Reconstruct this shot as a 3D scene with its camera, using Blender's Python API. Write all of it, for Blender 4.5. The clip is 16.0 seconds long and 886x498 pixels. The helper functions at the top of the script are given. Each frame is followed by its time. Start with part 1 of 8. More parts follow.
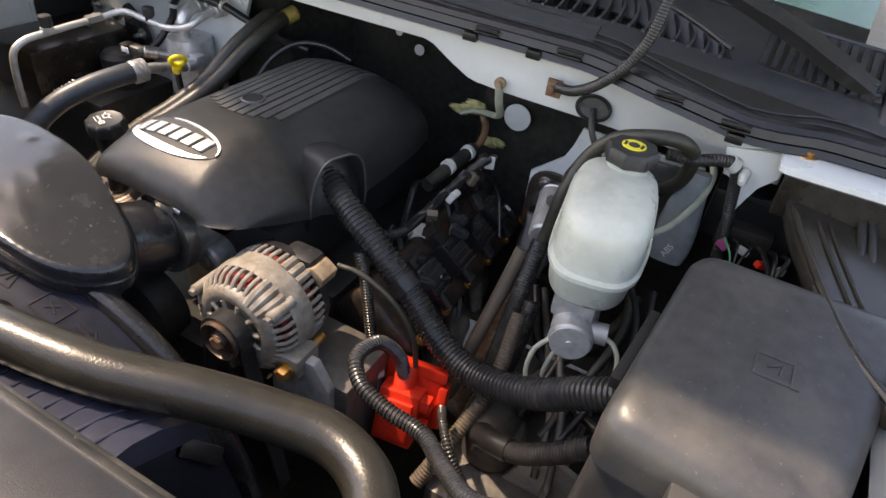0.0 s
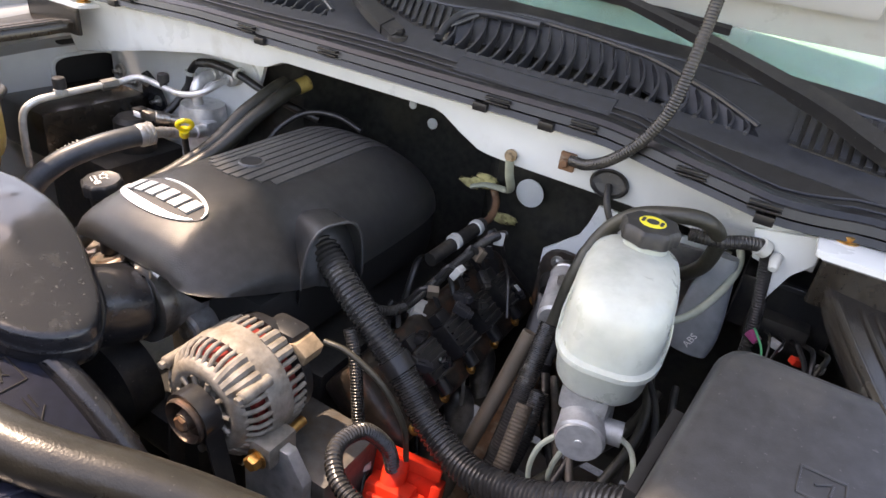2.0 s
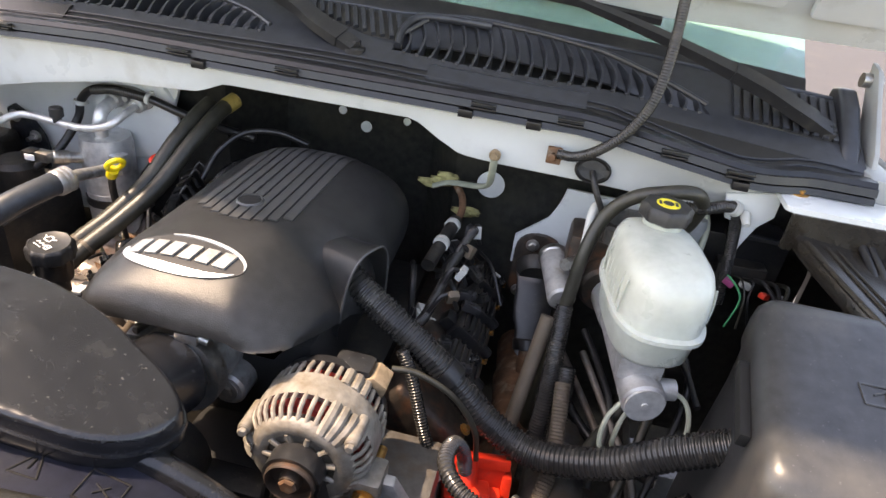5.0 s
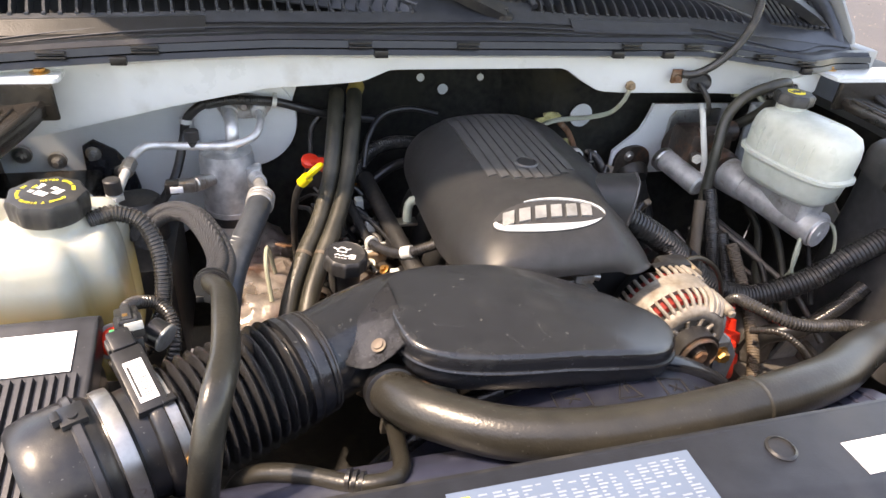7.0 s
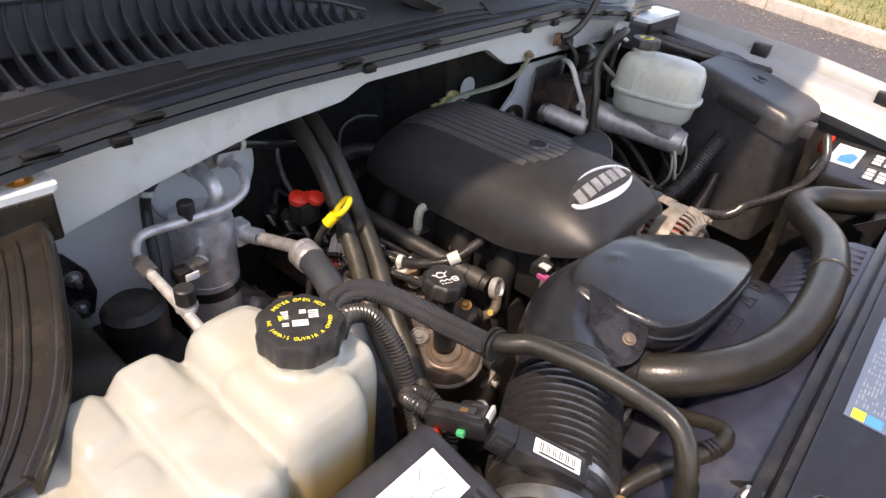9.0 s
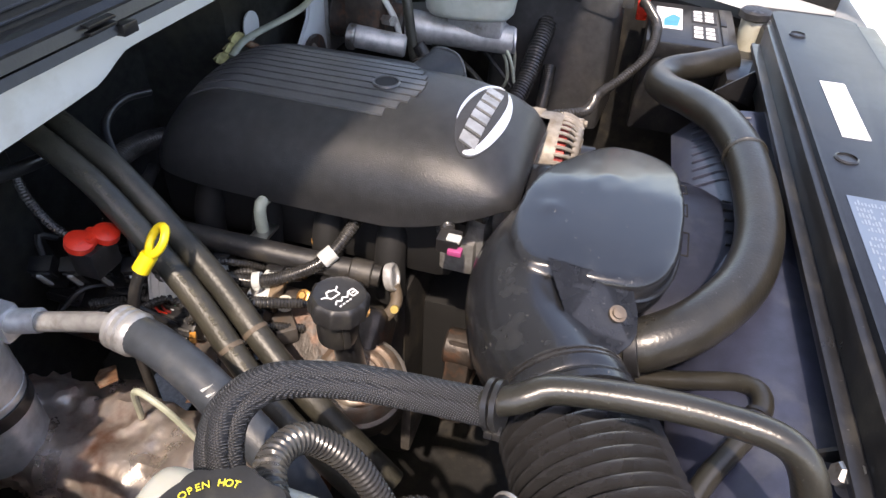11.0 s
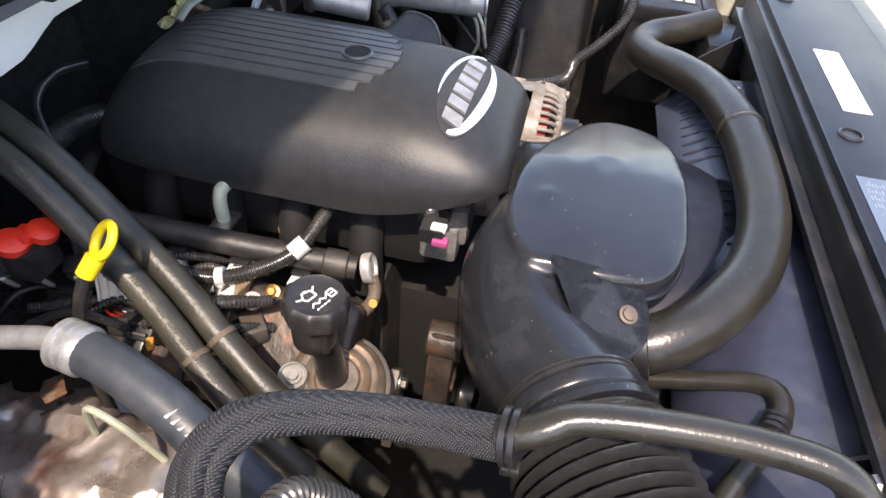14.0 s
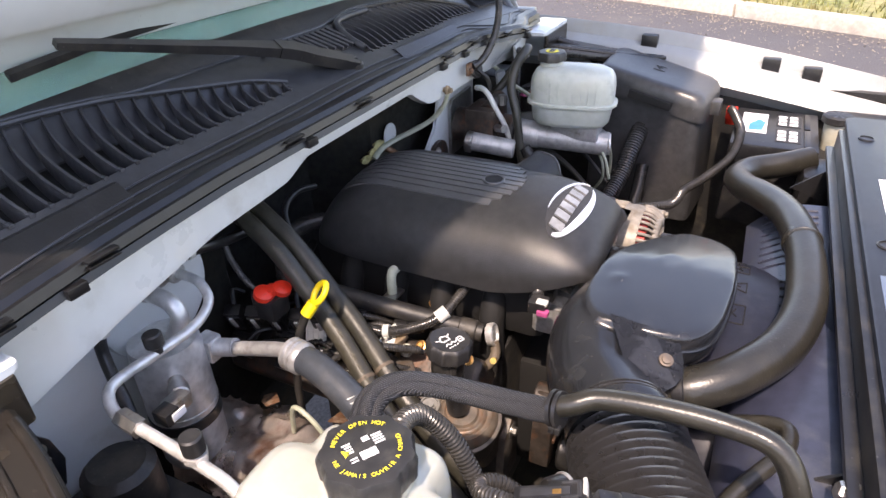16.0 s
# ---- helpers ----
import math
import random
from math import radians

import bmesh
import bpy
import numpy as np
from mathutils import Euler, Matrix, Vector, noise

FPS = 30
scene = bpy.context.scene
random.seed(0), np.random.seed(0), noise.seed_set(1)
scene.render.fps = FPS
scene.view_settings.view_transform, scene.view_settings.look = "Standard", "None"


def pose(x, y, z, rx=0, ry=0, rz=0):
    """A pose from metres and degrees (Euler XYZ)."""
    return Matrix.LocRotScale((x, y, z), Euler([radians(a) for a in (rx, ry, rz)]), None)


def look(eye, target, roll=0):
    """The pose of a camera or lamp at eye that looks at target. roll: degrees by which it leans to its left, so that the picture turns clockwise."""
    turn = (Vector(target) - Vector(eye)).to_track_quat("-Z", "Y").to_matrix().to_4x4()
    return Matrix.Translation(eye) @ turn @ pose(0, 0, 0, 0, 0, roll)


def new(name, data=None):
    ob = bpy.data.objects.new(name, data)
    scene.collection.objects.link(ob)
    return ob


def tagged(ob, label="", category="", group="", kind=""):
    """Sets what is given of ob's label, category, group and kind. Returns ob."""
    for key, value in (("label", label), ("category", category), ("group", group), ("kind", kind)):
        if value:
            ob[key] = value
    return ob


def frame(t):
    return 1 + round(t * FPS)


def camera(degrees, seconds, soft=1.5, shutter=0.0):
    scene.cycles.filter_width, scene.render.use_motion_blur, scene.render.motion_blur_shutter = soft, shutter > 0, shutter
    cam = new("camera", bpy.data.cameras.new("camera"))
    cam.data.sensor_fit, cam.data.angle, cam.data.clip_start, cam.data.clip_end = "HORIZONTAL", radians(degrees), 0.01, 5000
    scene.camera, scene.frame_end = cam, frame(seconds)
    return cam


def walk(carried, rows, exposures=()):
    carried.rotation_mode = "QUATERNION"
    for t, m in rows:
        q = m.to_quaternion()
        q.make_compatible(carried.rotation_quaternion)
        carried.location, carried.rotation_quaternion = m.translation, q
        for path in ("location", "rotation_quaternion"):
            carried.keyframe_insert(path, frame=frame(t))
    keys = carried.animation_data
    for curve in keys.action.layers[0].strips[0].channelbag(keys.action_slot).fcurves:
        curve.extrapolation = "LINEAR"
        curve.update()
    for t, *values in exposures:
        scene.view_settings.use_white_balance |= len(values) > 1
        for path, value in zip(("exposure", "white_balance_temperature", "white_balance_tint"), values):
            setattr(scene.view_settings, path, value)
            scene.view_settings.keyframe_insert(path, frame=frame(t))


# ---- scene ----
cam = camera(70.3, 16.0)
METRES, EYE, TILT, LEAN, TURN = 2.76, 1.453, -37.038, -6.125, 28.650
ROWS = [
    (0.0, 0.0, 0.0, 0.0, -0.0, 0.0, -0.0),
    (0.5, 0.0012, -0.0018, -0.0011, 0.11, 3.96, -0.92),
    (1.0, 0.0032, -0.0016, -0.0017, 0.12, 6.42, -1.4),
    (1.5, 0.0082, 0.0073, -0.0056, 0.86, 7.2, -1.92),
    (2.0, 0.0093, 0.0276, -0.0007, 1.58, 7.33, -2.35),
    (2.5, 0.0031, 0.0489, 0.0086, 1.36, 7.93, -2.37),
    (3.0, -0.0172, 0.0664, 0.0172, -1.58, 8.42, -1.41),
    (5.5, -0.1423, 0.0259, 0.0355, -17.97, 1.37, 13.59),
    (6.0, -0.2083, 0.0465, 0.0551, -23.14, -1.44, 18.14),
    (6.5, -0.2815, 0.0686, 0.084, -27.1, -3.43, 20.7),
    (7.0, -0.3691, 0.0887, 0.1091, -37.22, -8.28, 24.47),
    (7.5, -0.4076, 0.1336, 0.1399, -46.16, -13.91, 28.05),
    (8.0, -0.428, 0.177, 0.1839, -54.55, -19.8, 29.19),
    (8.5, -0.4575, 0.2115, 0.2193, -64.21, -24.88, 30.76),
    (9.0, -0.4691, 0.2352, 0.2444, -75.09, -30.81, 32.07),
    (11.5, -0.3657, 0.2956, 0.2281, -105.64, -55.86, 31.92),
    (12.0, -0.3545, 0.2949, 0.2188, -105.56, -56.78, 31.55),
    (12.5, -0.3444, 0.3043, 0.225, -105.68, -57.12, 30.76),
    (13.0, -0.3397, 0.3105, 0.2281, -107.25, -58.49, 29.37),
    (13.5, -0.3485, 0.3049, 0.2301, -107.8, -59.15, 29.3),
    (14.0, -0.3573, 0.3016, 0.2353, -107.51, -58.86, 30.09),
    (14.5, -0.3677, 0.2977, 0.2445, -106.18, -56.29, 31.3),
    (15.0, -0.381, 0.2908, 0.2542, -101.36, -50.59, 34.6),
    (15.5, -0.4001, 0.2685, 0.253, -95.48, -43.2, 37.64),
    (16.0, -0.4481, 0.2699, 0.274, -93.26, -39.05, 38.62),
]
walk(cam, [(t, pose(0.648, -0.922, EYE, TILT, LEAN, TURN) @ pose(METRES * x, METRES * y, METRES * z, 90 + pitch, roll, yaw)) for t, x, y, z, yaw, pitch, roll in ROWS],
     exposures=((0.0, 2.03, 9200, 20), (1.5, 2.33, 9200, 23), (3.0, 2.73, 9300, 24), (5.5, 2.43, 9200, 20), (6.0, 2.48, 9100, 20), (6.5, 2.68, 9000, 20), (7.5, 2.20, 8900, 20), (8.0, 2.13, 8800, 21), (9.0, 1.69, 8500, 24), (11.5, 2.08, 7600, 19), (14.5, 2.12, 7600, 20), (16.0, 2.11, 7900, 24)))

# ---- world, sun ----
SUN_DIR = Vector((-0.585, -0.065, 1.0)).normalized()
world = bpy.data.worlds.new("sky")
scene.world = world
world.use_nodes = True
wn = world.node_tree.nodes
sky = wn.new("ShaderNodeTexSky")
sky.sky_type = 'NISHITA'
sky.sun_disc = False
sky.sun_elevation = math.asin(SUN_DIR.z)
sky.sun_rotation = math.atan2(SUN_DIR.x, SUN_DIR.y)
wn["Background"].inputs["Strength"].default_value = 0.15
world.node_tree.links.new(sky.outputs[0], wn["Background"].inputs["Color"])
sun_data = bpy.data.lights.new("sun", 'SUN')
sun_data.energy = 1.65
sun_data.angle = radians(1.0)
sun_data.color = (1.0, 0.95, 0.87)
sun = new("sun", sun_data)
sun.matrix_world = look(SUN_DIR * 30, (0, 0, 1))


# ---- materials ----
def inp(n, key, v):
    n.inputs[key].default_value = v


def material(name, base, rough=0.5, metal=0.0, var=0.25, scale=60.0, bump=0.0, bump_scale=400.0, dirt=None, dirt_amount=0.0, dirt_scale=9.0,
             rough_var=0.12, spec=0.5, coat=0.0, trans=0.0, sss=0.0, piece=0.0, specks=0.0):
    """A surface with fine grain, slow stains of a second colour, uneven gloss and relief."""
    m = bpy.data.materials.new(name)
    m.use_nodes = True
    nt = m.node_tree
    n, l = nt.nodes, nt.links
    bs = n["Principled BSDF"]
    co = n.new("ShaderNodeTexCoord")
    fine = n.new("ShaderNodeTexNoise")
    inp(fine, "Scale", scale)
    inp(fine, "Detail", 6.0)
    l.new(co.outputs["Object"], fine.inputs["Vector"])
    slow = n.new("ShaderNodeTexNoise")
    inp(slow, "Scale", dirt_scale)
    inp(slow, "Detail", 8.0)
    inp(slow, "Roughness", 0.62)
    l.new(co.outputs["Object"], slow.inputs["Vector"])
    ramp = n.new("ShaderNodeValToRGB")
    ramp.color_ramp.elements[0].position, ramp.color_ramp.elements[1].position = 0.3, 0.72
    lo = [max(0.0, c * (1 - var)) for c in base]
    hi = [min(1.0, c * (1 + var)) for c in base]
    ramp.color_ramp.elements[0].color, ramp.color_ramp.elements[1].color = (*lo, 1), (*hi, 1)
    l.new(fine.outputs["Fac"], ramp.inputs["Fac"])
    colour = ramp.outputs["Color"]
    if dirt:
        edge = n.new("ShaderNodeValToRGB")
        edge.color_ramp.elements[0].position, edge.color_ramp.elements[1].position = 0.62 - 0.35 * dirt_amount, 0.8 - 0.2 * dirt_amount
        l.new(slow.outputs["Fac"], edge.inputs["Fac"])
        mix = n.new("ShaderNodeMix")
        mix.data_type = 'RGBA'
        l.new(edge.outputs["Color"], mix.inputs["Factor"])
        l.new(colour, mix.inputs["A"])
        inp(mix, "B", (*dirt, 1))
        colour = mix.outputs["Result"]
    if specks:
        spot = n.new("ShaderNodeTexNoise")
        inp(spot, "Scale", 260.0)
        inp(spot, "Detail", 2.0)
        l.new(co.outputs["Object"], spot.inputs["Vector"])
        cut = n.new("ShaderNodeValToRGB")
        cut.color_ramp.elements[0].position, cut.color_ramp.elements[1].position = 0.70, 0.74
        cut.color_ramp.elements[1].color = (specks, specks, specks, 1)
        l.new(spot.outputs["Fac"], cut.inputs["Fac"])
        mix = n.new("ShaderNodeMix")
        mix.data_type = 'RGBA'
        l.new(cut.outputs["Color"], mix.inputs["Factor"])
        l.new(colour, mix.inputs["A"])
        inp(mix, "B", (0.24, 0.23, 0.21, 1))
        colour = mix.outputs["Result"]
    if piece:
        info = n.new("ShaderNodeObjectInfo")
        hsv = n.new("ShaderNodeHueSaturation")
        span = n.new("ShaderNodeMapRange")
        inp(span, "To Min", 1 - piece)
        inp(span, "To Max", 1 + piece)
        l.new(info.outputs["Random"], span.inputs["Value"])
        l.new(span.outputs["Result"], hsv.inputs["Value"])
        l.new(colour, hsv.inputs["Color"])
        colour = hsv.outputs["Color"]
    l.new(colour, bs.inputs["Base Color"])
    rr = n.new("ShaderNodeMapRange")
    inp(rr, "To Min", max(0.02, rough - rough_var))
    inp(rr, "To Max", min(1.0, rough + rough_var))
    l.new(slow.outputs["Fac"], rr.inputs["Value"])
    l.new(rr.outputs["Result"], bs.inputs["Roughness"])
    inp(bs, "Metallic", metal)
    inp(bs, "Specular IOR Level", spec)
    inp(bs, "Coat Weight", coat)
    inp(bs, "Transmission Weight", trans)
    inp(bs, "Subsurface Weight", sss)
    inp(bs, "Subsurface Radius", (0.03, 0.025, 0.018))
    if bump:
        grain = n.new("ShaderNodeTexNoise")
        inp(grain, "Scale", bump_scale)
        inp(grain, "Detail", 3.0)
        l.new(co.outputs["Object"], grain.inputs["Vector"])
        bp = n.new("ShaderNodeBump")
        inp(bp, "Strength", bump)
        inp(bp, "Distance", 0.001)
        l.new(grain.outputs["Fac"], bp.inputs["Height"])
        l.new(bp.outputs["Normal"], bs.inputs["Normal"])
    return m


M_COVER = material("textured_black_cover", (0.047, 0.048, 0.05), 0.34, bump=0.4, bump_scale=640, rough_var=0.06, spec=0.7, var=0.2, dirt=(0.038, 0.038, 0.038), dirt_amount=0.25, dirt_scale=14, specks=0.12)
M_DUCT = material("moulded_black_plastic", (0.014, 0.0148, 0.017), 0.23, bump=0.05, bump_scale=160, var=0.2, dirt=(0.028, 0.029, 0.03), dirt_amount=0.2, dirt_scale=22, rough_var=0.06, spec=0.55, specks=0.25)
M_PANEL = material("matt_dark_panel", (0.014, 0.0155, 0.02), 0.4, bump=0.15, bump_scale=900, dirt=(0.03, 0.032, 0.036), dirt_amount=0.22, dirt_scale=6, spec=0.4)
M_BLACK = material("black_plastic", (0.015, 0.015, 0.016), 0.32, bump=0.12, bump_scale=500, dirt=(0.045, 0.042, 0.036), dirt_amount=0.3, dirt_scale=18, specks=0.3)
M_FUSE = material("greyed_black_plastic", (0.027, 0.028, 0.032), 0.33, bump=0.1, bump_scale=700, dirt=(0.045, 0.044, 0.042), dirt_amount=0.3, dirt_scale=11, specks=0.25)
M_FBOX = material("dusty_black_plastic", (0.036, 0.0365, 0.038), 0.36, bump=0.12, bump_scale=600, dirt=(0.075, 0.07, 0.062), dirt_amount=0.4, dirt_scale=7, specks=0.25)
M_COWL = material("weathered_cowl_plastic", (0.025, 0.0275, 0.033), 0.33, bump=0.15, bump_scale=900, dirt=(0.046, 0.049, 0.055), dirt_amount=0.22, dirt_scale=6)
M_SKIRT = material("dark_brown_enamel", (0.018, 0.015, 0.012), 0.24, var=0.2, bump=0.06, bump_scale=60, dirt=(0.042, 0.034, 0.024), dirt_amount=0.3, dirt_scale=9)
M_DARK = material("grimy_black", (0.016, 0.0155, 0.015), 0.5, bump=1.0, bump_scale=70, dirt=(0.055, 0.048, 0.038), dirt_amount=0.35, dirt_scale=18, specks=0.25)
M_INSUL = material("insulation_mat", (0.036, 0.036, 0.032), 0.8, bump=0.9, bump_scale=70, var=0.4, dirt=(0.065, 0.06, 0.043), dirt_amount=0.25, dirt_scale=7)
M_RUBBER = material("hose_rubber", (0.022, 0.0205, 0.0165), 0.31, bump=0.3, bump_scale=330, var=0.2, dirt=(0.038, 0.034, 0.025), dirt_amount=0.3, dirt_scale=7, specks=0.2)
M_HOSE = material("dusty_hose_rubber", (0.026, 0.025, 0.019), 0.42, bump=0.5, bump_scale=300, dirt=(0.055, 0.05, 0.036), dirt_amount=0.45, dirt_scale=16)
M_ACHOSE = material("blue_grey_hose", (0.036, 0.042, 0.05), 0.42, bump=0.2, bump_scale=300, dirt=(0.09, 0.092, 0.095), dirt_amount=0.3, dirt_scale=20)
M_LOOM = material("loom_conduit", (0.03, 0.029, 0.028), 0.23, bump=0.1, bump_scale=400, dirt=(0.055, 0.05, 0.042), dirt_amount=0.25, dirt_scale=30)
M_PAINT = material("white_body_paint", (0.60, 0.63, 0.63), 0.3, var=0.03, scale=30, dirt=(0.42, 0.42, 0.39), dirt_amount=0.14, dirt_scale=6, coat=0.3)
# white paint with dust stains, base darkened to stand in for hood shade
M_PAINT_SHADED = material("shaded_dusty_white_paint", (0.29, 0.305, 0.305), 0.4, var=0.05, scale=30, dirt=(0.27, 0.26, 0.23), dirt_amount=0.3, dirt_scale=8)
M_ALU = material("cast_aluminium", (0.46, 0.46, 0.45), 0.45, metal=0.5, bump=0.4, bump_scale=260, dirt=(0.2, 0.18, 0.15), dirt_amount=0.3, dirt_scale=30)
M_ALUBRIGHT = material("bright_aluminium", (0.60, 0.60, 0.585), 0.36, metal=0.5, bump=0.1, bump_scale=200, dirt=(0.4, 0.39, 0.37), dirt_amount=0.2, dirt_scale=30)
M_ALTER = material("dusty_cast_aluminium", (0.25, 0.225, 0.19), 0.55, metal=0.2, bump=0.8, bump_scale=170, var=0.3, dirt=(0.15, 0.12, 0.085), dirt_amount=0.45, dirt_scale=40)
M_STEEL = material("steel", (0.45, 0.44, 0.42), 0.35, metal=0.95, dirt=(0.2, 0.15, 0.1), dirt_amount=0.25, dirt_scale=60)
M_RUST = material("rusty_iron", (0.15, 0.075, 0.04), 0.8, metal=0.2, var=0.4, bump=0.9, bump_scale=180, dirt=(0.3, 0.24, 0.18), dirt_amount=0.3, dirt_scale=40)
M_IRON = material("dull_cast_iron", (0.13, 0.12, 0.11), 0.55, metal=0.5, bump=0.8, bump_scale=120, dirt=(0.13, 0.09, 0.06), dirt_amount=0.4, dirt_scale=20)
M_SHIELD = material("copper_toned_heat_shield", (0.78, 0.70, 0.64), 0.3, metal=0.75, bump=0.8, bump_scale=110, var=0.15, dirt=(0.36, 0.17, 0.11), dirt_amount=0.3, dirt_scale=14)
M_PUMP = material("grimy_tan_casting", (0.085, 0.07, 0.056), 0.55, metal=0.2, bump=0.7, bump_scale=200, var=0.25, dirt=(0.09, 0.07, 0.05), dirt_amount=0.4, dirt_scale=30)
M_RESERVE = material("rust_blotched_tan", (0.125, 0.105, 0.085), 0.4, metal=0.25, bump=0.5, bump_scale=160, var=0.35, dirt=(0.15, 0.085, 0.05), dirt_amount=0.45, dirt_scale=45, specks=0.2)
M_TAN = material("tan_bracket_steel", (0.3, 0.22, 0.14), 0.6, metal=0.3, bump=0.5, bump_scale=200, dirt=(0.14, 0.1, 0.06), dirt_amount=0.4, dirt_scale=40)
M_BAG = material("hazy_grey_sleeve", (0.2, 0.22, 0.23), 0.4, var=0.15, bump=0.4, bump_scale=60)
# black plastic, the sky's blue reflection mixed into its base colour
M_DECK = material("sky_tinted_black_shroud_plastic", (0.030, 0.034, 0.055), 0.34, bump=0.1, bump_scale=500, var=0.2, dirt=(0.08, 0.085, 0.095), dirt_amount=0.2, dirt_scale=9)
M_BOOST = material("oily_rust_stained_casting", (0.045, 0.036, 0.03), 0.45, metal=0.3, var=0.4, bump=0.9, bump_scale=120, dirt=(0.16, 0.07, 0.035), dirt_amount=0.3, dirt_scale=26)
M_CRIMP = material("dull_crimp_aluminium", (0.34, 0.34, 0.335), 0.38, metal=0.5, bump=0.3, bump_scale=200, dirt=(0.2, 0.19, 0.17), dirt_amount=0.3, dirt_scale=50)
M_BELLOWS = material("shiny_bellows_rubber", (0.022, 0.022, 0.023), 0.24, bump=0.08, bump_scale=300, var=0.2, spec=0.7, rough_var=0.06)
M_SEAL = material("black_seal_rubber", (0.008, 0.008, 0.009), 0.34, bump=0.2, bump_scale=300, var=0.3, dirt=(0.02, 0.02, 0.02), dirt_amount=0.25, dirt_scale=20)
# near-black that paints shade into openings, gaps and the parts under the cover
M_VOID = material("shade_black", (0.005, 0.005, 0.005), 0.8, var=0.2)
M_COPPER = material("red_copper_winding", (0.26, 0.03, 0.025), 0.4, metal=0.4, bump=0.8, bump_scale=300)
M_SLEEVE = material("dull_heat_sleeve", (0.25, 0.245, 0.235), 0.42, metal=0.6, bump=1.0, bump_scale=60, dirt=(0.12, 0.11, 0.095), dirt_amount=0.35, dirt_scale=25)
M_PULLEY = material("rust_browned_pulley", (0.10, 0.075, 0.06), 0.45, metal=0.5, var=0.3, bump=0.4, bump_scale=200, dirt=(0.16, 0.08, 0.05), dirt_amount=0.35, dirt_scale=60)
M_GOLD = material("zinc_gold_bolt", (0.55, 0.3, 0.1), 0.35, metal=0.85, dirt=(0.25, 0.12, 0.05), dirt_amount=0.3, dirt_scale=90)
M_TANK = material("milky_translucent_plastic", (0.37, 0.375, 0.335), 0.2, var=0.05, dirt=(0.38, 0.37, 0.30), dirt_amount=0.35, dirt_scale=4, sss=0.7, bump=0.15, bump_scale=90)
def coolant_level(m, level, tint):
    """Tints a translucent tank where the coolant stands behind its wall."""
    nt = m.node_tree
    n, l = nt.nodes, nt.links
    bs = n["Principled BSDF"]
    dry = bs.inputs["Base Color"].links[0].from_socket
    co = n.new("ShaderNodeTexCoord")
    axes = n.new("ShaderNodeSeparateXYZ")
    l.new(co.outputs["Object"], axes.inputs["Vector"])
    depth = n.new("ShaderNodeMapRange")
    inp(depth, "From Min", level + 0.012)
    inp(depth, "From Max", level - 0.035)
    l.new(axes.outputs["Z"], depth.inputs["Value"])
    mix = n.new("ShaderNodeMix")
    mix.data_type = 'RGBA'
    l.new(depth.outputs["Result"], mix.inputs["Factor"])
    l.new(dry, mix.inputs["A"])
    inp(mix, "B", (*tint, 1))
    l.new(mix.outputs["Result"], bs.inputs["Base Color"])


M_PALE = material("pale_moulded_plastic", (0.45, 0.44, 0.36), 0.4, var=0.06, dirt=(0.3, 0.28, 0.2), dirt_amount=0.3, dirt_scale=30)
coolant_level(M_TANK, 0.985, (0.5, 0.36, 0.14))
M_RESV = material("white_translucent_plastic", (0.47, 0.5, 0.45), 0.3, var=0.06, dirt=(0.36, 0.39, 0.34), dirt_amount=0.3, dirt_scale=18, sss=0.3, bump=0.1, bump_scale=120)
M_CAP = material("black_cap_plastic", (0.02, 0.02, 0.0205), 0.46, bump=0.1, bump_scale=500, dirt=(0.05, 0.047, 0.04), dirt_amount=0.3, dirt_scale=50)
M_RED = material("red_plastic", (0.72, 0.035, 0.015), 0.42, var=0.12, dirt=(0.4, 0.03, 0.02), dirt_amount=0.2, dirt_scale=60)
M_YELLOW = material("yellow_plastic", (0.85, 0.62, 0.02), 0.4, var=0.08)
M_HPRINT = material("faded_tan_print", (0.062, 0.056, 0.036), 0.7, var=0.3)
M_YPRINT = material("yellow_print", (0.82, 0.68, 0.05), 0.6, var=0.1)
M_WPRINT = material("white_print", (0.78, 0.78, 0.76), 0.6, var=0.08)
M_GPRINT = material("grey_print", (0.20, 0.24, 0.29), 0.6, var=0.1)
M_BPRINT = material("black_print", (0.03, 0.03, 0.03), 0.6, var=0.1)
M_BLUE = material("blue_print", (0.04, 0.25, 0.6), 0.5, var=0.1)
M_PALEBLUE = material("pale_blue_label", (0.10, 0.135, 0.19), 0.45, var=0.06, scale=15)
M_LABEL = material("white_label", (0.78, 0.79, 0.8), 0.4, var=0.04, scale=25)
M_CHROME = material("silver_badge", (0.78, 0.79, 0.8), 0.3, metal=0.6, var=0.05)
M_FIELD = material("badge_field", (0.03, 0.03, 0.031), 0.55, var=0.15, spec=0.3)
M_FOAM = material("yellow_foam", (0.4, 0.36, 0.16), 0.9, bump=0.9, bump_scale=150, var=0.3, dirt=(0.12, 0.11, 0.05), dirt_amount=0.4, dirt_scale=40)
M_CLEARTUBE = material("pale_wire_sleeve", (0.34, 0.36, 0.28), 0.5, var=0.15)
M_GREYPL = material("pale_grey_connector", (0.5, 0.51, 0.48), 0.5, var=0.1)
M_PINK = material("pink_connector", (0.36, 0.06, 0.17), 0.5, var=0.1)
M_GREEN = material("green_plastic", (0.03, 0.35, 0.14), 0.5, var=0.1)
M_ORANGE = material("orange_rubber", (0.5, 0.22, 0.04), 0.55, var=0.15)
M_BRASS = material("brass_yellow_fitting", (0.5, 0.38, 0.12), 0.45, metal=0.5, dirt=(0.2, 0.13, 0.06), dirt_amount=0.3, dirt_scale=60)
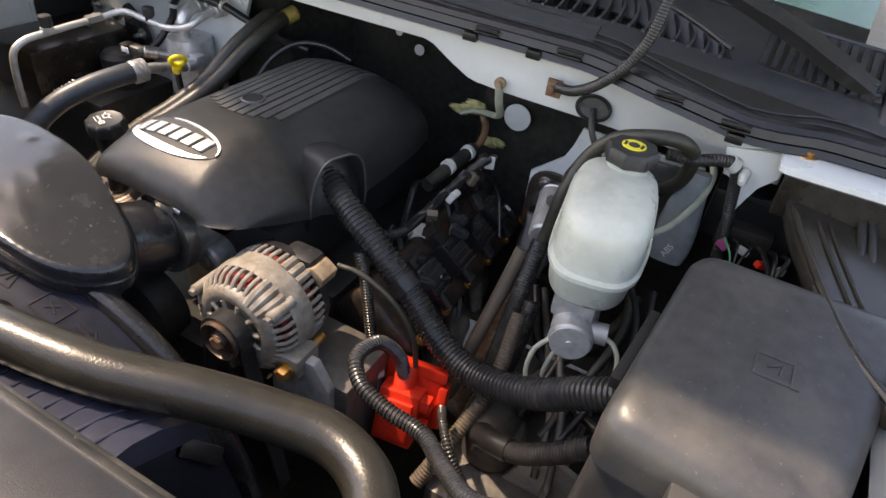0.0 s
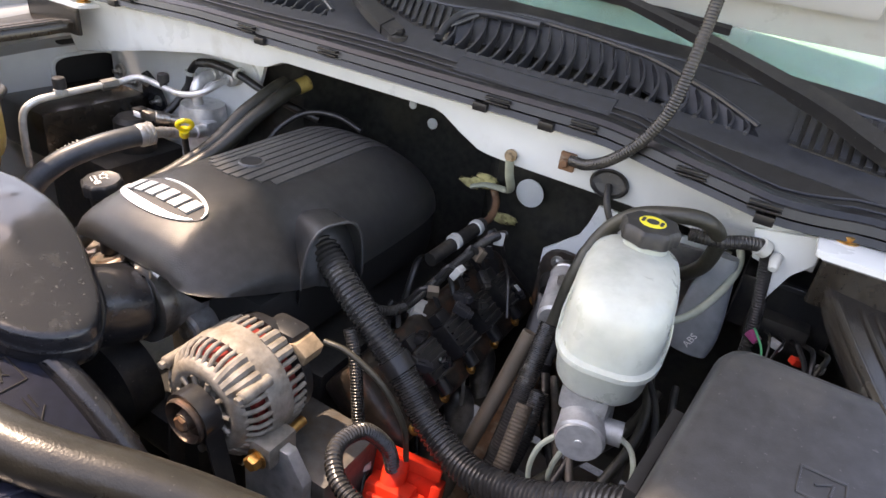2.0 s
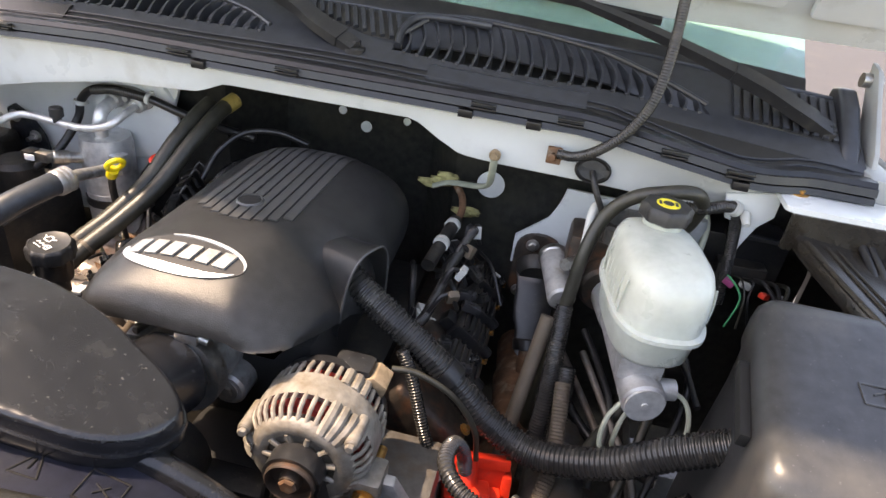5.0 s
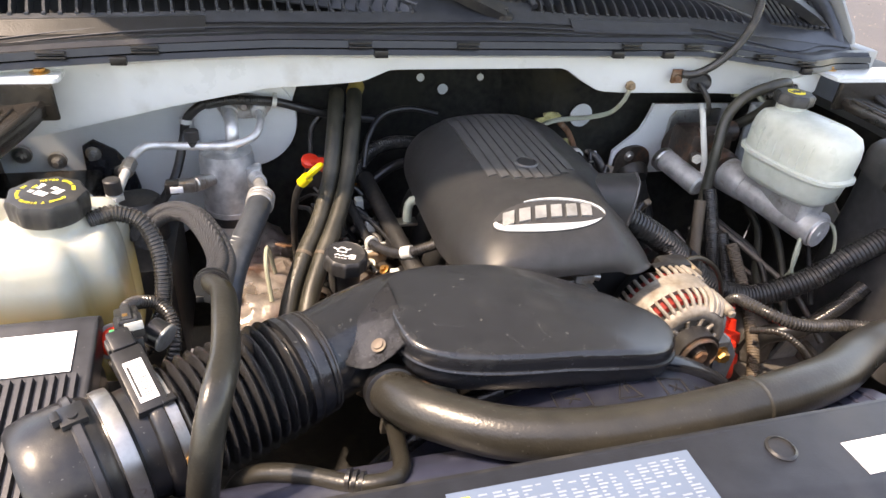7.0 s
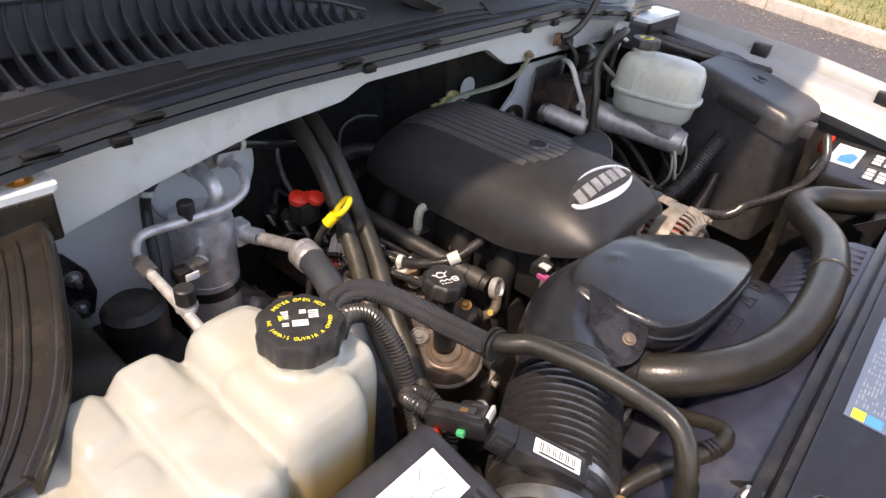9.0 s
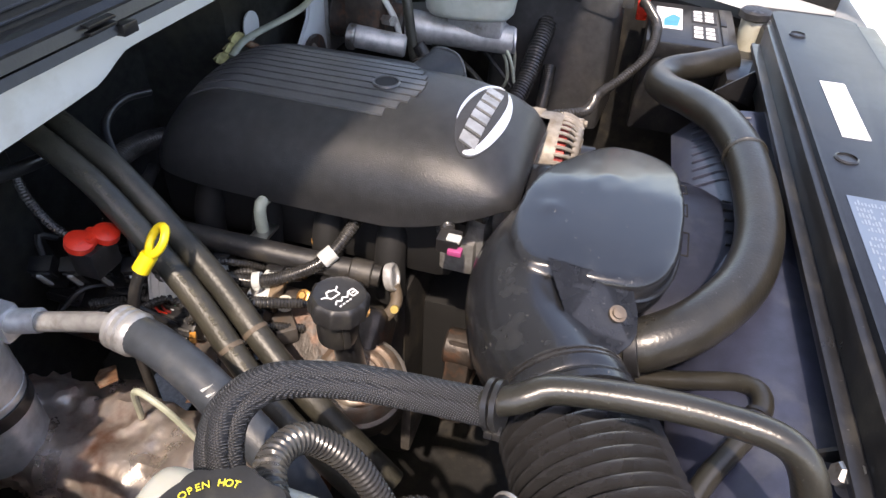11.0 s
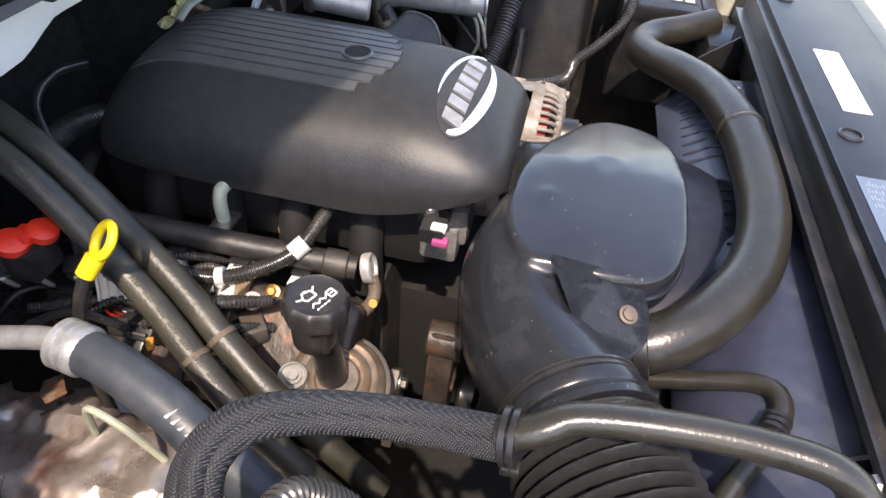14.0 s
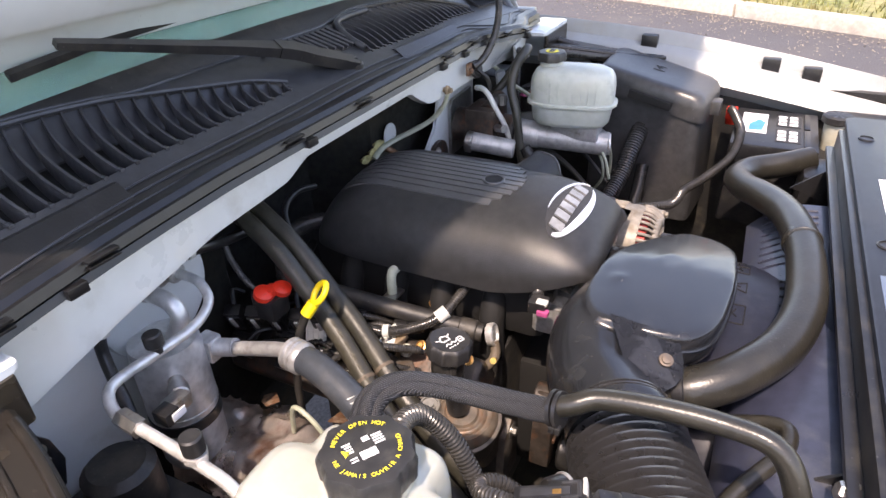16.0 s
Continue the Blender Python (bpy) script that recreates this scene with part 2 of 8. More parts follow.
M_BROWN = material("brown_hose", (0.105, 0.082, 0.06), 0.65, var=0.2, bump=0.4, bump_scale=200, dirt=(0.08, 0.06, 0.04), dirt_amount=0.4, dirt_scale=30)
M_ASPHALT = material("asphalt", (0.075, 0.07, 0.07), 0.85, var=0.45, scale=90, bump=1.0, bump_scale=140, dirt=(0.1, 0.092, 0.085), dirt_amount=0.3, dirt_scale=1.6)
M_CONCRETE = material("kerb_concrete", (0.45, 0.40, 0.34), 0.85, var=0.15, scale=25, bump=0.7, bump_scale=80, dirt=(0.25, 0.22, 0.18), dirt_amount=0.35, dirt_scale=2)
M_GRASS = material("dry_grass", (0.16, 0.17, 0.055), 0.9, var=0.5, scale=14, bump=1.0, bump_scale=30, dirt=(0.3, 0.26, 0.12), dirt_amount=0.5, dirt_scale=1.5)
M_LEAF = material("fallen_leaf", (0.30, 0.25, 0.19), 0.8, var=0.3, scale=5)
M_GLASS = bpy.data.materials.new("tinted_windscreen")
M_GLASS.use_nodes = True
_g = M_GLASS.node_tree.nodes["Principled BSDF"]
inp(_g, "Base Color", (0.45, 0.72, 0.66, 1))
inp(_g, "Roughness", 0.03)
inp(_g, "Transmission Weight", 0.75)
inp(_g, "IOR", 1.5)


def braid_material():
    """Dark sleeve woven of fine pale and dark threads."""
    m = material("braided_sleeve", (0.035, 0.037, 0.04), 0.5, var=0.2)
    nt = m.node_tree
    n, l = nt.nodes, nt.links
    co = n.new("ShaderNodeTexCoord")
    waves = []
    for turn in (0.75, -0.75):
        mp = n.new("ShaderNodeMapping")
        inp(mp, "Rotation", (turn, turn, turn))
        l.new(co.outputs["Object"], mp.inputs["Vector"])
        wv = n.new("ShaderNodeTexWave")
        inp(wv, "Scale", 190.0)
        l.new(mp.outputs["Vector"], wv.inputs["Vector"])
        waves.append(wv)
    mul = n.new("ShaderNodeMath")
    mul.operation = 'MULTIPLY'
    l.new(waves[0].outputs["Fac"], mul.inputs[0])
    l.new(waves[1].outputs["Fac"], mul.inputs[1])
    ramp = n.new("ShaderNodeValToRGB")
    ramp.color_ramp.elements[0].position, ramp.color_ramp.elements[1].position = 0.35, 0.75
    ramp.color_ramp.elements[0].color, ramp.color_ramp.elements[1].color = (0.010, 0.0105, 0.0125, 1), (0.10, 0.104, 0.112, 1)
    l.new(mul.outputs[0], ramp.inputs["Fac"])
    bs = n["Principled BSDF"]
    l.new(ramp.outputs["Color"], bs.inputs["Base Color"])
    bp = n.new("ShaderNodeBump")
    inp(bp, "Strength", 0.8)
    inp(bp, "Distance", 0.0015)
    l.new(mul.outputs[0], bp.inputs["Height"])
    l.new(bp.outputs["Normal"], bs.inputs["Normal"])
    return m


M_BRAID = braid_material()

# ---- building blocks ----
PLACE = {}


def thing(name, at, label, category, group="", kind=""):
    ob = new(name)
    ob.empty_display_size = 0.02
    ob.location = at
    PLACE[ob] = Matrix.Translation(at)
    return tagged(ob, label, category, group, kind)


def part(name, bm, mat, parent=None, label="", smooth=True, angle=40):
    """Links a bmesh, built in world coordinates, as one mesh object, under a thing or a part if one is given."""
    bmesh.ops.recalc_face_normals(bm, faces=bm.faces)
    me = bpy.data.meshes.new(name)
    bm.to_mesh(me)
    bm.free()
    me.materials.append(mat)
    if smooth:
        me.polygons.foreach_set("use_smooth", [True] * len(me.polygons))
        me.set_sharp_from_angle(angle=radians(angle))
    ob = new(name, me)
    if parent is not None:
        ob.parent = parent
        ob.matrix_parent_inverse = PLACE.get(parent, Matrix()).inverted()
    if label:
        ob["label"] = label
    return ob


def solo(name, bm, mat, label, category, group="", kind="", **k):
    return tagged(part(name, bm, mat, **k), label, category, group, kind)


def merge(*bms):
    out = bms[0]
    for b in bms[1:]:
        me = bpy.data.meshes.new("tmp")
        b.to_mesh(me)
        b.free()
        out.from_mesh(me)
        bpy.data.meshes.remove(me)
    return out


def moved(bm, m):
    bmesh.ops.transform(bm, matrix=m, verts=bm.verts)
    return bm


def box(x0, x1, y0, y1, z0, z1, bevel=0.0, seg=2):
    bm = bmesh.new()
    bmesh.ops.create_cube(bm, size=1.0)
    bmesh.ops.scale(bm, vec=(x1 - x0, y1 - y0, z1 - z0), verts=bm.verts)
    bmesh.ops.translate(bm, vec=((x0 + x1) / 2, (y0 + y1) / 2, (z0 + z1) / 2), verts=bm.verts)
    if bevel:
        bmesh.ops.bevel(bm, geom=bm.edges[:], offset=bevel, segments=seg, profile=0.6, affect='EDGES')
    return bm


def ring_loft(rings, cap=True, closed=False):
    bm = bmesh.new()
    vs = [[bm.verts.new(p) for p in r] for r in rings]
    n = len(rings[0])
    pairs = list(zip(vs, vs[1:])) + ([(vs[-1], vs[0])] if closed else [])
    for a, b in pairs:
        for i in range(n):
            bm.faces.new((a[i], a[(i + 1) % n], b[(i + 1) % n], b[i]))
    if cap and not closed:
        bm.faces.new(vs[0][::-1])
        bm.faces.new(vs[-1])
    return bm


def frame_of(axis):
    w = Vector(axis).normalized()
    u = w.orthogonal().normalized()
    return u, w.cross(u), w


def lathe(profile, at, axis=(0, 0, 1), seg=32, wave=None):
    """Turns (radius, height) pairs about an axis; wave(angle) scales the radius."""
    u, v, w = frame_of(axis)
    at = Vector(at)
    rings = []
    for r, h in profile:
        rings.append([at + w * h + (u * math.cos(a) + v * math.sin(a)) * max(r, 1e-4) * (wave(a, r, h) if wave else 1)
                      for a in (2 * math.pi * i / seg for i in range(seg))])
    return ring_loft(rings)


def rod(p0, p1, r, r1=None, seg=16, bevel=0.0):
    p0, p1 = Vector(p0), Vector(p1)
    d = (p1 - p0).length
    r1 = r if r1 is None else r1
    if bevel:
        return lathe([(r - bevel, 0), (r, bevel), (r1, d - bevel), (r1 - bevel, d)], p0, p1 - p0, seg)
    return lathe([(r, 0), (r1, d)], p0, p1 - p0, seg)


def hexagon(at, axis, r, h):
    return lathe([(r * 0.92, 0), (r, h * 0.15), (r, h * 0.8), (r * 0.8, h)], at, axis, 6)


def bolt(at, axis, r=0.007, h=0.006, washer=1.6):
    a = Vector(axis).normalized()
    return merge(lathe([(r * washer, 0), (r * washer, 0.0015), (r * washer * 0.9, 0.002)], at, axis, 20), hexagon(Vector(at) + a * 0.002, axis, r, h))


def spline(points, step=0.008):
    """Even samples along a smooth curve through the points."""
    P = [Vector(p) for p in points]
    P = [P[0] * 2 - P[1]] + P + [P[-1] * 2 - P[-2]]
    dense = []
    for a, b, c, d in zip(P, P[1:], P[2:], P[3:]):
        for i in range(24):
            t = i / 24
            dense.append(0.5 * ((2 * b) + (c - a) * t + (2 * a - 5 * b + 4 * c - d) * t * t + (3 * b - a - 3 * c + d) * t ** 3))
    dense.append(P[-2])
    lengths = [0.0]
    for a, b in zip(dense, dense[1:]):
        lengths.append(lengths[-1] + (b - a).length)
    total = lengths[-1]
    count = max(3, int(total / step) + 1)
    out, j = [], 0
    for i in range(count):
        s = total * i / (count - 1)
        while j < len(lengths) - 2 and lengths[j + 1] < s:
            j += 1
        k = (s - lengths[j]) / max(1e-9, lengths[j + 1] - lengths[j])
        out.append(dense[j].lerp(dense[j + 1], min(1, max(0, k))))
    return out, total


def sweep(path, radii, seg=14, flat=1.0):
    rings = []
    t = (path[1] - path[0]).normalized()
    u = t.orthogonal().normalized()
    for i, p in enumerate(path):
        t = (path[min(i + 1, len(path) - 1)] - path[max(i - 1, 0)]).normalized()
        u = (u - t * u.dot(t)).normalized()
        v = t.cross(u)
        r = radii[i] if isinstance(radii, list) else radii
        rings.append([p + (u * math.cos(a) + v * math.sin(a) * flat) * r for a in (2 * math.pi * k / seg for k in range(seg))])
    return ring_loft(rings)


def tube(points, r, seg=14, step=0.008, ends=None, uneven=0.0):
    path, total = spline(points, step)
    n = len(path)
    radii = [(r if ends is None else r + (ends - r) * i / (n - 1)) * (1 + uneven * noise.noise(p * 35)) for i, p in enumerate(path)]
    return sweep(path, radii, seg)


def corrugated(points, r, pitch=0.0042, depth=0.0011, seg=14):
    path, total = spline(points, pitch / 4)
    wave = (0.0, 1.0, 1.0, 0.0)
    return sweep(path, [r - depth * wave[i % 4] for i in range(len(path))], seg)


def prism(outline, z0, z1, bevel=0.0, plane="xy", seg=2):
    """An outline in a plane, drawn out along the third axis."""
    order = {"xy": lambda a, b, c: (a, b, c), "xz": lambda a, b, c: (a, c, b), "yz": lambda a, b, c: (c, a, b)}[plane]
    bm = bmesh.new()
    lo = [bm.verts.new(order(a, b, z0)) for a, b in outline]
    hi = [bm.verts.new(order(a, b, z1)) for a, b in outline]
    n = len(outline)
    bm.faces.new(lo[::-1])
    bm.faces.new(hi)
    for i in range(n):
        bm.faces.new((lo[i], lo[(i + 1) % n], hi[(i + 1) % n], hi[i]))
    if bevel:
        bmesh.ops.bevel(bm, geom=bm.edges[:], offset=bevel, segments=seg, profile=0.6, affect='EDGES')
    return bm


def rounded(x0, x1, y0, y1, r, n=5):
    pts = []
    for cx, cy, a0 in ((x1 - r, y1 - r, 0), (x0 + r, y1 - r, 90), (x0 + r, y0 + r, 180), (x1 - r, y0 + r, 270)):
        pts += [(cx + r * math.cos(radians(a0 + 90 * i / n)), cy + r * math.sin(radians(a0 + 90 * i / n))) for i in range(n + 1)]
    return pts


def squircle(cx, cy, hx, hy, e, n=48):
    out = []
    for i in range(n):
        a = 2 * math.pi * i / n
        c, s = math.cos(a), math.sin(a)
        out.append((cx + hx * math.copysign(abs(c) ** (2 / e), c), cy + hy * math.copysign(abs(s) ** (2 / e), s)))
    return out


def cable_tie(at, axis, r, w=0.005):
    return merge(lathe([(r, -w / 2), (r + 0.0014, -w / 2), (r + 0.0014, w / 2), (r, w / 2)], at, axis, 20),
                 moved(box(-0.004, 0.004, -0.003, 0.003, -0.003, 0.005, 0.001), Matrix.Translation(Vector(at) + frame_of(axis)[0] * (r + 0.002))))


def lettering(words, size, m, spacing=1.0, depth=0.0004):
    cu = bpy.data.curves.new("text", 'FONT')
    cu.body, cu.size, cu.extrude, cu.align_x, cu.align_y, cu.space_character = words, size, depth, 'CENTER', 'CENTER', spacing
    ob = bpy.data.objects.new("text", cu)
    me = bpy.data.meshes.new_from_object(ob)
    bm = bmesh.new()
    bm.from_mesh(me)
    bpy.data.objects.remove(ob)
    bpy.data.meshes.remove(me)
    return moved(bm, m)

# ================= ground =================
solo("ground", box(-120, 120, -120, 120, -0.3, 0.0), M_ASPHALT, "dark worn asphalt parking lot strewn with dry leaves", "ground", kind="structure", smooth=False)
KERB_AT, KERB_DIR = Vector((6.95, -0.2, 0)), Vector((0.45, 0.9, 0)).normalized()
KERB_OUT = Vector((KERB_DIR.y, -KERB_DIR.x, 0))
KM = Matrix((( KERB_DIR.x, KERB_OUT.x, 0, KERB_AT.x), (KERB_DIR.y, KERB_OUT.y, 0, KERB_AT.y), (0, 0, 1, 0), (0, 0, 0, 1)))
kerb = thing("kerb", KERB_AT, "long pale concrete kerb along the asphalt", "kerb", kind="structure")
for i in range(-8, 8):
    part("kerb_stone", moved(box(i * 1.8 + 0.01, i * 1.8 + 1.79, 0, 0.2, -0.1, 0.14, 0.02), KM), M_CONCRETE, kerb)
solo("grass_verge", moved(box(-60, 60, 0.2, 60, -0.1, 0.125), KM), M_GRASS, "dry yellowish grass verge behind the kerb", "grass", kind="stuff", smooth=False)
rnd = random.Random(4)
bm = bmesh.new()
for i in range(5200):
    u = rnd.uniform(-9, 7)
    d = -abs(rnd.gauss(0, 0.5)) if rnd.random() < 0.6 else -rnd.uniform(0, 5)
    p, a, s = KM @ Vector((u, d, 0.006)), rnd.uniform(0, 6.3), rnd.uniform(0.006, 0.018)
    q = [p + Vector((math.cos(a + k) * s * w, math.sin(a + k) * s * w, rnd.uniform(0, 0.012))) for k, w in ((0, 1), (1.5, .55), (3.14, 1), (4.7, .55))]
    bm.faces.new([bm.verts.new(v) for v in q])
solo("leaf_litter", bm, M_LEAF, "small dry brown leaves scattered on the asphalt", "leaves", kind="stuff", smooth=False)
bm = bmesh.new()
for i in range(5000):
    p = KM @ Vector((rnd.uniform(-9, 6), 0.22 + rnd.random() ** 2 * 4, 0.12))
    a, h = rnd.uniform(0, 6.3), rnd.uniform(0.04, 0.11)
    s = Vector((math.cos(a), math.sin(a), 0)) * 0.012
    t = Vector((rnd.uniform(-.04, .04), rnd.uniform(-.04, .04), h))
    bm.faces.new([bm.verts.new(v) for v in (p - s, p + s, p + t)])
solo("grass_blades", bm, M_GRASS, "rough dry grass blades on the verge", "grass", kind="stuff", smooth=False)


# ================= body shell =================
def seal_y(x):
    return float(np.interp(x, [0, 0.45, 0.56, 0.66, 0.72, 0.77, 0.9], [0.012, 0.012, -0.008, -0.022, -0.008, 0.012, 0.01])) - (0 if x > 0 else 0.25 * max(0, -x - 0.5) ** 2)


def seal_z(x):
    return 1.135 - (0.095 * max(0, min(x, 0.69) - 0.42) if x > 0 else 0.045 * max(0, -x - 0.4))


def span(a, b, n):
    return [a + (b - a) * i / n for i in range(n + 1)]


def strip(xs, section):
    """A closed profile, given for each x, drawn along x."""
    return ring_loft([[Vector((x, y, z)) for y, z in section(x)] for x in xs])


truck_body = thing("truck_body", (0, 0.2, 0), "white pickup truck front body with open engine bay", "truck", kind="structure")

# white flange under the cowl, with its cut-away lower edge
FL_X = (-0.86, -0.76, -0.58, -0.42, -0.30, -0.25, -0.20, 0.145, 0.185, 0.23, 0.295, 0.46, 0.72)
FL_Z = (0.965, 0.984, 1.025, 1.055, 1.062, 1.066, 1.088, 1.09, 1.065, 1.042, 1.038, 1.036, 1.027)


def flange_low(x):
    return float(np.interp(x, FL_X, FL_Z))


def flange(x):
    y, z, lo = seal_y(x), seal_z(x) - 0.004, flange_low(x)
    k = max(0.0, min(1.0, (z - lo) / 0.05))
    return [(y - 0.004, z), (y + 0.004 + 0.012 * k, z - 0.02), (0.012 + 0.016 * k + 0.0 * y, lo + 0.012), (0.022 + 0.01 * k, lo), (0.05, lo - 0.002), (0.05, lo + 0.006), (0.045, z - 0.02), (0.03, z)]


part("cowl_flange", strip(span(-0.86, 0.74, 90), flange), M_PAINT, truck_body, "white painted cowl flange")
part("cowl_seam", box(-0.86, 0.74, 0.047, 0.36, 1.09, 1.1), M_DARK, truck_body)
# lower white wall behind the accumulator and the dark wall beside it
low = [(-0.90, 0.70), (-0.62, 0.70), (-0.50, 0.78), (-0.41, 0.9), (-0.375, 0.985), (-0.36, 1.03), (-0.37, 1.1), (-0.90, 1.1)]
part("firewall_side_panel", prism(low, 0.142, 0.152, 0.0, "xz"), M_PAINT, truck_body, "dusty white lower firewall panel")
part("firewall_disc", lathe([(0.098, 0), (0.096, 0.006), (0.086, 0.009), (0.02, 0.009)], (-0.462, 0.142, 0.955), (0, -1, 0), 40), M_PAINT, truck_body)


def recess(x):
    """How far the middle of the firewall stands back behind the engine."""
    return 0.13 * float(np.interp(x, [-0.27, -0.22, 0.14, 0.2], [0, 1, 1, 0]))


bm = bmesh.new()
nx, nz = 70, 34
grid = [[bm.verts.new((-0.9 + 1.8 * i / nx, 0.182 + recess(-0.9 + 1.8 * i / nx) + 0.012 * noise.noise(Vector((i * .25, j * .3, 0))) + 0.006 * noise.noise(Vector((i * .7, j * .8, 3))), 0.42 + 0.7 * j / nz)) for i in range(nx + 1)] for j in range(nz + 1)]
for j in range(nz):
    for i in range(nx):
        bm.faces.new((grid[j][i], grid[j][i + 1], grid[j + 1][i + 1], grid[j + 1][i]))
bmesh.ops.solidify(bm, geom=bm.faces[:], thickness=0.02)
solo("firewall_insulation", bm, M_INSUL, "black crumpled firewall insulation mat with worn yellow foam edges", "insulation", kind="structure")
part("bulkhead", box(-0.95, 0.95, 0.36, 0.39, 0.2, 1.12), M_DARK, truck_body)

# plastic cowl with the seal in front
def cowl_z(x, y):
    return 1.147 + 0.5 * (y - 0.03) + 0.006 * math.exp(-(x / 0.2) ** 2) - (0.09 * max(0, x - 0.45) if x > 0 else 0.04 * max(0, -x - 0.45))


def grille_front(x):
    """The front edge of the grilles."""
    if x < 0:
        return 0.083 + 0.02 * max(0, -x - 0.5) ** 2
    return 0.086 + 0.04 * max(0, x - 0.3) ** 1.5 + 0.02 * max(0, 0.2 - x)


def grille_rear(x):
    if x < 0:
        return float(np.interp(x, [-0.9, -0.53, -0.40, -0.263, -0.19, -0.136], [0.224, 0.204, 0.183, 0.148, 0.125, 0.095]))
    return float(np.interp(x, [0.09, 0.105, 0.133, 0.19, 0.241, 0.33, 0.42, 0.542, 0.60, 0.62], [0.125, 0.158, 0.181, 0.192, 0.193, 0.187, 0.173, 0.139, 0.116, 0.106]))


GRILLES = ((-0.86, -0.142), (0.092, 0.61))


def cowl_rear(x):
    return max(0.179 + 0.03 * max(0, abs(x) - 0.1) ** 1.2, grille_rear(x) + 0.008 if in_grille(x) else 0.0)


def in_grille(x):
    return any(a <= x <= b for a, b in GRILLES)


cowl = thing("cowl_panel", (0, 0.1, 1.14), "dark grey weathered plastic cowl panel with slatted air grilles", "cowl", kind="structure")


def cowl_sheet(x0, x1, f0, f1, n):
    def sec(x):
        a, b = f0(x), f1(x)
        ys = span(a, b, 5)
        return [(y, cowl_z(x, y)) for y in ys] + [(y, cowl_z(x, y) - 0.005) for y in ys[::-1]]
    return strip(span(x0, x1, n), sec)


seal_back = lambda x: seal_y(x) + 0.02
part("front_lip", cowl_sheet(-0.88, 0.86, seal_back, lambda x: 0.064, 60), M_SEAL, cowl)
part("front_band", moved(cowl_sheet(-0.88, 0.86, lambda x: 0.058, grille_front, 70), Matrix.Translation((0, 0, 0.001))), M_COWL, cowl)
part("rear_band", cowl_sheet(-0.88, 0.86, lambda x: grille_rear(x) if in_grille(x) else grille_front(x) - 0.004, cowl_rear, 87), M_COWL, cowl)
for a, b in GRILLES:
    # added near-black sheet, painted shade below the blades
    part("grille_shade", moved(cowl_sheet(a, b, lambda x: grille_front(x) - 0.006, lambda x: grille_rear(x) + 0.006, 30), Matrix.Translation((0, 0, -0.05))), M_VOID, cowl)
    part("grille_back", strip(span(a, b, 40), lambda x: [(grille_front(x) + k * (grille_rear(x) + 0.002 - grille_front(x)), cowl_z(x, grille_front(x) + k * (grille_rear(x) - grille_front(x))) - 0.05 * (1 - k) + d) for d, ks in ((-0.001, (0.58, 0.7, 0.8, 0.9, 1.0)), (-0.004, (1.0, 0.9, 0.8, 0.7, 0.58))) for k in ks]), M_COWL, cowl, "sloping back of the air grille")
    part("grille_frame", tube([(x, grille_rear(x), cowl_z(x, grille_rear(x)) + 0.002) for x in span(a, b, 14)], 0.0042, 8), M_COWL, cowl)


def slat_form(x, side):
    """A thin S-curved blade, tall at the front lip, running out on the sloping back."""
    f, r = grille_front(x), grille_rear(x)
    sb = bmesh.new()
    rows = []
    for k in span(0, 1, 11):
        y = f + k * (r - f)
        bend = x + side * (0.021 * k ** 1.5 - 0.0085 * math.sin(math.pi * k)) * min(1.0, (r - f) / 0.07)
        surf = cowl_z(x, y)
        top = surf + 0.0015 + 0.002 * math.sin(math.pi * k)
        low = surf - 0.024 * (1 - k) - 0.004
        w = 0.0021 - 0.0006 * k
        rows.append([sb.verts.new((bend - w, y, top)), sb.verts.new((bend + w, y, top)), sb.verts.new((bend + w * 1.3, y, low)), sb.verts.new((bend - w * 1.3, y, low))])
    for p, q in zip(rows, rows[1:]):
        for k in range(4):
            sb.faces.new((p[k], p[(k + 1) % 4], q[(k + 1) % 4], q[k]))
    sb.faces.new(rows[0])
    sb.faces.new(rows[-1][::-1])
    bmesh.ops.recalc_face_normals(sb, faces=sb.faces[:])
    return sb


for a, b in GRILLES:
    n = int((b - a) / 0.0232)
    for i in range(n):
        x = a + 0.012 + (b - a - 0.024) * i / (n - 1)
        part("slat", slat_form(x, 1 if x < 0 else -1), M_COWL, cowl, smooth=False)
        part("slat_tip", box(x - 0.0032, x + 0.0032, grille_front(x) - 0.004, grille_front(x) + 0.007, cowl_z(x, grille_front(x)) - 0.016, cowl_z(x, grille_front(x)) + 0.0035, 0.001), M_COWL, cowl, smooth=False)

# small grille beyond the driver's wiper, and the recessed creases of the front band
# dark sheet laid on the cowl, painted shade between the slats
part("grille_shade", moved(cowl_sheet(0.655, 0.85, lambda x: 0.10, lambda x: 0.186, 12), Matrix.Translation((0, 0, 0.0012))), M_DARK, cowl)
for i in range(13):
    x = 0.657 + i * 0.0158
    part("slat", moved(box(-0.0045, 0.0045, -0.047, 0.047, -0.004, 0.005, 0.001), Matrix.Translation((x, 0.144, cowl_z(x, 0.144) + 0.002)) @ Matrix.Rotation(math.atan(0.5), 4, 'X')), M_COWL, cowl, smooth=False)
# second dark sheet, again shade painted between slats
part("grille_shade", moved(cowl_sheet(-0.13, 0.085, lambda x: 0.166 - 0.055 * max(0.0, min(1.0, (x + 0.13) / 0.16)), lambda x: 0.168, 12), Matrix.Translation((0, 0, 0.0012))), M_DARK, cowl)
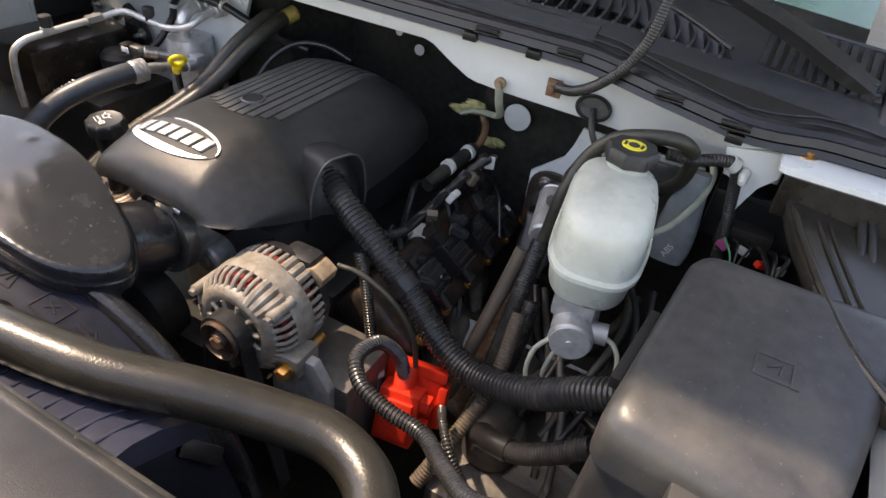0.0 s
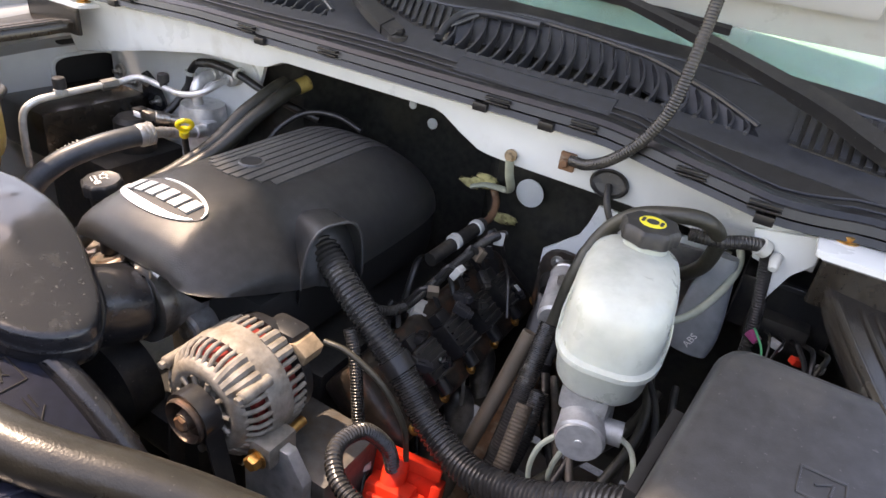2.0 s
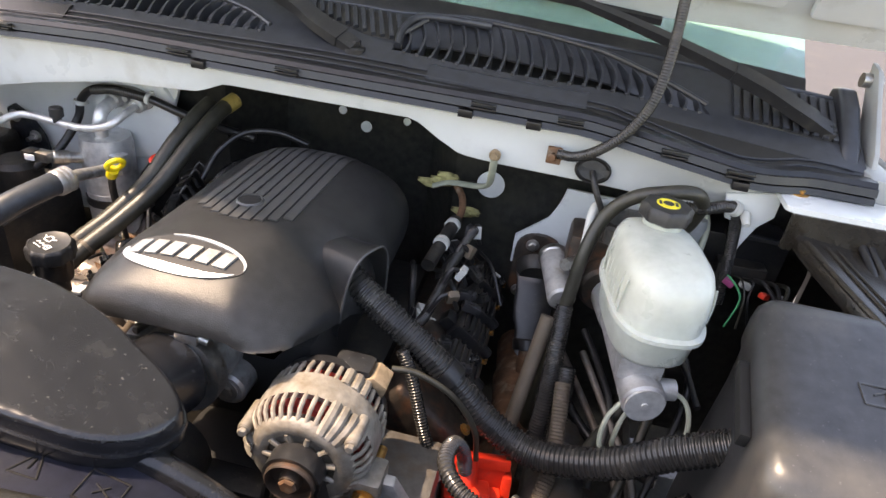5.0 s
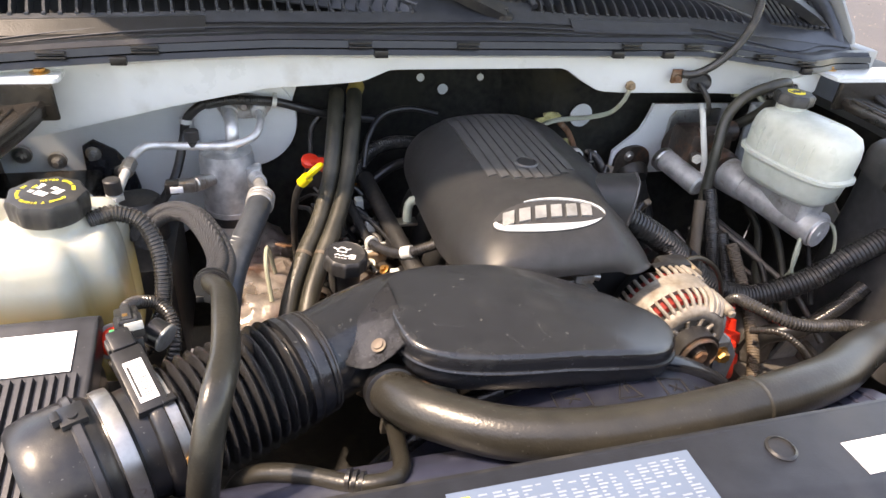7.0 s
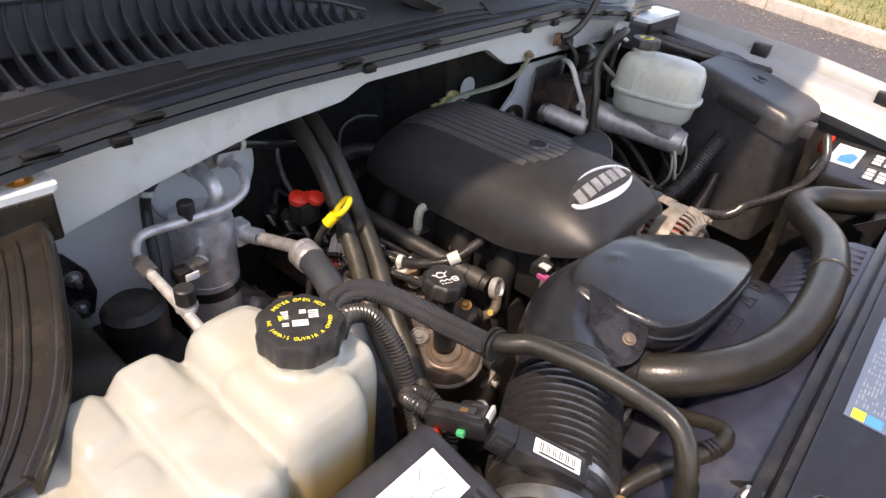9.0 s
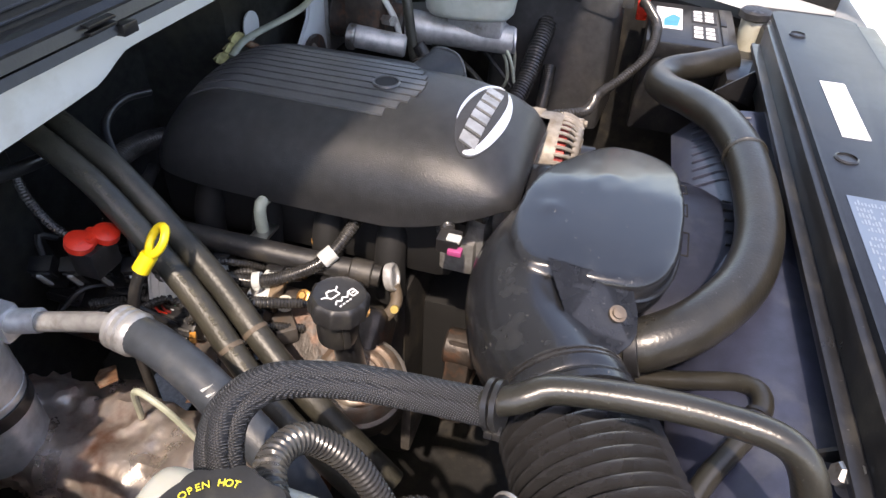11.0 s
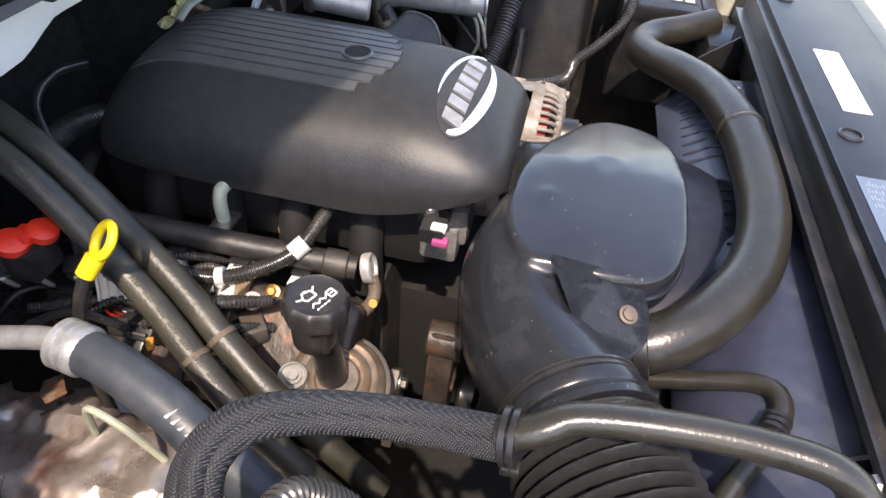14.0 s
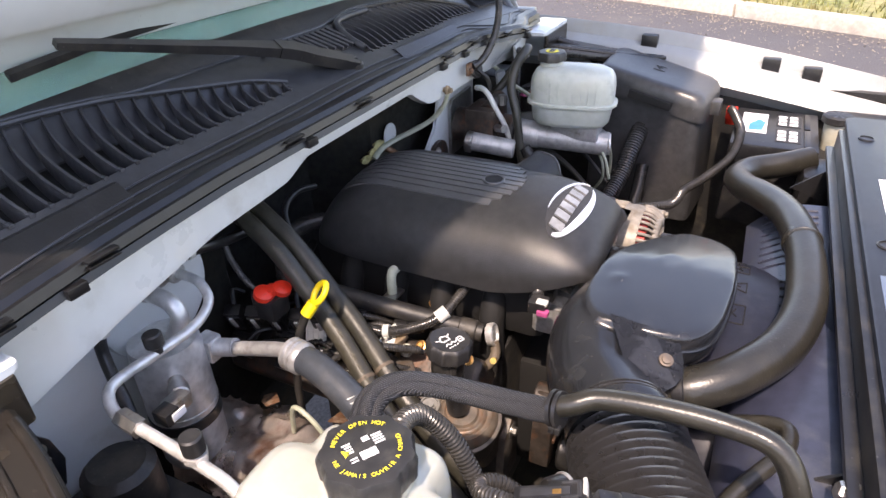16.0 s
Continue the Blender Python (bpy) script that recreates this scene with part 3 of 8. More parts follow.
for i in range(13):
    x = -0.118 + i * 0.0165
    f = 0.166 - 0.055 * max(0.0, min(1.0, (x + 0.13) / 0.16))
    part("slat", moved(box(-0.004, 0.004, -(0.17 - f) / 2 - 0.004, (0.17 - f) / 2 + 0.004, -0.004, 0.006, 0.001), Matrix.Translation((x, (0.168 + f) / 2, cowl_z(x, (0.168 + f) / 2) + 0.002)) @ Matrix.Rotation(math.atan(0.5), 4, 'X') @ Matrix.Rotation(0.35, 4, 'Z')), M_COWL, cowl, smooth=False)
part("grille_rim", tube([(0.235, 0.18, cowl_z(0.2, 0.18) + 0.004), (0.15, 0.177, cowl_z(0.15, 0.177) + 0.005), (0.105, 0.165, cowl_z(0.1, 0.165) + 0.006), (0.088, 0.13, cowl_z(0.088, 0.13) + 0.006), (0.09, 0.095, cowl_z(0.09, 0.095) + 0.004)], 0.007, 10), M_COWL, cowl)
part("rear_edge", tube([(x, cowl_rear(x), cowl_z(x, cowl_rear(x))) for x in span(-0.87, 0.85, 24)], 0.0035, 8), M_COWL, cowl)
for x0, x1 in ((0.155, 0.42), (-0.86, -0.51)):
    part("crease", strip(span(x0, x1, 12), lambda x: [(0.040, cowl_z(x, 0.040) + 0.0012), (0.066, cowl_z(x, 0.066) + 0.006), (0.074, cowl_z(x, 0.074) + 0.0012)]), M_SEAL if x0 < 0 else M_COWL, cowl)
for y in (0.034, 0.046, 0.058):
    part("lip_ridge", tube([(x, seal_y(x) + y - 0.012, cowl_z(x, seal_y(x) + y - 0.012) + 0.0012) for x in span(-0.86, 0.84, 40)], 0.0017, 6, step=0.03), M_COWL, cowl)

seal = thing("hood_seal", (0, 0.01, 1.12), "black rubber hood weatherstrip clipped along the cowl edge", "seal", kind="structure")


def seal_sec(dy, dz, h, w):
    return lambda x: [(seal_y(x) + dy, seal_z(x) + dz), (seal_y(x) + dy + w, seal_z(x) + dz + 0.001), (seal_y(x) + dy + w, seal_z(x) + dz + h * 0.8), (seal_y(x) + dy + w * 0.6, seal_z(x) + dz + h), (seal_y(x) + dy + w * 0.2, seal_z(x) + dz + h * 0.9)]


part("lower_lip", strip(span(-0.88, 0.86, 70), seal_sec(-0.014, -0.012, 0.010, 0.02)), M_SEAL, seal)
part("bulb", strip(span(-0.88, 0.86, 70), seal_sec(-0.011, 0.0, 0.012, 0.018)), M_SEAL, seal)
part("upper_lip", strip(span(-0.88, 0.86, 70), seal_sec(-0.003, 0.011, 0.008, 0.03)), M_SEAL, seal)
for x in (-0.73, -0.60, -0.261, -0.068, 0.262, 0.40, 0.56, 0.656):
    y, z = seal_y(x), seal_z(x)
    part("clip", merge(box(x - 0.02, x + 0.02, y - 0.018, y - 0.008, z + 0.0, z + 0.0035, 0.001), box(x - 0.02, x + 0.02, y - 0.018, y - 0.008, z + 0.007, z + 0.0105, 0.001)), M_SEAL, seal)
for x in (-0.64, -0.225, 0.235, 0.345, 0.66):
    y, z = seal_y(x), seal_z(x)
    part("tab", box(x - 0.012, x + 0.012, y - 0.019, y - 0.004, z - 0.016, z - 0.003, 0.002), M_SEAL, seal)

# windscreen and the dark shelf behind it
ws = lambda x, k: (x, 0.186 + 0.62 * k + 0.008 * (x / 0.8) ** 2, 1.222 + 0.42 * k - 0.035 * (x / 0.8) ** 2)
bm = bmesh.new()
g = [[bm.verts.new(ws(x, k)) for x in span(-0.78, 0.78, 20)] for k in span(0, 1, 4)]
for a, b in zip(g, g[1:]):
    for i in range(20):
        bm.faces.new((a[i], a[i + 1], b[i + 1], b[i]))
bmesh.ops.solidify(bm, geom=bm.faces[:], thickness=0.005)
windscreen = solo("windscreen", bm, M_GLASS, "green-tinted curved windscreen glass", "windscreen", kind="structure")
windscreen.visible_shadow = False
part("dash_shelf", box(-0.85, 0.85, 0.24, 1.1, 1.12, 1.15), M_DARK, truck_body)
part("cab_back", box(-0.85, 0.85, 1.1, 1.12, 1.1, 1.8), M_DARK, truck_body)
part("screen_border", strip(span(-0.78, 0.78, 20), lambda x: [(ws(x, 0)[1] - 0.01, ws(x, 0)[2] - 0.01), (ws(x, 0.0)[1] + 0.0, ws(x, 0.0)[2] + 0.002), (ws(x, 0.062)[1], ws(x, 0.062)[2] + 0.003), (ws(x, 0.062)[1], ws(x, 0.062)[2] - 0.01)]), M_BLACK, truck_body)


# fenders
def fender(side):
    ys = span(0.35, -1.15, 30)
    rings = []
    for y in ys:
        z = 1.093 - 0.06 * max(0, -y) - 0.11 * max(0, -y - 0.35) ** 1.3
        xo = 0.98 - 0.02 * max(0, -y - 0.6)
        prof = [(0.885, z - 0.10), (0.905, z - 0.075), (0.91, z - 0.06), (0.925, z - 0.045), (0.955, z - 0.035), (0.965, z - 0.006), (xo - 0.008, z), (xo, z - 0.006), (xo + 0.02, z - 0.09), (xo + 0.035, z - 0.3), (xo + 0.03, 0.5), (xo + 0.02, 0.5), (0.965, z - 0.2), (0.91, z - 0.12)]
        rings.append([Vector((side * a, y, c)) for a, c in prof])
    return ring_loft(rings)


for side in (-1, 1):
    # fender colour carries the hood's shade
    fd = part("fender", fender(side), M_PAINT_SHADED, truck_body, "white painted front fender with inner gutter")
    inner = box(side * 0.93 - 0.012, side * 0.93 + 0.012, -1.1, 0.2, 0.35, 0.96)
    # white paint on the passenger side, near-black on the driver side
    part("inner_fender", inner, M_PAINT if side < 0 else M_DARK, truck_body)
    for y, zz in ((-0.30, 0.0), (-0.62, 0.0), (-0.72, 0.0)):
        z = 1.093 - 0.06 * max(0, -y) - 0.11 * max(0, -y - 0.35) ** 1.3
        part("rubber_bumper", box(side * 0.945 - 0.014, side * 0.945 + 0.014, y - 0.022, y + 0.022, z - 0.05, z - 0.012, 0.003), M_BLACK, fd)

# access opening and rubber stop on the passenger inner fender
# no hole is cut: a near-black slab paints the opening's shade
well = part("access_opening", prism(rounded(0.0, 0.16, 0.855, 0.935, 0.03), -0.9175, -0.9135, 0.001, "yz"), M_VOID, truck_body, "access opening in the white inner fender, its shade painted near-black")
part("opening_rim", sweep([Vector((-0.915, 0.08 + 0.085 * math.copysign(abs(math.cos(a)) ** 0.5, math.cos(a)), 0.895 + 0.045 * math.copysign(abs(math.sin(a)) ** 0.5, math.sin(a)))) for a in span(0, 2 * math.pi, 40)], 0.005, 8), M_PAINT, well)
part("fender_stop", merge(rod((-0.93, 0.03, 1.012), (-0.885, 0.03, 1.012), 0.014, seg=18, bevel=0.003), prism(rounded(0.005, 0.055, 0.97, 1.03, 0.012), -0.905, -0.898, 0.001, "yz")), M_BLACK, truck_body, "black rubber fender stop")


def apron_z(x, y):
    """Height of the dark fender apron: it falls a little outward and forward."""
    return 1.06 - 0.1 * (abs(x) - 0.75) + 0.1 * (y + 0.03)


def apron_line(inset, side):
    """A line along the apron's curved inner edge, set back by inset."""
    back = -0.03 if side > 0 else 0.0
    pts, _ = spline([(side * (a + inset), y + back, 0) for a, y in ((0.750, -0.028), (0.757, -0.062), (0.767, -0.098), (0.782, -0.142), (0.80, -0.19), (0.822, -0.24), (0.85, -0.285), (0.885, -0.325))], 0.012)
    return [Vector((p.x, p.y, apron_z(p.x, p.y))) for p in pts if abs(p.x) < 0.914]


def apron(side):
    """A thin panel from its rounded inner lip out to the fender gutter."""
    rings = []
    for p in apron_line(0.0, side):
        x1 = side * 0.918
        z1 = apron_z(x1, p.y)
        rings.append([Vector((p.x, p.y, p.z - 0.022)), Vector((p.x - side * 0.002, p.y, p.z - 0.004)), p + Vector((side * 0.003, 0, 0.001)), Vector((x1, p.y, z1)), Vector((x1, p.y, z1 - 0.004)), Vector((p.x + side * 0.006, p.y, p.z - 0.006)), Vector((p.x + side * 0.004, p.y, p.z - 0.022))])
    return ring_loft(rings)


# hinge brackets with their bolts, over the curved dark skirt plates
for side in (-1, 1):
    hinge = thing("hinge_bracket", (side * 0.80, -0.03, 1.08), "white bolted hinge bracket over a curved dark splash skirt", "bracket", "hinge brackets")
    part("bracket", prism(rounded(min(side * 0.725, side * 0.93), max(side * 0.725, side * 0.93), -0.03 if side < 0 else -0.062, 0.03 if side < 0 else 0.016, 0.008), 1.087, 1.095, 0.002), M_PAINT, hinge, "white painted bracket")
    part("bolt", bolt((side * 0.755, 0, 1.095), (0, 0, 1), 0.009, 0.006), M_GOLD, hinge, "zinc-gold bolt")
    part("skirt", apron(side), M_SKIRT, hinge, "glossy dark brown-black splash skirt", angle=50)
    part("skirt_flange", prism(rounded(min(side * 0.735, side * 0.915), max(side * 0.735, side * 0.915), -0.034 if side < 0 else -0.066, -0.024 if side < 0 else -0.056, 0.003), 1.03, 1.087, 0.002), M_SKIRT, hinge)
    for inset, r in ((0.006, 0.0055), (0.035, 0.004), (0.05, 0.003)):
        part("skirt_bead", sweep([p + Vector((0, 0, 0.001)) for p in apron_line(inset, side)[2:]], r, 10), M_SKIRT, hinge)

# hood hinges beside the cowl
for side in (-1, 1):
    hg = thing("hood_hinge", (side * 0.86, 0.1, 1.1), "pale steel hood hinge link beside the cowl", "hinge", "hood hinges")
    part("base", box(side * 0.875 - 0.02, side * 0.875 + 0.02, 0.02, 0.2, 1.08, 1.13, 0.006), M_PAINT_SHADED, hg)
    part("link", moved(prism([(0.06, 1.11), (0.12, 1.10), (0.215, 1.225), (0.225, 1.262), (0.19, 1.255), (0.08, 1.15)], side * 0.872 - 0.004, side * 0.872 + 0.004, 0.002, "yz"), Matrix()), M_PAINT_SHADED, hg, "white painted hinge link")
    part("pivot", rod((side * 0.855, 0.205, 1.235), (side * 0.885, 0.205, 1.235), 0.012, seg=16), M_STEEL, hg)
    part("cowl_cap", prism([(a, 1.09 + (c - 1.09) * (0.72 if side > 0 else 1)) for a, c in ((0.035, 1.09), (0.19, 1.10), (0.235, 1.20), (0.225, 1.262), (0.19, 1.272), (0.15, 1.245), (0.09, 1.18))], min(side * 0.822, side * 0.852), max(side * 0.822, side * 0.852), 0.010, "yz", 3), M_COWL, hg, "dark plastic cowl end cap")

# open hood
hood = thing("hood", (0, 0.25, 1.25), "open white engine hood with ribbed underside", "hood", kind="structure")
HT = radians(56)
HY, HZ = 0.25, 1.268
# the hood's own axes: x across, y from hinge to nose, z outwards from its underside
hood_ax = Matrix(((1, 0, 0, 0), (0, -math.cos(HT), math.sin(HT), HY), (0, math.sin(HT), math.cos(HT), HZ), (0, 0, 0, 1)))


def hood_outline(cut):
    """Straight at the hinge, its nose curving back towards the corners."""
    w = 0.97 - cut
    nose = [(x, 1.46 - cut - 0.42 * (abs(x) / 0.75) ** 2.7) for x in span(w, -w, 26)]
    return [(-w, 0.0), (w, 0.0)] + nose


part("skin", moved(prism(hood_outline(0.0), 0.03, 0.045, 0.004), hood_ax), M_PAINT, hood)
part("inner_panel", moved(prism(hood_outline(0.025), 0.012, 0.03, 0.004), hood_ax), M_PAINT, hood)
for x0, x1, y0, y1 in ((-0.87, -0.74, 0.06, 0.78), (0.74, 0.87, 0.06, 0.78), (-0.70, 0.70, 0.07, 0.14), (-0.62, 0.62, 1.07, 1.15), (-0.30, -0.22, 0.13, 1.07), (0.22, 0.30, 0.13, 1.07)):
    part("stiffener", moved(box(x0, x1, y0, y1, -0.012 if y1 - y0 > 0.5 else -0.010, 0.014, 0.012), hood_ax), M_PAINT, hood)

# front: radiator cover, core support, floor of the bay
solo("bay_floor", box(-0.88, 0.88, -1.05, 0.2, 0.22, 0.25), M_DARK, "dark greasy underside of the engine bay", "floor", kind="structure")
support = thing("radiator_cover", (0, -0.85, 0.99), "flat dark grey plastic radiator cover panel with plugs and stickers", "panel")
part("panel", prism(rounded(-0.62, 0.56, -0.92, -0.776, 0.02), 0.998, 1.008, 0.003), M_PANEL, support)
part("front_edge", box(-0.62, 0.56, -0.96, -0.915, 0.94, 1.0, 0.008), M_BLACK, support)
part("rear_rail", box(-0.60, 0.50, -0.782, -0.765, 0.90, 0.999, 0.004), M_BLACK, support)
part("rail_lip", box(-0.60, 0.49, -0.768, -0.75, 0.955, 0.965, 0.002), M_BLACK, support)
for x in (-0.008, -0.02 + 0.55 - 0.1, -0.45):
    part("plug", merge(lathe([(0.014, 0), (0.014, 0.0015), (0.0115, 0.003), (0.0115, 0.001), (0.002, 0.001)], (x, -0.806, 1.008), (0, 0, 1), 24)), M_BLACK, support)
for x in (-0.40, -0.47, 0.40):
    part("gusset", prism([(-0.765, 0.955), (-0.765, 0.88), (-0.70, 0.90)], x - 0.002, x + 0.002, 0, "yz"), M_BLACK, support)
part("gusset_bolt", bolt((-0.43, -0.758, 0.95), (0, 1, 0.3), 0.01, 0.012), M_STEEL, support)
part("core_support", box(-0.86, 0.86, -1.0, -0.80, 0.3, 0.93, 0.01), M_DARK, truck_body)
part("grille_header", box(-0.86, 0.86, -1.06, -0.962, 0.75, 0.985, 0.02), M_PAINT, truck_body)

# ================= engine =================
engine = thing("engine_block", (0, -0.1, 0.5), "greasy V8 engine block with valve covers under the cover", "engine")
part("block", box(-0.16, 0.19, -0.30, 0.12, 0.35, 0.76, 0.02), M_DARK, engine)
# black plastic intake, its colour lowered further for the shade under the cover
for i in range(4):
    part("intake_runner", tube([(-0.09, -0.27 + 0.095 * i, 0.872), (-0.125, -0.27 + 0.095 * i, 0.855), (-0.15, -0.272 + 0.095 * i, 0.815), (-0.155, -0.275 + 0.095 * i, 0.75)], 0.022, 14), M_VOID, engine, "shade-darkened black plastic intake runner")
part("intake", box(-0.135, 0.13, -0.36, 0.10, 0.78, 0.895, 0.025), M_VOID, engine, "shade-darkened black plastic intake manifold")
for side in (-1, 1):
    vm = Matrix.Translation((side * 0.27, -0.03, 0.735)) @ Matrix.Rotation(radians(38 * side), 4, 'Y')
    vc = part("valve_cover", moved(box(-0.07, 0.07, -0.27, 0.2, -0.05, 0.035, 0.018, 3), vm), M_BOOST, engine, "grimy brown-black valve cover")
    for i in range(6):
        y = -0.24 + i * 0.085
        part("cover_bolt", moved(bolt((0.06, y, 0.035), (0, 0, 1), 0.006, 0.006), vm), M_GOLD, vc)
    for i in range(4):
        y = -0.1 + i * 0.085 if side < 0 else -0.16 + i * 0.085
        coil = part("ignition_coil", moved(merge(box(-0.03, 0.03, y - 0.028, y + 0.028, 0.037, 0.075, 0.006), box(-0.05, -0.028, y - 0.014, y + 0.014, 0.04, 0.062, 0.003), rod((0.03, y, 0.055), (0.055, y, 0.052), 0.011)), vm), M_BLACK, vc, "black ignition coil")
        part("coil_fin", moved(merge(*[box(-0.024 + k * 0.012, -0.020 + k * 0.012, y - 0.024, y + 0.024, 0.074, 0.08, 0.001) for k in range(5)]), vm), M_DARK, coil)
for side in (-1, 1):
    part("exhaust_manifold", tube([(side * 0.40, 0.12, 0.60), (side * 0.41, 0.0, 0.62), (side * 0.41, -0.15, 0.61), (side * 0.39, -0.26, 0.57)], 0.045, 14, uneven=0.15), M_RUST, engine, "rusty exhaust manifold")
# black cover, with the shade of the deep front gap in its colour
part("timing_cover", box(-0.08, 0.17, -0.44, -0.29, 0.4, 0.68, 0.03), M_VOID, engine, "shade-darkened black timing cover")
part("water_pump", merge(lathe([(0.07, 0), (0.075, 0.05), (0.045, 0.07), (0.04, 0.10)], (-0.05, -0.44, 0.74), (0, -1, 0), 28), box(-0.12, 0.12, -0.47, -0.42, 0.64, 0.72, 0.02)), M_DARK, engine)
part("thermostat_neck", tube([(-0.20, -0.45, 0.74), (-0.27, -0.50, 0.80), (-0.305, -0.555, 0.88), (-0.315, -0.585, 0.915)], 0.024, 16), M_ALU, engine)
part("fan_clutch", lathe([(0.03, 0), (0.085, 0.02), (0.085, 0.05), (0.04, 0.06)], (0, -0.55, 0.62), (0, -1, 0), 28), M_ALU, engine)
for k in range(7):
    part("fan_blade", moved(box(0.07, 0.27, -0.012, 0.012, -0.03, 0.03, 0.004), Matrix.Translation((0, -0.62, 0.62)) @ Matrix.Rotation(radians(20 + k * 51.4), 4, 'Y') @ Matrix.Rotation(radians(35), 4, 'X')), M_BLACK, engine)

# throttle body in front of the cover
throttle = thing("throttle_unit", (0.0, -0.40, 0.86), "cast aluminium throttle body with clamp and bolts", "throttle")
part("bore", merge(rod((0.0, -0.445, 0.91), (0.0, -0.35, 0.905), 0.052, seg=32, bevel=0.004), box(-0.10, 0.05, -0.425, -0.34, 0.865, 0.922, 0.010), box(-0.112, -0.07, -0.415, -0.36, 0.845, 0.90, 0.008)), M_CRIMP, throttle)
part("motor_housing", merge(rod((0.045, -0.375, 0.865), (0.045, -0.425, 0.865), 0.026, seg=20, bevel=0.004), box(0.02, 0.075, -0.38, -0.345, 0.835, 0.9, 0.008)), M_CRIMP, throttle)
part("face_bolt", bolt((0.045, -0.425, 0.865), (0, -1, 0), 0.01, 0.006), M_STEEL, throttle)
for x in (-0.075, -0.05, -0.02):
    part("flange_bolt", rod((x, -0.385, 0.915), (x - 0.01, -0.42, 0.925), 0.005, seg=8), M_STEEL, throttle)
clamp = part("clamp", lathe([(0.0555, -0.012), (0.0585, -0.0115), (0.0592, 0.0), (0.0585, 0.0115), (0.0555, 0.012)], (0.0, -0.452, 0.912), (0.0, -1, 0.06), 40), M_STEEL, throttle, "steel worm-drive clamp")
part("worm_screw", merge(box(0.004, 0.034, -0.464, -0.446, 0.966, 0.98, 0.002), rod((0.034, -0.455, 0.973), (0.045, -0.455, 0.970), 0.006, seg=10)), M_STEEL, clamp)
part("sensor_plug", merge(box(-0.13, -0.10, -0.405, -0.375, 0.925, 0.945, 0.003), rod((-0.10, -0.39, 0.935), (-0.07, -0.385, 0.925), 0.008)), M_BLACK, throttle)
throttle.location += Vector((-0.022, 0.028, -0.044))

# engine cover: lofted shell
cover = thing("engine_cover", (0, -0.15, 0.89), "textured black plastic engine cover with ribbed top and silver oval badge", "engine cover")
CX = -0.007


def cover_row(y, n=40):
    """One arched cross-section of the cover from its left edge over the top to its right edge."""
    f = max(0.0, min(1.0, (y + 0.438) / 0.15))
    front = (1 - (1 - f) ** 2.4) ** 0.5
    rr = max(0.0, min(1.0, (0.078 - y) / 0.11))
    rear = (1 - (1 - rr) ** 2) ** 0.5
    base = 0.891 + 0.042 * max(0, min(1, (-0.27 - y) / 0.15)) ** 1.3
    top = base + (1.012 - 0.05 * max(0, y + 0.02) - base) * (0.10 + 0.90 * front) * (0.42 + 0.58 * rear)
    taper = 1 - 0.05 * max(0.0, (y + 0.1) / 0.22)
    half = 0.170 * (0.72 + 0.28 * (1 - (1 - f) ** 2.2) ** 0.5) * taper * (0.85 + 0.15 * rear)
    out = []
    for i in range(n + 1):
        a = math.pi * (1 - i / n)
        c, s = math.cos(a), math.sin(a)
        x = CX + half * math.copysign(abs(c) ** 0.78, c)
        if y < -0.265:
            x = min(x, 0.150 + (y + 0.265) * 0.22)
        dip = 0.05 * max(0.0, min(1.0, (x - 0.05) / 0.09)) * max(0.0, min(1.0, (-0.215 - y) / 0.06))
        out.append(Vector((x, y, max(base, base + (top - base) * abs(s) ** 0.86 - dip))))
    return out


def cover_top(x, y):
    row = cover_row(y)
    return float(np.interp(x, [p.x for p in row], [p.z for p in row]))


ys = [-0.438 + 0.05 * (i / 10) ** 2 for i in range(10)] + span(-0.388, 0.040, 40) + [0.048, 0.055, 0.062, 0.068, 0.073, 0.0765, 0.078]
bm = bmesh.new()
rows = [[bm.verts.new(p) for p in cover_row(y)] for y in ys]
for a, b in zip(rows, rows[1:]):
    for i in range(len(a) - 1):
        bm.faces.new((a[i], a[i + 1], b[i + 1], b[i]))
bmesh.ops.solidify(bm, geom=bm.faces[:], thickness=0.003)
part("shell", bm, M_COVER, cover, angle=60)
# ribs along the top, ending on a curve in front
for i in range(9):
    x = -0.088 + i * 0.0165
    y0 = -0.275 + 7.0 * (x + 0.02) ** 2
    rib = bmesh.new()
    rr = []
    for y in span(y0, 0.045, 26):
        z = cover_top(x, y)
        rr.append([rib.verts.new((x - 0.0074, y, z - 0.004)), rib.verts.new((x - 0.0064, y, cover_top(x - 0.0064, y) + 0.0024)), rib.verts.new((x + 0.0064, y, cover_top(x + 0.0064, y) + 0.0024)), rib.verts.new((x + 0.0074, y, z - 0.004))])
    for p, q in zip(rr, rr[1:]):
        for k in range(4):
            rib.faces.new((p[k], p[(k + 1) % 4], q[(k + 1) % 4], q[k]))
    rib.faces.new(rr[0])
    rib.faces.new(rr[-1][::-1])
    part("rib", rib, M_COVER, cover)
hz = cover_top(-0.024, -0.222)
part("hole_rim", lathe([(0.0185, -0.006), (0.0197, 0.003), (0.0180, 0.0052), (0.0162, 0.0048), (0.0150, -0.012)], (-0.024, -0.222, hz), (0, 0, 1), 32), M_COVER, cover)
# solid near-black disc, painting the shade down the hole
part("hole", lathe([(0.0152, 0.0), (0.0152, 0.0015), (0.0005, 0.0018)], (-0.024, -0.222, hz + 0.0022), (0, 0, 1), 28), M_VOID, cover)
# arch over the wiring outlet
arch = []
d = Vector((0.93, -0.37, 0)).normalized()
s = Vector((-d.y, d.x, 0))
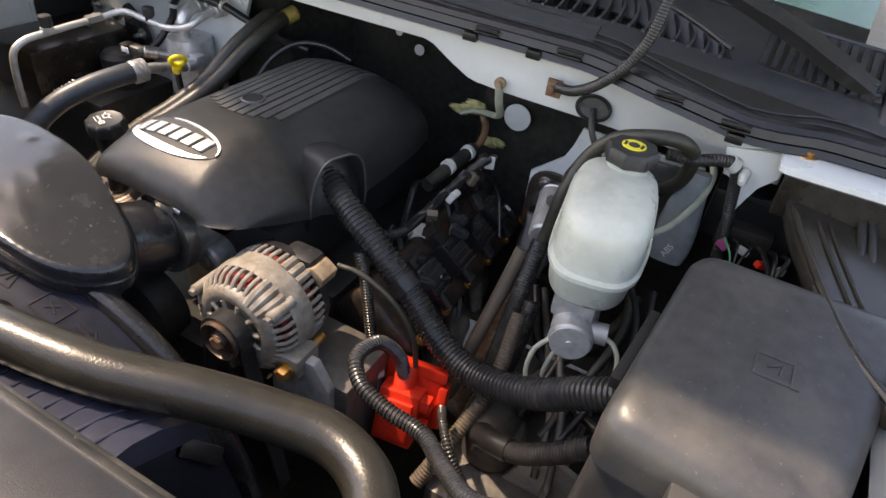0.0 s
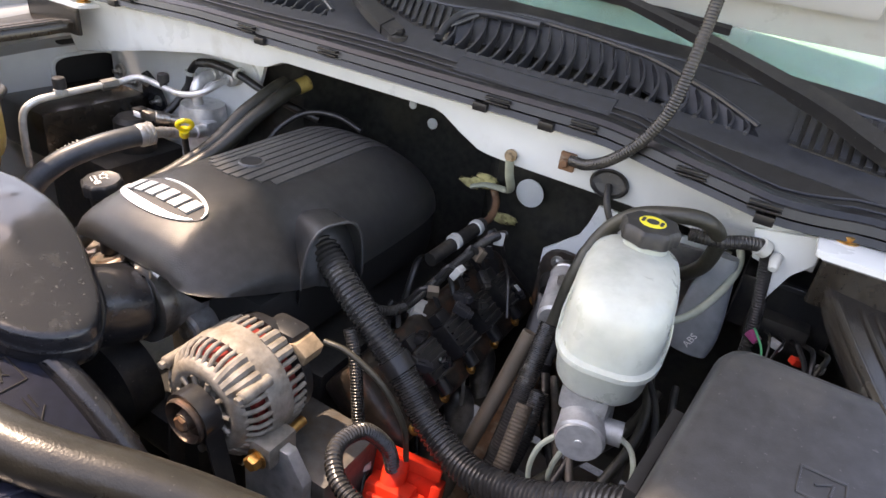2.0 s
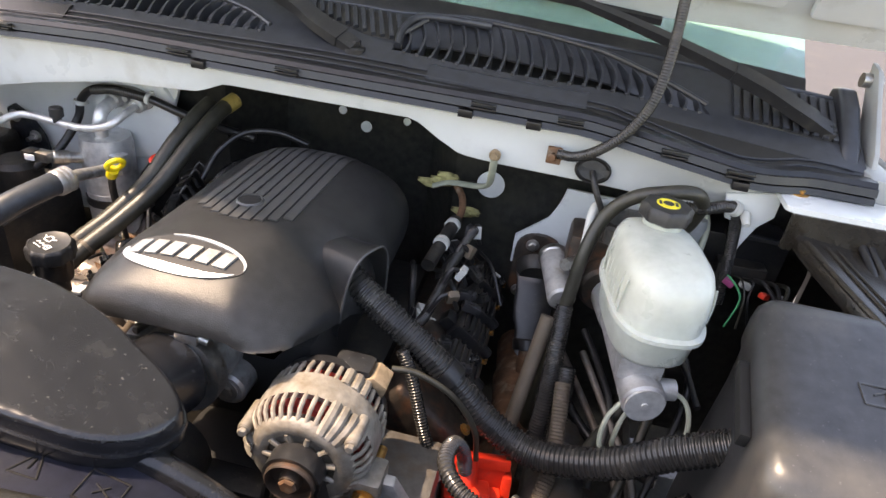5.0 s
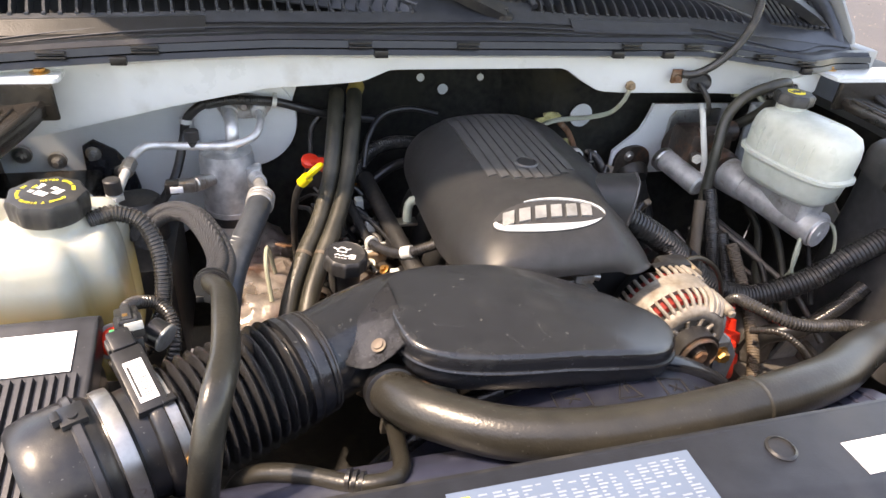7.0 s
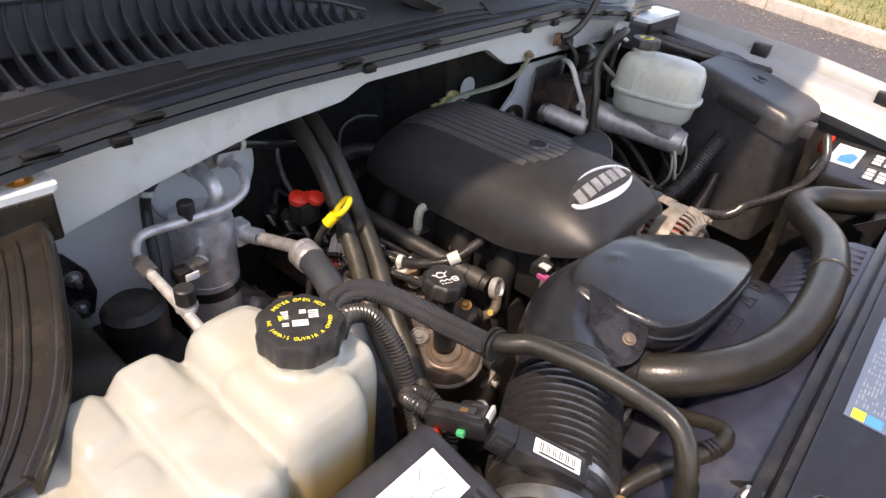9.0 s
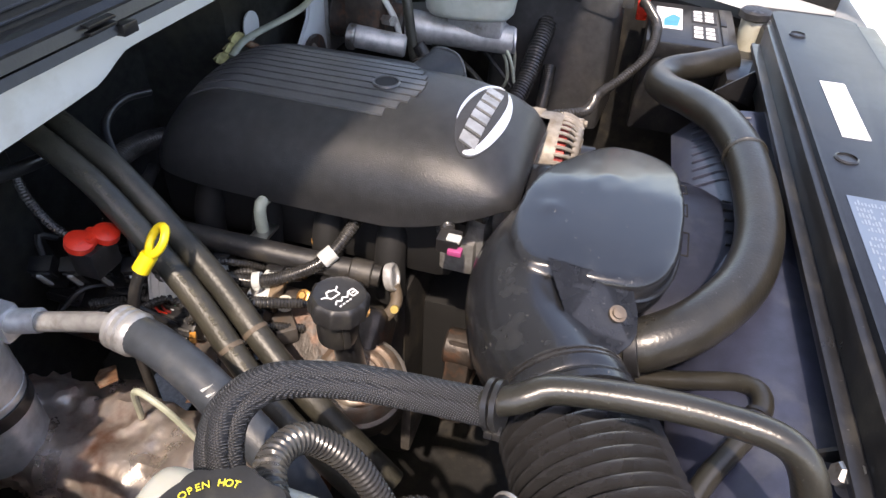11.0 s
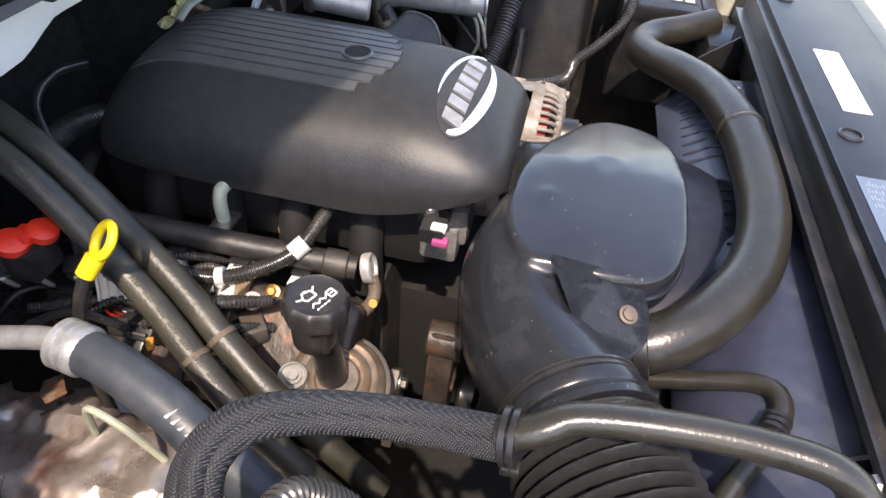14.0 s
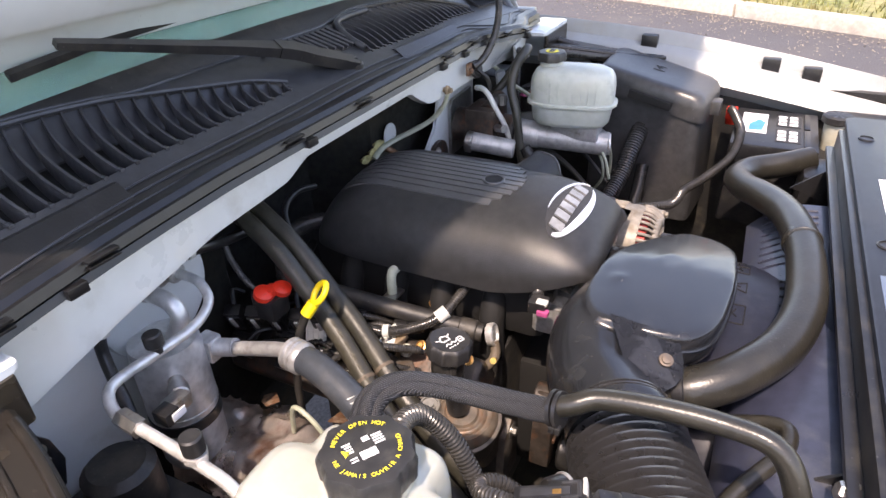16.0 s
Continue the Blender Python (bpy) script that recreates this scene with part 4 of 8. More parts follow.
for k in span(0, 1, 14):
    c = Vector((0.0, -0.185, 0)).lerp(Vector((0.158, -0.248, 0)), k)
    half, top, foot = 0.047 + 0.003 * k ** 6, 0.972 + 0.020 * k + 0.002 * k ** 6, 0.885 - 0.022 * k
    arch.append([Vector((c.x, c.y, foot)) + s * math.copysign(abs(math.cos(a)) ** 0.62, math.cos(a)) * half + d * 0.012 * max(0.0, math.sin(a)) * k + Vector((0, 0, (top - foot) * max(0.0, math.sin(a)) ** 0.7)) for a in span(0, math.pi, 26)])
bm = bmesh.new()
av = [[bm.verts.new(p) for p in r] for r in arch]
for a, b in zip(av, av[1:]):
    for i in range(len(a) - 1):
        bm.faces.new((a[i], a[i + 1], b[i + 1], b[i]))
bmesh.ops.solidify(bm, geom=bm.faces[:], thickness=0.004)
part("outlet_arch", bm, M_COVER, cover)
part("arch_lip", sweep([p + d * 0.001 for p in arch[-1] if p.z > 0.87], 0.0022, 10), M_COVER, cover)
# added near-black sheet, the arch's inner shade put into its colour
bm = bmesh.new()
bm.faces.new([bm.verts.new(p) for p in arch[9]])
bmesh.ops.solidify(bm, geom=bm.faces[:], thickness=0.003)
part("outlet_shade", bm, M_VOID, cover, "near-black sheet painting the shade inside the wiring outlet")


def on_cover(x, y, lift):
    e = 0.004
    n = Vector((-(cover_top(x + e, y) - cover_top(x - e, y)) / (2 * e), -(cover_top(x, y + e) - cover_top(x, y - e)) / (2 * e), 1)).normalized()
    return Vector((x, y, cover_top(x, y))) + n * lift


BC = Vector((-0.041, -0.366))
BU, BV = Vector((1.0, -0.04)), Vector((0.04, 1.0))


def badge_point(u, v, lift):
    p = BC + BU * u + BV * v
    return on_cover(p.x, p.y, lift)


def badge_patch(name, quads, mat, lift, label=""):
    """A raised patch that follows the cover: rows of (u, v) points."""
    bm = bmesh.new()
    top = [[bm.verts.new(badge_point(u, v, lift)) for u, v in row] for row in quads]
    low = [[bm.verts.new(badge_point(u, v, -0.001)) for u, v in row] for row in quads]
    R, C = len(quads), len(quads[0])
    for i in range(R - 1):
        for j in range(C - 1):
            bm.faces.new((top[i][j], top[i][j + 1], top[i + 1][j + 1], top[i + 1][j]))
    for j in range(C - 1):
        bm.faces.new((top[0][j], low[0][j], low[0][j + 1], top[0][j + 1]))
        bm.faces.new((top[-1][j], top[-1][j + 1], low[-1][j + 1], low[-1][j]))
    for i in range(R - 1):
        bm.faces.new((top[i][0], top[i + 1][0], low[i + 1][0], low[i][0]))
        bm.faces.new((top[i][-1], low[i][-1], low[i + 1][-1], top[i + 1][-1]))
    return part(name, bm, mat, cover, label, smooth=False)


def crescent(a0, a1, thick, ru, rv):
    out = []
    for k in span(0, 1, 24):
        a = radians(a0 + (a1 - a0) * k)
        w = thick * math.sin(math.pi * min(1, 0.06 + k * 0.94)) ** 0.8
        c, s = math.cos(a), math.sin(a)
        out.append([(c * ru, s * rv), (c * (ru - w), s * (rv - w * 0.75))])
    return out


disc = [[(0.086 * t * math.cos(a), 0.031 * t * math.sin(a)) for a in span(0, 2 * math.pi, 40)] for t in (0.02, 0.5, 1.0)]
badge_patch("badge_field", disc, M_FIELD, 0.0012, "dark oval badge field")
badge_patch("badge_lower_arc", crescent(172, 338, 0.016, 0.083, 0.0305), M_CHROME, 0.003, "silver crescent")
badge_patch("badge_upper_arc", crescent(112, -8, 0.0065, 0.085, 0.0315), M_CHROME, 0.003, "silver crescent")
for i in range(6):
    u = -0.062 + i * 0.0235
    v0, v1, w = -0.0085, 0.0145, 0.0082
    sl = 0.004
    badge_patch("badge_bar", [[(u - w + sl * (v / 0.014), v), (u + w + sl * (v / 0.014), v)] for v in span(v0, v1, 4)], M_CRIMP, 0.0042)

# ================= intake duct, bellows, air box =================
duct = thing("air_intake_duct", (-0.15, -0.53, 0.92), "glossy black moulded air intake duct with screwed mounting tab", "air duct")


PAN = [(-0.306, -0.500), (-0.300, -0.466), (-0.25, -0.446), (-0.17, -0.447), (-0.09, -0.462), (-0.03, -0.485), (0.03, -0.513), (0.062, -0.548), (0.045, -0.592), (0.0, -0.619), (-0.08, -0.627), (-0.17, -0.626), (-0.25, -0.616), (-0.293, -0.592), (-0.307, -0.55)]


def pan_ring(k):
    """Teardrop outline of the flat resonator."""
    n = len(PAN)
    out = []
    for i in range(n):
        p = [Vector(PAN[(i + j - 1) % n]) for j in range(4)]
        for t in span(0, 1, 6)[:-1]:
            q = 0.5 * ((2 * p[1]) + (p[2] - p[0]) * t + (2 * p[0] - 5 * p[1] + 4 * p[2] - p[3]) * t * t + (3 * p[1] - p[0] - 3 * p[2] + p[3]) * t ** 3)
            out.append((q.x, q.y))
    return out


def pan_top(x, y):
    return 0.992 - 0.05 * max(0, x + 0.28) - 0.13 * max(0, x + 0.12) - 0.12 * max(0, 0.8 * x + 0.6 * y + 0.40) - 0.06 * max(0, -y - 0.53) - 0.1 * max(0, y + 0.47)


rings = []
for k, sc, dz in ((0.0, 0.86, 0.0), (0.05, 0.95, 0.004), (0.3, 1.0, 0.02), (0.62, 1.0, 0.042)):
    rings.append([Vector((-0.15 + (x + 0.15) * sc, -0.535 + (y + 0.535) * sc, pan_top(x, y) - 0.058 + dz)) for x, y in pan_ring(k)])
for sc, dz in ((1.0, -0.007), (0.985, -0.0015), (0.965, 0.0), (0.6, 0.001), (0.25, 0.0015), (0.02, 0.0015)):
    rings.append([Vector((-0.15 + (x + 0.15) * sc, -0.535 + (y + 0.535) * sc, pan_top(-0.15 + (x + 0.15) * sc, -0.535 + (y + 0.535) * sc) + dz)) for x, y in pan_ring(0.7)])
pan_bm = ring_loft(rings)
elbow_path, _ = spline([(-0.415, -0.540, 0.924), (-0.375, -0.514, 0.921), (-0.335, -0.487, 0.920), (-0.27, -0.472, 0.928), (-0.21, -0.482, 0.932), (-0.16, -0.50, 0.935), (-0.10, -0.52, 0.935)], 0.01)
elbow_bm = sweep(elbow_path, [float(np.interp(i / (len(elbow_path) - 1), [0, 0.1, 0.4, 0.7, 1], [0.0575, 0.058, 0.060, 0.058, 0.036])) for i in range(len(elbow_path))], 28)
neck_bm = tube([(-0.06, -0.55, 0.905), (-0.042, -0.51, 0.892), (-0.032, -0.465, 0.878), (-0.027, -0.434, 0.871)], 0.055, 28, ends=0.055)
pan = part("resonator", merge(pan_bm, elbow_bm, neck_bm), M_DUCT, duct, angle=55)
rm = pan.modifiers.new("blend", 'REMESH')
rm.mode, rm.voxel_size, rm.use_smooth_shade = 'VOXEL', 0.0034, True
sm = pan.modifiers.new("soften", 'SMOOTH')
sm.factor, sm.iterations = 0.5, 7
part("seam", sweep([Vector((-0.15 + (x + 0.15) * 1.004, -0.535 + (y + 0.535) * 1.004, pan_top(x, y) - 0.022)) for x, y in pan_ring(0.5)] + [Vector((-0.15 + (x + 0.15) * 1.004, -0.535 + (y + 0.535) * 1.004, pan_top(x, y) - 0.022)) for x, y in pan_ring(0.5)[:1]], 0.0025, 6), M_DUCT, pan)
tab_rim = [(x, y, 0.998 + 0.509 * (x + 0.308) + 0.278 * (y + 0.496)) for x, y in ((-0.304, -0.492), (-0.325, -0.506), (-0.350, -0.524), (-0.369, -0.539), (-0.370, -0.550), (-0.362, -0.571), (-0.347, -0.584), (-0.335, -0.588), (-0.318, -0.586), (-0.300, -0.578), (-0.297, -0.545))]
bm = bmesh.new()
bm.faces.new([bm.verts.new(p) for p in tab_rim])
bmesh.ops.solidify(bm, geom=bm.faces[:], thickness=0.006)
bmesh.ops.bevel(bm, geom=bm.edges[:], offset=0.0015, segments=2, affect='EDGES')
tab = part("mounting_tab", bm, M_DUCT, duct, angle=50)
part("screw", lathe([(0.0085, 0), (0.0085, 0.0015), (0.006, 0.002), (0.0055, 0.004), (0.001, 0.0045)], (-0.327, -0.567, 0.970), (-0.45, -0.26, 1), 20), M_IRON, tab)

bellows = thing("intake_bellows", (-0.46, -0.56, 0.87), "black ribbed rubber intake bellows hose", "hose")
B0, B1 = Vector((-0.552, -0.606, 0.922)), Vector((-0.415, -0.540, 0.924))
blen = (B1 - B0).length
prof = []
for i in range(11):
    h = 0.012 + i * (blen - 0.03) / 11
    p = (blen - 0.03) / 11
    prof += [(0.0515, h), (0.0535, h + p * 0.16), (0.0655, h + p * 0.34), (0.068, h + p * 0.5), (0.0655, h + p * 0.66), (0.0535, h + p * 0.84)]
part("ribs", lathe([(0.06, 0), (0.06, 0.011)] + prof + [(0.06, blen - 0.012), (0.0615, blen - 0.01), (0.0615, blen + 0.004)], B0, B1 - B0, 44), M_BELLOWS, bellows)
bd = (B1 - B0).normalized()
part("ring_step", lathe([(0.058, 0.0)] + [(r, 0.001 + 0.0052 * k + d) for k in range(5) for r, d in ((0.0605, 0.0), (0.0625, 0.0008), (0.0625, 0.0026), (0.0605, 0.0034))] + [(0.058, 0.027)], B1 - bd * 0.002, bd, 44), M_BELLOWS, bellows)
part("collar", lathe([(0.062, -0.026), (0.0655, -0.025), (0.0655, -0.018), (0.063, -0.016), (0.062, -0.012), (0.0635, -0.010), (0.0635, 0.0), (0.060, 0.004)], B1 + bd * 0.012, bd, 44), M_DUCT, bellows)

maf = thing("air_flow_sensor", (-0.57, -0.61, 0.87), "black air flow meter housing with bar label and steel band", "sensor")
part("housing", lathe([(0.060, -0.050), (0.0625, -0.046), (0.0625, -0.030), (0.058, -0.027), (0.058, -0.012), (0.0625, -0.010), (0.0645, -0.006), (0.0645, 0.002), (0.061, 0.006)], B0, bd, 44), M_BLACK, maf)
part("steel_band", lathe([(0.0630, -0.046), (0.0655, -0.0455), (0.0662, -0.040), (0.0655, -0.031), (0.0630, -0.0305)], B0, bd, 44), M_STEEL, maf, "bright steel clamp band")
part("hose_clamp", lathe([(0.062, 0.003), (0.0648, 0.0035), (0.0648, 0.0135), (0.062, 0.014)], B0, bd, 44), M_STEEL, maf, "worm-drive steel hose clamp")
cs = bd.cross(Vector((0, 0, 1))).normalized()
cp = B0 + bd * 0.0085 + cs * 0.0655 * math.sin(1.45) + Vector((0, 0, 0.0655 * math.cos(1.45)))
part("clamp_screw", merge(rod(cp - Vector((0, 0, 0.012)), cp + Vector((0, 0, 0.008)), 0.006, seg=14, bevel=0.001), hexagon(cp + Vector((0, 0, 0.008)), (0, 0, 1), 0.0065, 0.006)), M_GOLD, maf, "tarnished clamp screw")
cp = B0 + bd * 0.0085 + cs * 0.0655 * math.sin(0.3) + Vector((0, 0, 0.0655 * math.cos(0.3)))
part("clamp_slot", moved(box(-0.006, 0.006, -0.009, 0.009, -0.001, 0.0015, 0.0006), Matrix.Translation(cp) @ Matrix.Rotation(math.atan2(bd.y, bd.x), 4, 'Z') @ Matrix.Rotation(-0.3, 4, 'X')), M_BLACK, maf)
mm = Matrix.Translation((-0.5595, -0.602, 0.990)) @ Matrix.Rotation(radians(-65), 4, 'Z') @ Matrix.Rotation(radians(17), 4, 'Y') @ Matrix.Scale(0.9, 4)
head = part("sensor_head", moved(box(-0.045, 0.036, -0.016, 0.016, -0.02, 0.006, 0.003), mm), M_BLACK, maf)
part("bar_label", moved(box(-0.026, 0.026, -0.0095, 0.0095, 0.0062, 0.0068), mm), M_LABEL, head, "white bar label", smooth=False)
for i in range(18):
    part("bar", moved(box(-0.022 + i * 0.0024, -0.0228 + i * 0.0024 + (0.0018 if i % 3 else 0.001), -0.004, 0.007, 0.0068, 0.0072), mm), M_BPRINT, head, smooth=False)
part("number_bar", moved(box(-0.02, 0.02, -0.0078, -0.0055, 0.0068, 0.0072), mm), M_BPRINT, head, smooth=False)
part("plug", moved(merge(box(-0.07, -0.045, -0.012, 0.012, -0.022, 0.008, 0.003), box(-0.066, -0.05, -0.015, 0.015, -0.012, 0.002, 0.002)), mm), M_BLACK, head)

airbox = thing("air_cleaner_box", (-0.74, -0.66, 0.75), "black plastic air cleaner box with ribbed lid and white label", "air box")
AX0, AX1, AY0, AY1 = -0.90, -0.612, -0.86, -0.484


lid_pts = [(-0.484, 0.96), (-0.484, 0.985), (-0.494, 0.992), (-0.50, 0.992), (-0.60, 0.966), (-0.86, 0.90), (-0.86, 0.86)]
lid = part("lid", prism(lid_pts, AX0, AX1, 0.004, "yz"), M_FUSE, airbox)
part("body", box(AX0 + 0.008, AX1 - 0.008, AY0 + 0.008, AY1 - 0.006, 0.66, 0.93, 0.012), M_BLACK, airbox)
part("lid_flange", box(AX0 - 0.006, AX1 + 0.006, AY0 - 0.004, AY1 + 0.006, 0.872, 0.884, 0.003), M_BLACK, airbox)
for i in range(29):
    x = AX0 + 0.012 + i * 0.0094
    rb = bmesh.new()
    pr = []
    for y in span(-0.566, -0.85, 8):
        z = float(np.interp(y, [-0.86, -0.60, -0.50], [0.90, 0.966, 0.992]))
        pr.append([rb.verts.new((x - 0.0036, y, z - 0.002)), rb.verts.new((x - 0.0022, y, z + 0.006)), rb.verts.new((x + 0.0022, y, z + 0.006)), rb.verts.new((x + 0.0036, y, z - 0.002))])
    for p, q in zip(pr, pr[1:]):
        for k in range(4):
            rb.faces.new((p[k], p[(k + 1) % 4], q[(k + 1) % 4], q[k]))
    rb.faces.new(pr[0])
    rb.faces.new(pr[-1][::-1])
    part("lid_rib", rb, M_FUSE, lid, smooth=False)
lm = Matrix.Translation((-0.735, -0.537, 0.9838)) @ Matrix.Rotation(math.atan(0.26), 4, 'X')
label = part("label", moved(box(-0.105, 0.105, -0.024, 0.024, 0, 0.0006), lm), M_LABEL, lid, "white printed label", smooth=False)
part("title_print", lettering("CATALYST", 0.0088, lm @ Matrix.Translation((-0.008, 0.0155, 0.001)), 1.1, 0.0002), M_BPRINT, label, smooth=False)
rt = random.Random(8)
for c in range(3):
    for i in range(9):
        x0, w = -0.094 + 0.052 * c + 0.012 * (c == 1), rt.uniform(0.014, 0.042)
        part("text_line", moved(box(x0, x0 + w, 0.0062 - i * 0.0034, 0.0070 - i * 0.0034, 0.0006, 0.0009), lm), M_BPRINT, label, smooth=False)
for i in range(6):
    part("text_line", moved(box(0.050, 0.050 + rt.uniform(0.006, 0.012), 0.004 - i * 0.0028, 0.0047 - i * 0.0028, 0.0006, 0.0009), lm), M_BPRINT, label, smooth=False)
for x0, y0, a, w in ((0.070, 0.008, 0.7, 0.016), (0.066, -0.008, 0.25, 0.014), (0.078, -0.006, -0.3, 0.010), (0.088, 0.002, 0.2, 0.008)):
    part("diagram_line", moved(box(0, w, -0.0004, 0.0004, 0.0006, 0.0009), lm @ Matrix.Translation((x0, y0, 0)) @ Matrix.Rotation(a, 4, 'Z')), M_BPRINT, label, smooth=False)
part("symbol", moved(box(-0.062, -0.052, 0.008, 0.018, 0.0006, 0.001), lm), M_BPRINT, label, smooth=False)
part("outlet_collar", lathe([(0.060, -0.118), (0.066, -0.112), (0.069, -0.098), (0.069, -0.062), (0.0665, -0.056), (0.0655, -0.052), (0.061, -0.047)], B0, bd, 44), M_BLACK, airbox)
part("outlet_rim", lathe([(0.069, -0.070), (0.0715, -0.068), (0.0715, -0.062), (0.069, -0.060)], B0, bd, 44), M_FUSE, airbox)
cp = B0 - bd * 0.066 + Vector((0, 0, 0.070))
part("outlet_clip", moved(merge(box(-0.011, 0.011, -0.012, 0.012, -0.002, 0.004, 0.001), box(-0.016, -0.009, -0.006, 0.006, 0.0, 0.008, 0.001), rod((0.0, -0.004, 0.004), (0.0, -0.004, 0.006), 0.004, seg=12)), Matrix.Translation(cp) @ Matrix.Rotation(math.atan2(bd.y, bd.x), 4, 'Z')), M_BLACK, airbox)

# ================= coolant tank =================
tank = thing("coolant_tank", (-0.75, -0.36, 0.8), "milky white translucent coolant tank with yellowed lower seams", "tank")


def lobe(cx, cy, cz, hx, hy, hz, e=4.6):
    rings = []
    for j in range(13):
        b = -math.pi / 2 + math.pi * j / 12
        s, c = math.sin(b), math.cos(b)
        zz, rr = math.copysign(abs(s) ** (2 / e), s), max(0.01, abs(c) ** (2 / e))
        rings.append([Vector((x, y, cz + hz * zz)) for x, y in squircle(cx, cy, hx * rr, hy * rr, e, 24)])
    return ring_loft(rings)


lobes = [(-0.634, -0.385, 0.930, 0.030, 0.040, 0.112, 5), (-0.642, -0.325, 0.930, 0.036, 0.036, 0.108, 4), (-0.688, -0.315, 0.935, 0.052, 0.062, 0.108, 3.6), (-0.690, -0.390, 0.932, 0.052, 0.064, 0.110, 5)]
for i, (x, w) in enumerate(((-0.772, 0.033), (-0.831, 0.029), (-0.884, 0.027))):
    top = 1.020 - 0.011 * i
    lobes.append((x, -0.350, top - 0.113, w + 0.004, 0.106, 0.105, 7))
    lobes.append((x, -0.290, top - 0.10, w - 0.003, 0.044, 0.10, 5))
    lobes.append((x, -0.366, top - 0.104, w - 0.003, 0.028, 0.10, 5))
    lobes.append((x, -0.428, top - 0.108, w - 0.003, 0.030, 0.10, 5))
body = part("tank_body", merge(*[lobe(*q) for q in lobes], rod((-0.668, -0.376, 1.02), (-0.668, -0.376, 1.058), 0.036, seg=28)), M_TANK, tank)
rm = body.modifiers.new("blend", 'REMESH')
rm.mode, rm.voxel_size, rm.use_smooth_shade = 'VOXEL', 0.0034, True
sm = body.modifiers.new("soften", 'SMOOTH')
sm.factor, sm.iterations = 0.5, 4
CAPW = lambda n, d, r0: (lambda a, r, h: 1 + d * (max(0.0, math.cos(n * a)) ** 0.6 - 0.5) if r > r0 else 1)
cap = part("tank_cap", lathe([(0.036, 0), (0.0395, 0.004), (0.0405, 0.022), (0.038, 0.0275), (0.033, 0.0285), (0.002, 0.0285)], (-0.668, -0.376, 1.052), (0.02, 0.0, 1), 96, CAPW(9, 0.07, 0.037)), M_CAP, tank, "black scalloped screw cap with yellow warning print")
cz = 1.0812


def arc_text(words, radius, mid, size, at, flip=1):
    out = []
    for i, ch in enumerate(words):
        if ch == " ":
            continue
        a = mid - flip * (i - (len(words) - 1) / 2) * size * 0.70 / radius
        p = Vector(at) + Vector((math.cos(a), math.sin(a), 0)) * radius
        out.append(lettering(ch, size, Matrix.Translation(p) @ Matrix.Rotation(a - math.pi / 2 if flip > 0 else a + math.pi / 2, 4, 'Z'), 1.0, 0.0003))
    return merge(*out)


CM = (-0.668, -0.376, cz)
TOPA = radians(56)
part("yellow_print", merge(arc_text("NEVER OPEN HOT", 0.0275, TOPA, 0.0056, CM), arc_text("NE JAMAIS OUVRIR A CHAUD", 0.0275, TOPA + math.pi, 0.0052, CM, -1),
                           moved(prism([(-0.004, -0.003), (0.004, -0.003), (0, 0.0045)], 0, 0.0004), Matrix.Translation((CM[0] - 0.012, CM[1] + 0.012, cz)))), M_YPRINT, cap, smooth=False)
pm = Matrix.Translation(CM) @ Matrix.Rotation(TOPA - math.pi / 2, 4, 'Z')
part("white_print", moved(merge(box(-0.007, 0.007, -0.010, -0.002, 0, 0.0004), *[box(-0.017 + i % 2 * 0.001, -0.010, 0.010 - i * 0.003, 0.0115 - i * 0.003, 0, 0.0004) for i in range(4)], *[box(0.008, 0.017, 0.009 - i * 0.003, 0.0105 - i * 0.003, 0, 0.0004) for i in range(4)], box(0.0, 0.006, 0.007, 0.012, 0, 0.0004), *[box(-0.016, -0.010, -0.006 - i * 0.003, -0.0048 - i * 0.003, 0, 0.0004) for i in range(2)]), pm), M_WPRINT, cap, smooth=False)

# ================= air-conditioning accumulator =================
accu = thing("accumulator", (-0.503, 0.09, 0.70), "silver aluminium air-conditioning accumulator canister with dark strap", "canister")
part("canister", lathe([(0.045, 0), (0.05, 0.012), (0.051, 0.10), (0.0515, 0.118), (0.051, 0.122), (0.051, 0.205), (0.048, 0.222), (0.03, 0.227)], (-0.503, 0.09, 0.695), (0, 0, 1), 40), M_ALUBRIGHT, accu)
part("strap", lathe([(0.0515, 0), (0.053, 0), (0.053, 0.018), (0.0515, 0.018)], (-0.503, 0.09, 0.772), (0, 0, 1), 40), M_BLACK, accu)
part("groove_ring", lathe([(0.051, 0), (0.0522, 0.001), (0.0522, 0.004), (0.051, 0.005)], (-0.503, 0.09, 0.797), (0, 0, 1), 40), M_ALUBRIGHT, accu)
part("side_block", merge(box(-0.468, -0.44, 0.045, 0.075, 0.855, 0.895, 0.004), rod((-0.455, 0.06, 0.875), (-0.445, 0.015, 0.882), 0.014, seg=18)), M_ALUBRIGHT, accu)
part("switch_port", rod((-0.53, 0.05, 0.875), (-0.545, 0.028, 0.882), 0.011, seg=14), M_STEEL, accu)
switch = part("pressure_switch", merge(rod((-0.543, 0.03, 0.881), (-0.56, 0.005, 0.888), 0.014, seg=16, bevel=0.002), box(-0.59, -0.555, -0.012, 0.012, 0.88, 0.9, 0.004)), M_STEEL, accu)
part("switch_plug", box(-0.605, -0.582, -0.02, 0.006, 0.882, 0.902, 0.003), M_BLACK, switch)
part("plug_lock", box(-0.596, -0.575, -0.0215, -0.0195, 0.886, 0.898, 0.0005), M_LABEL, switch, "white lock tab")
plate = thing("evaporator_fitting", (-0.465, 0.135, 0.96), "cast aluminium evaporator fitting plate with two pipe stubs", "fitting")
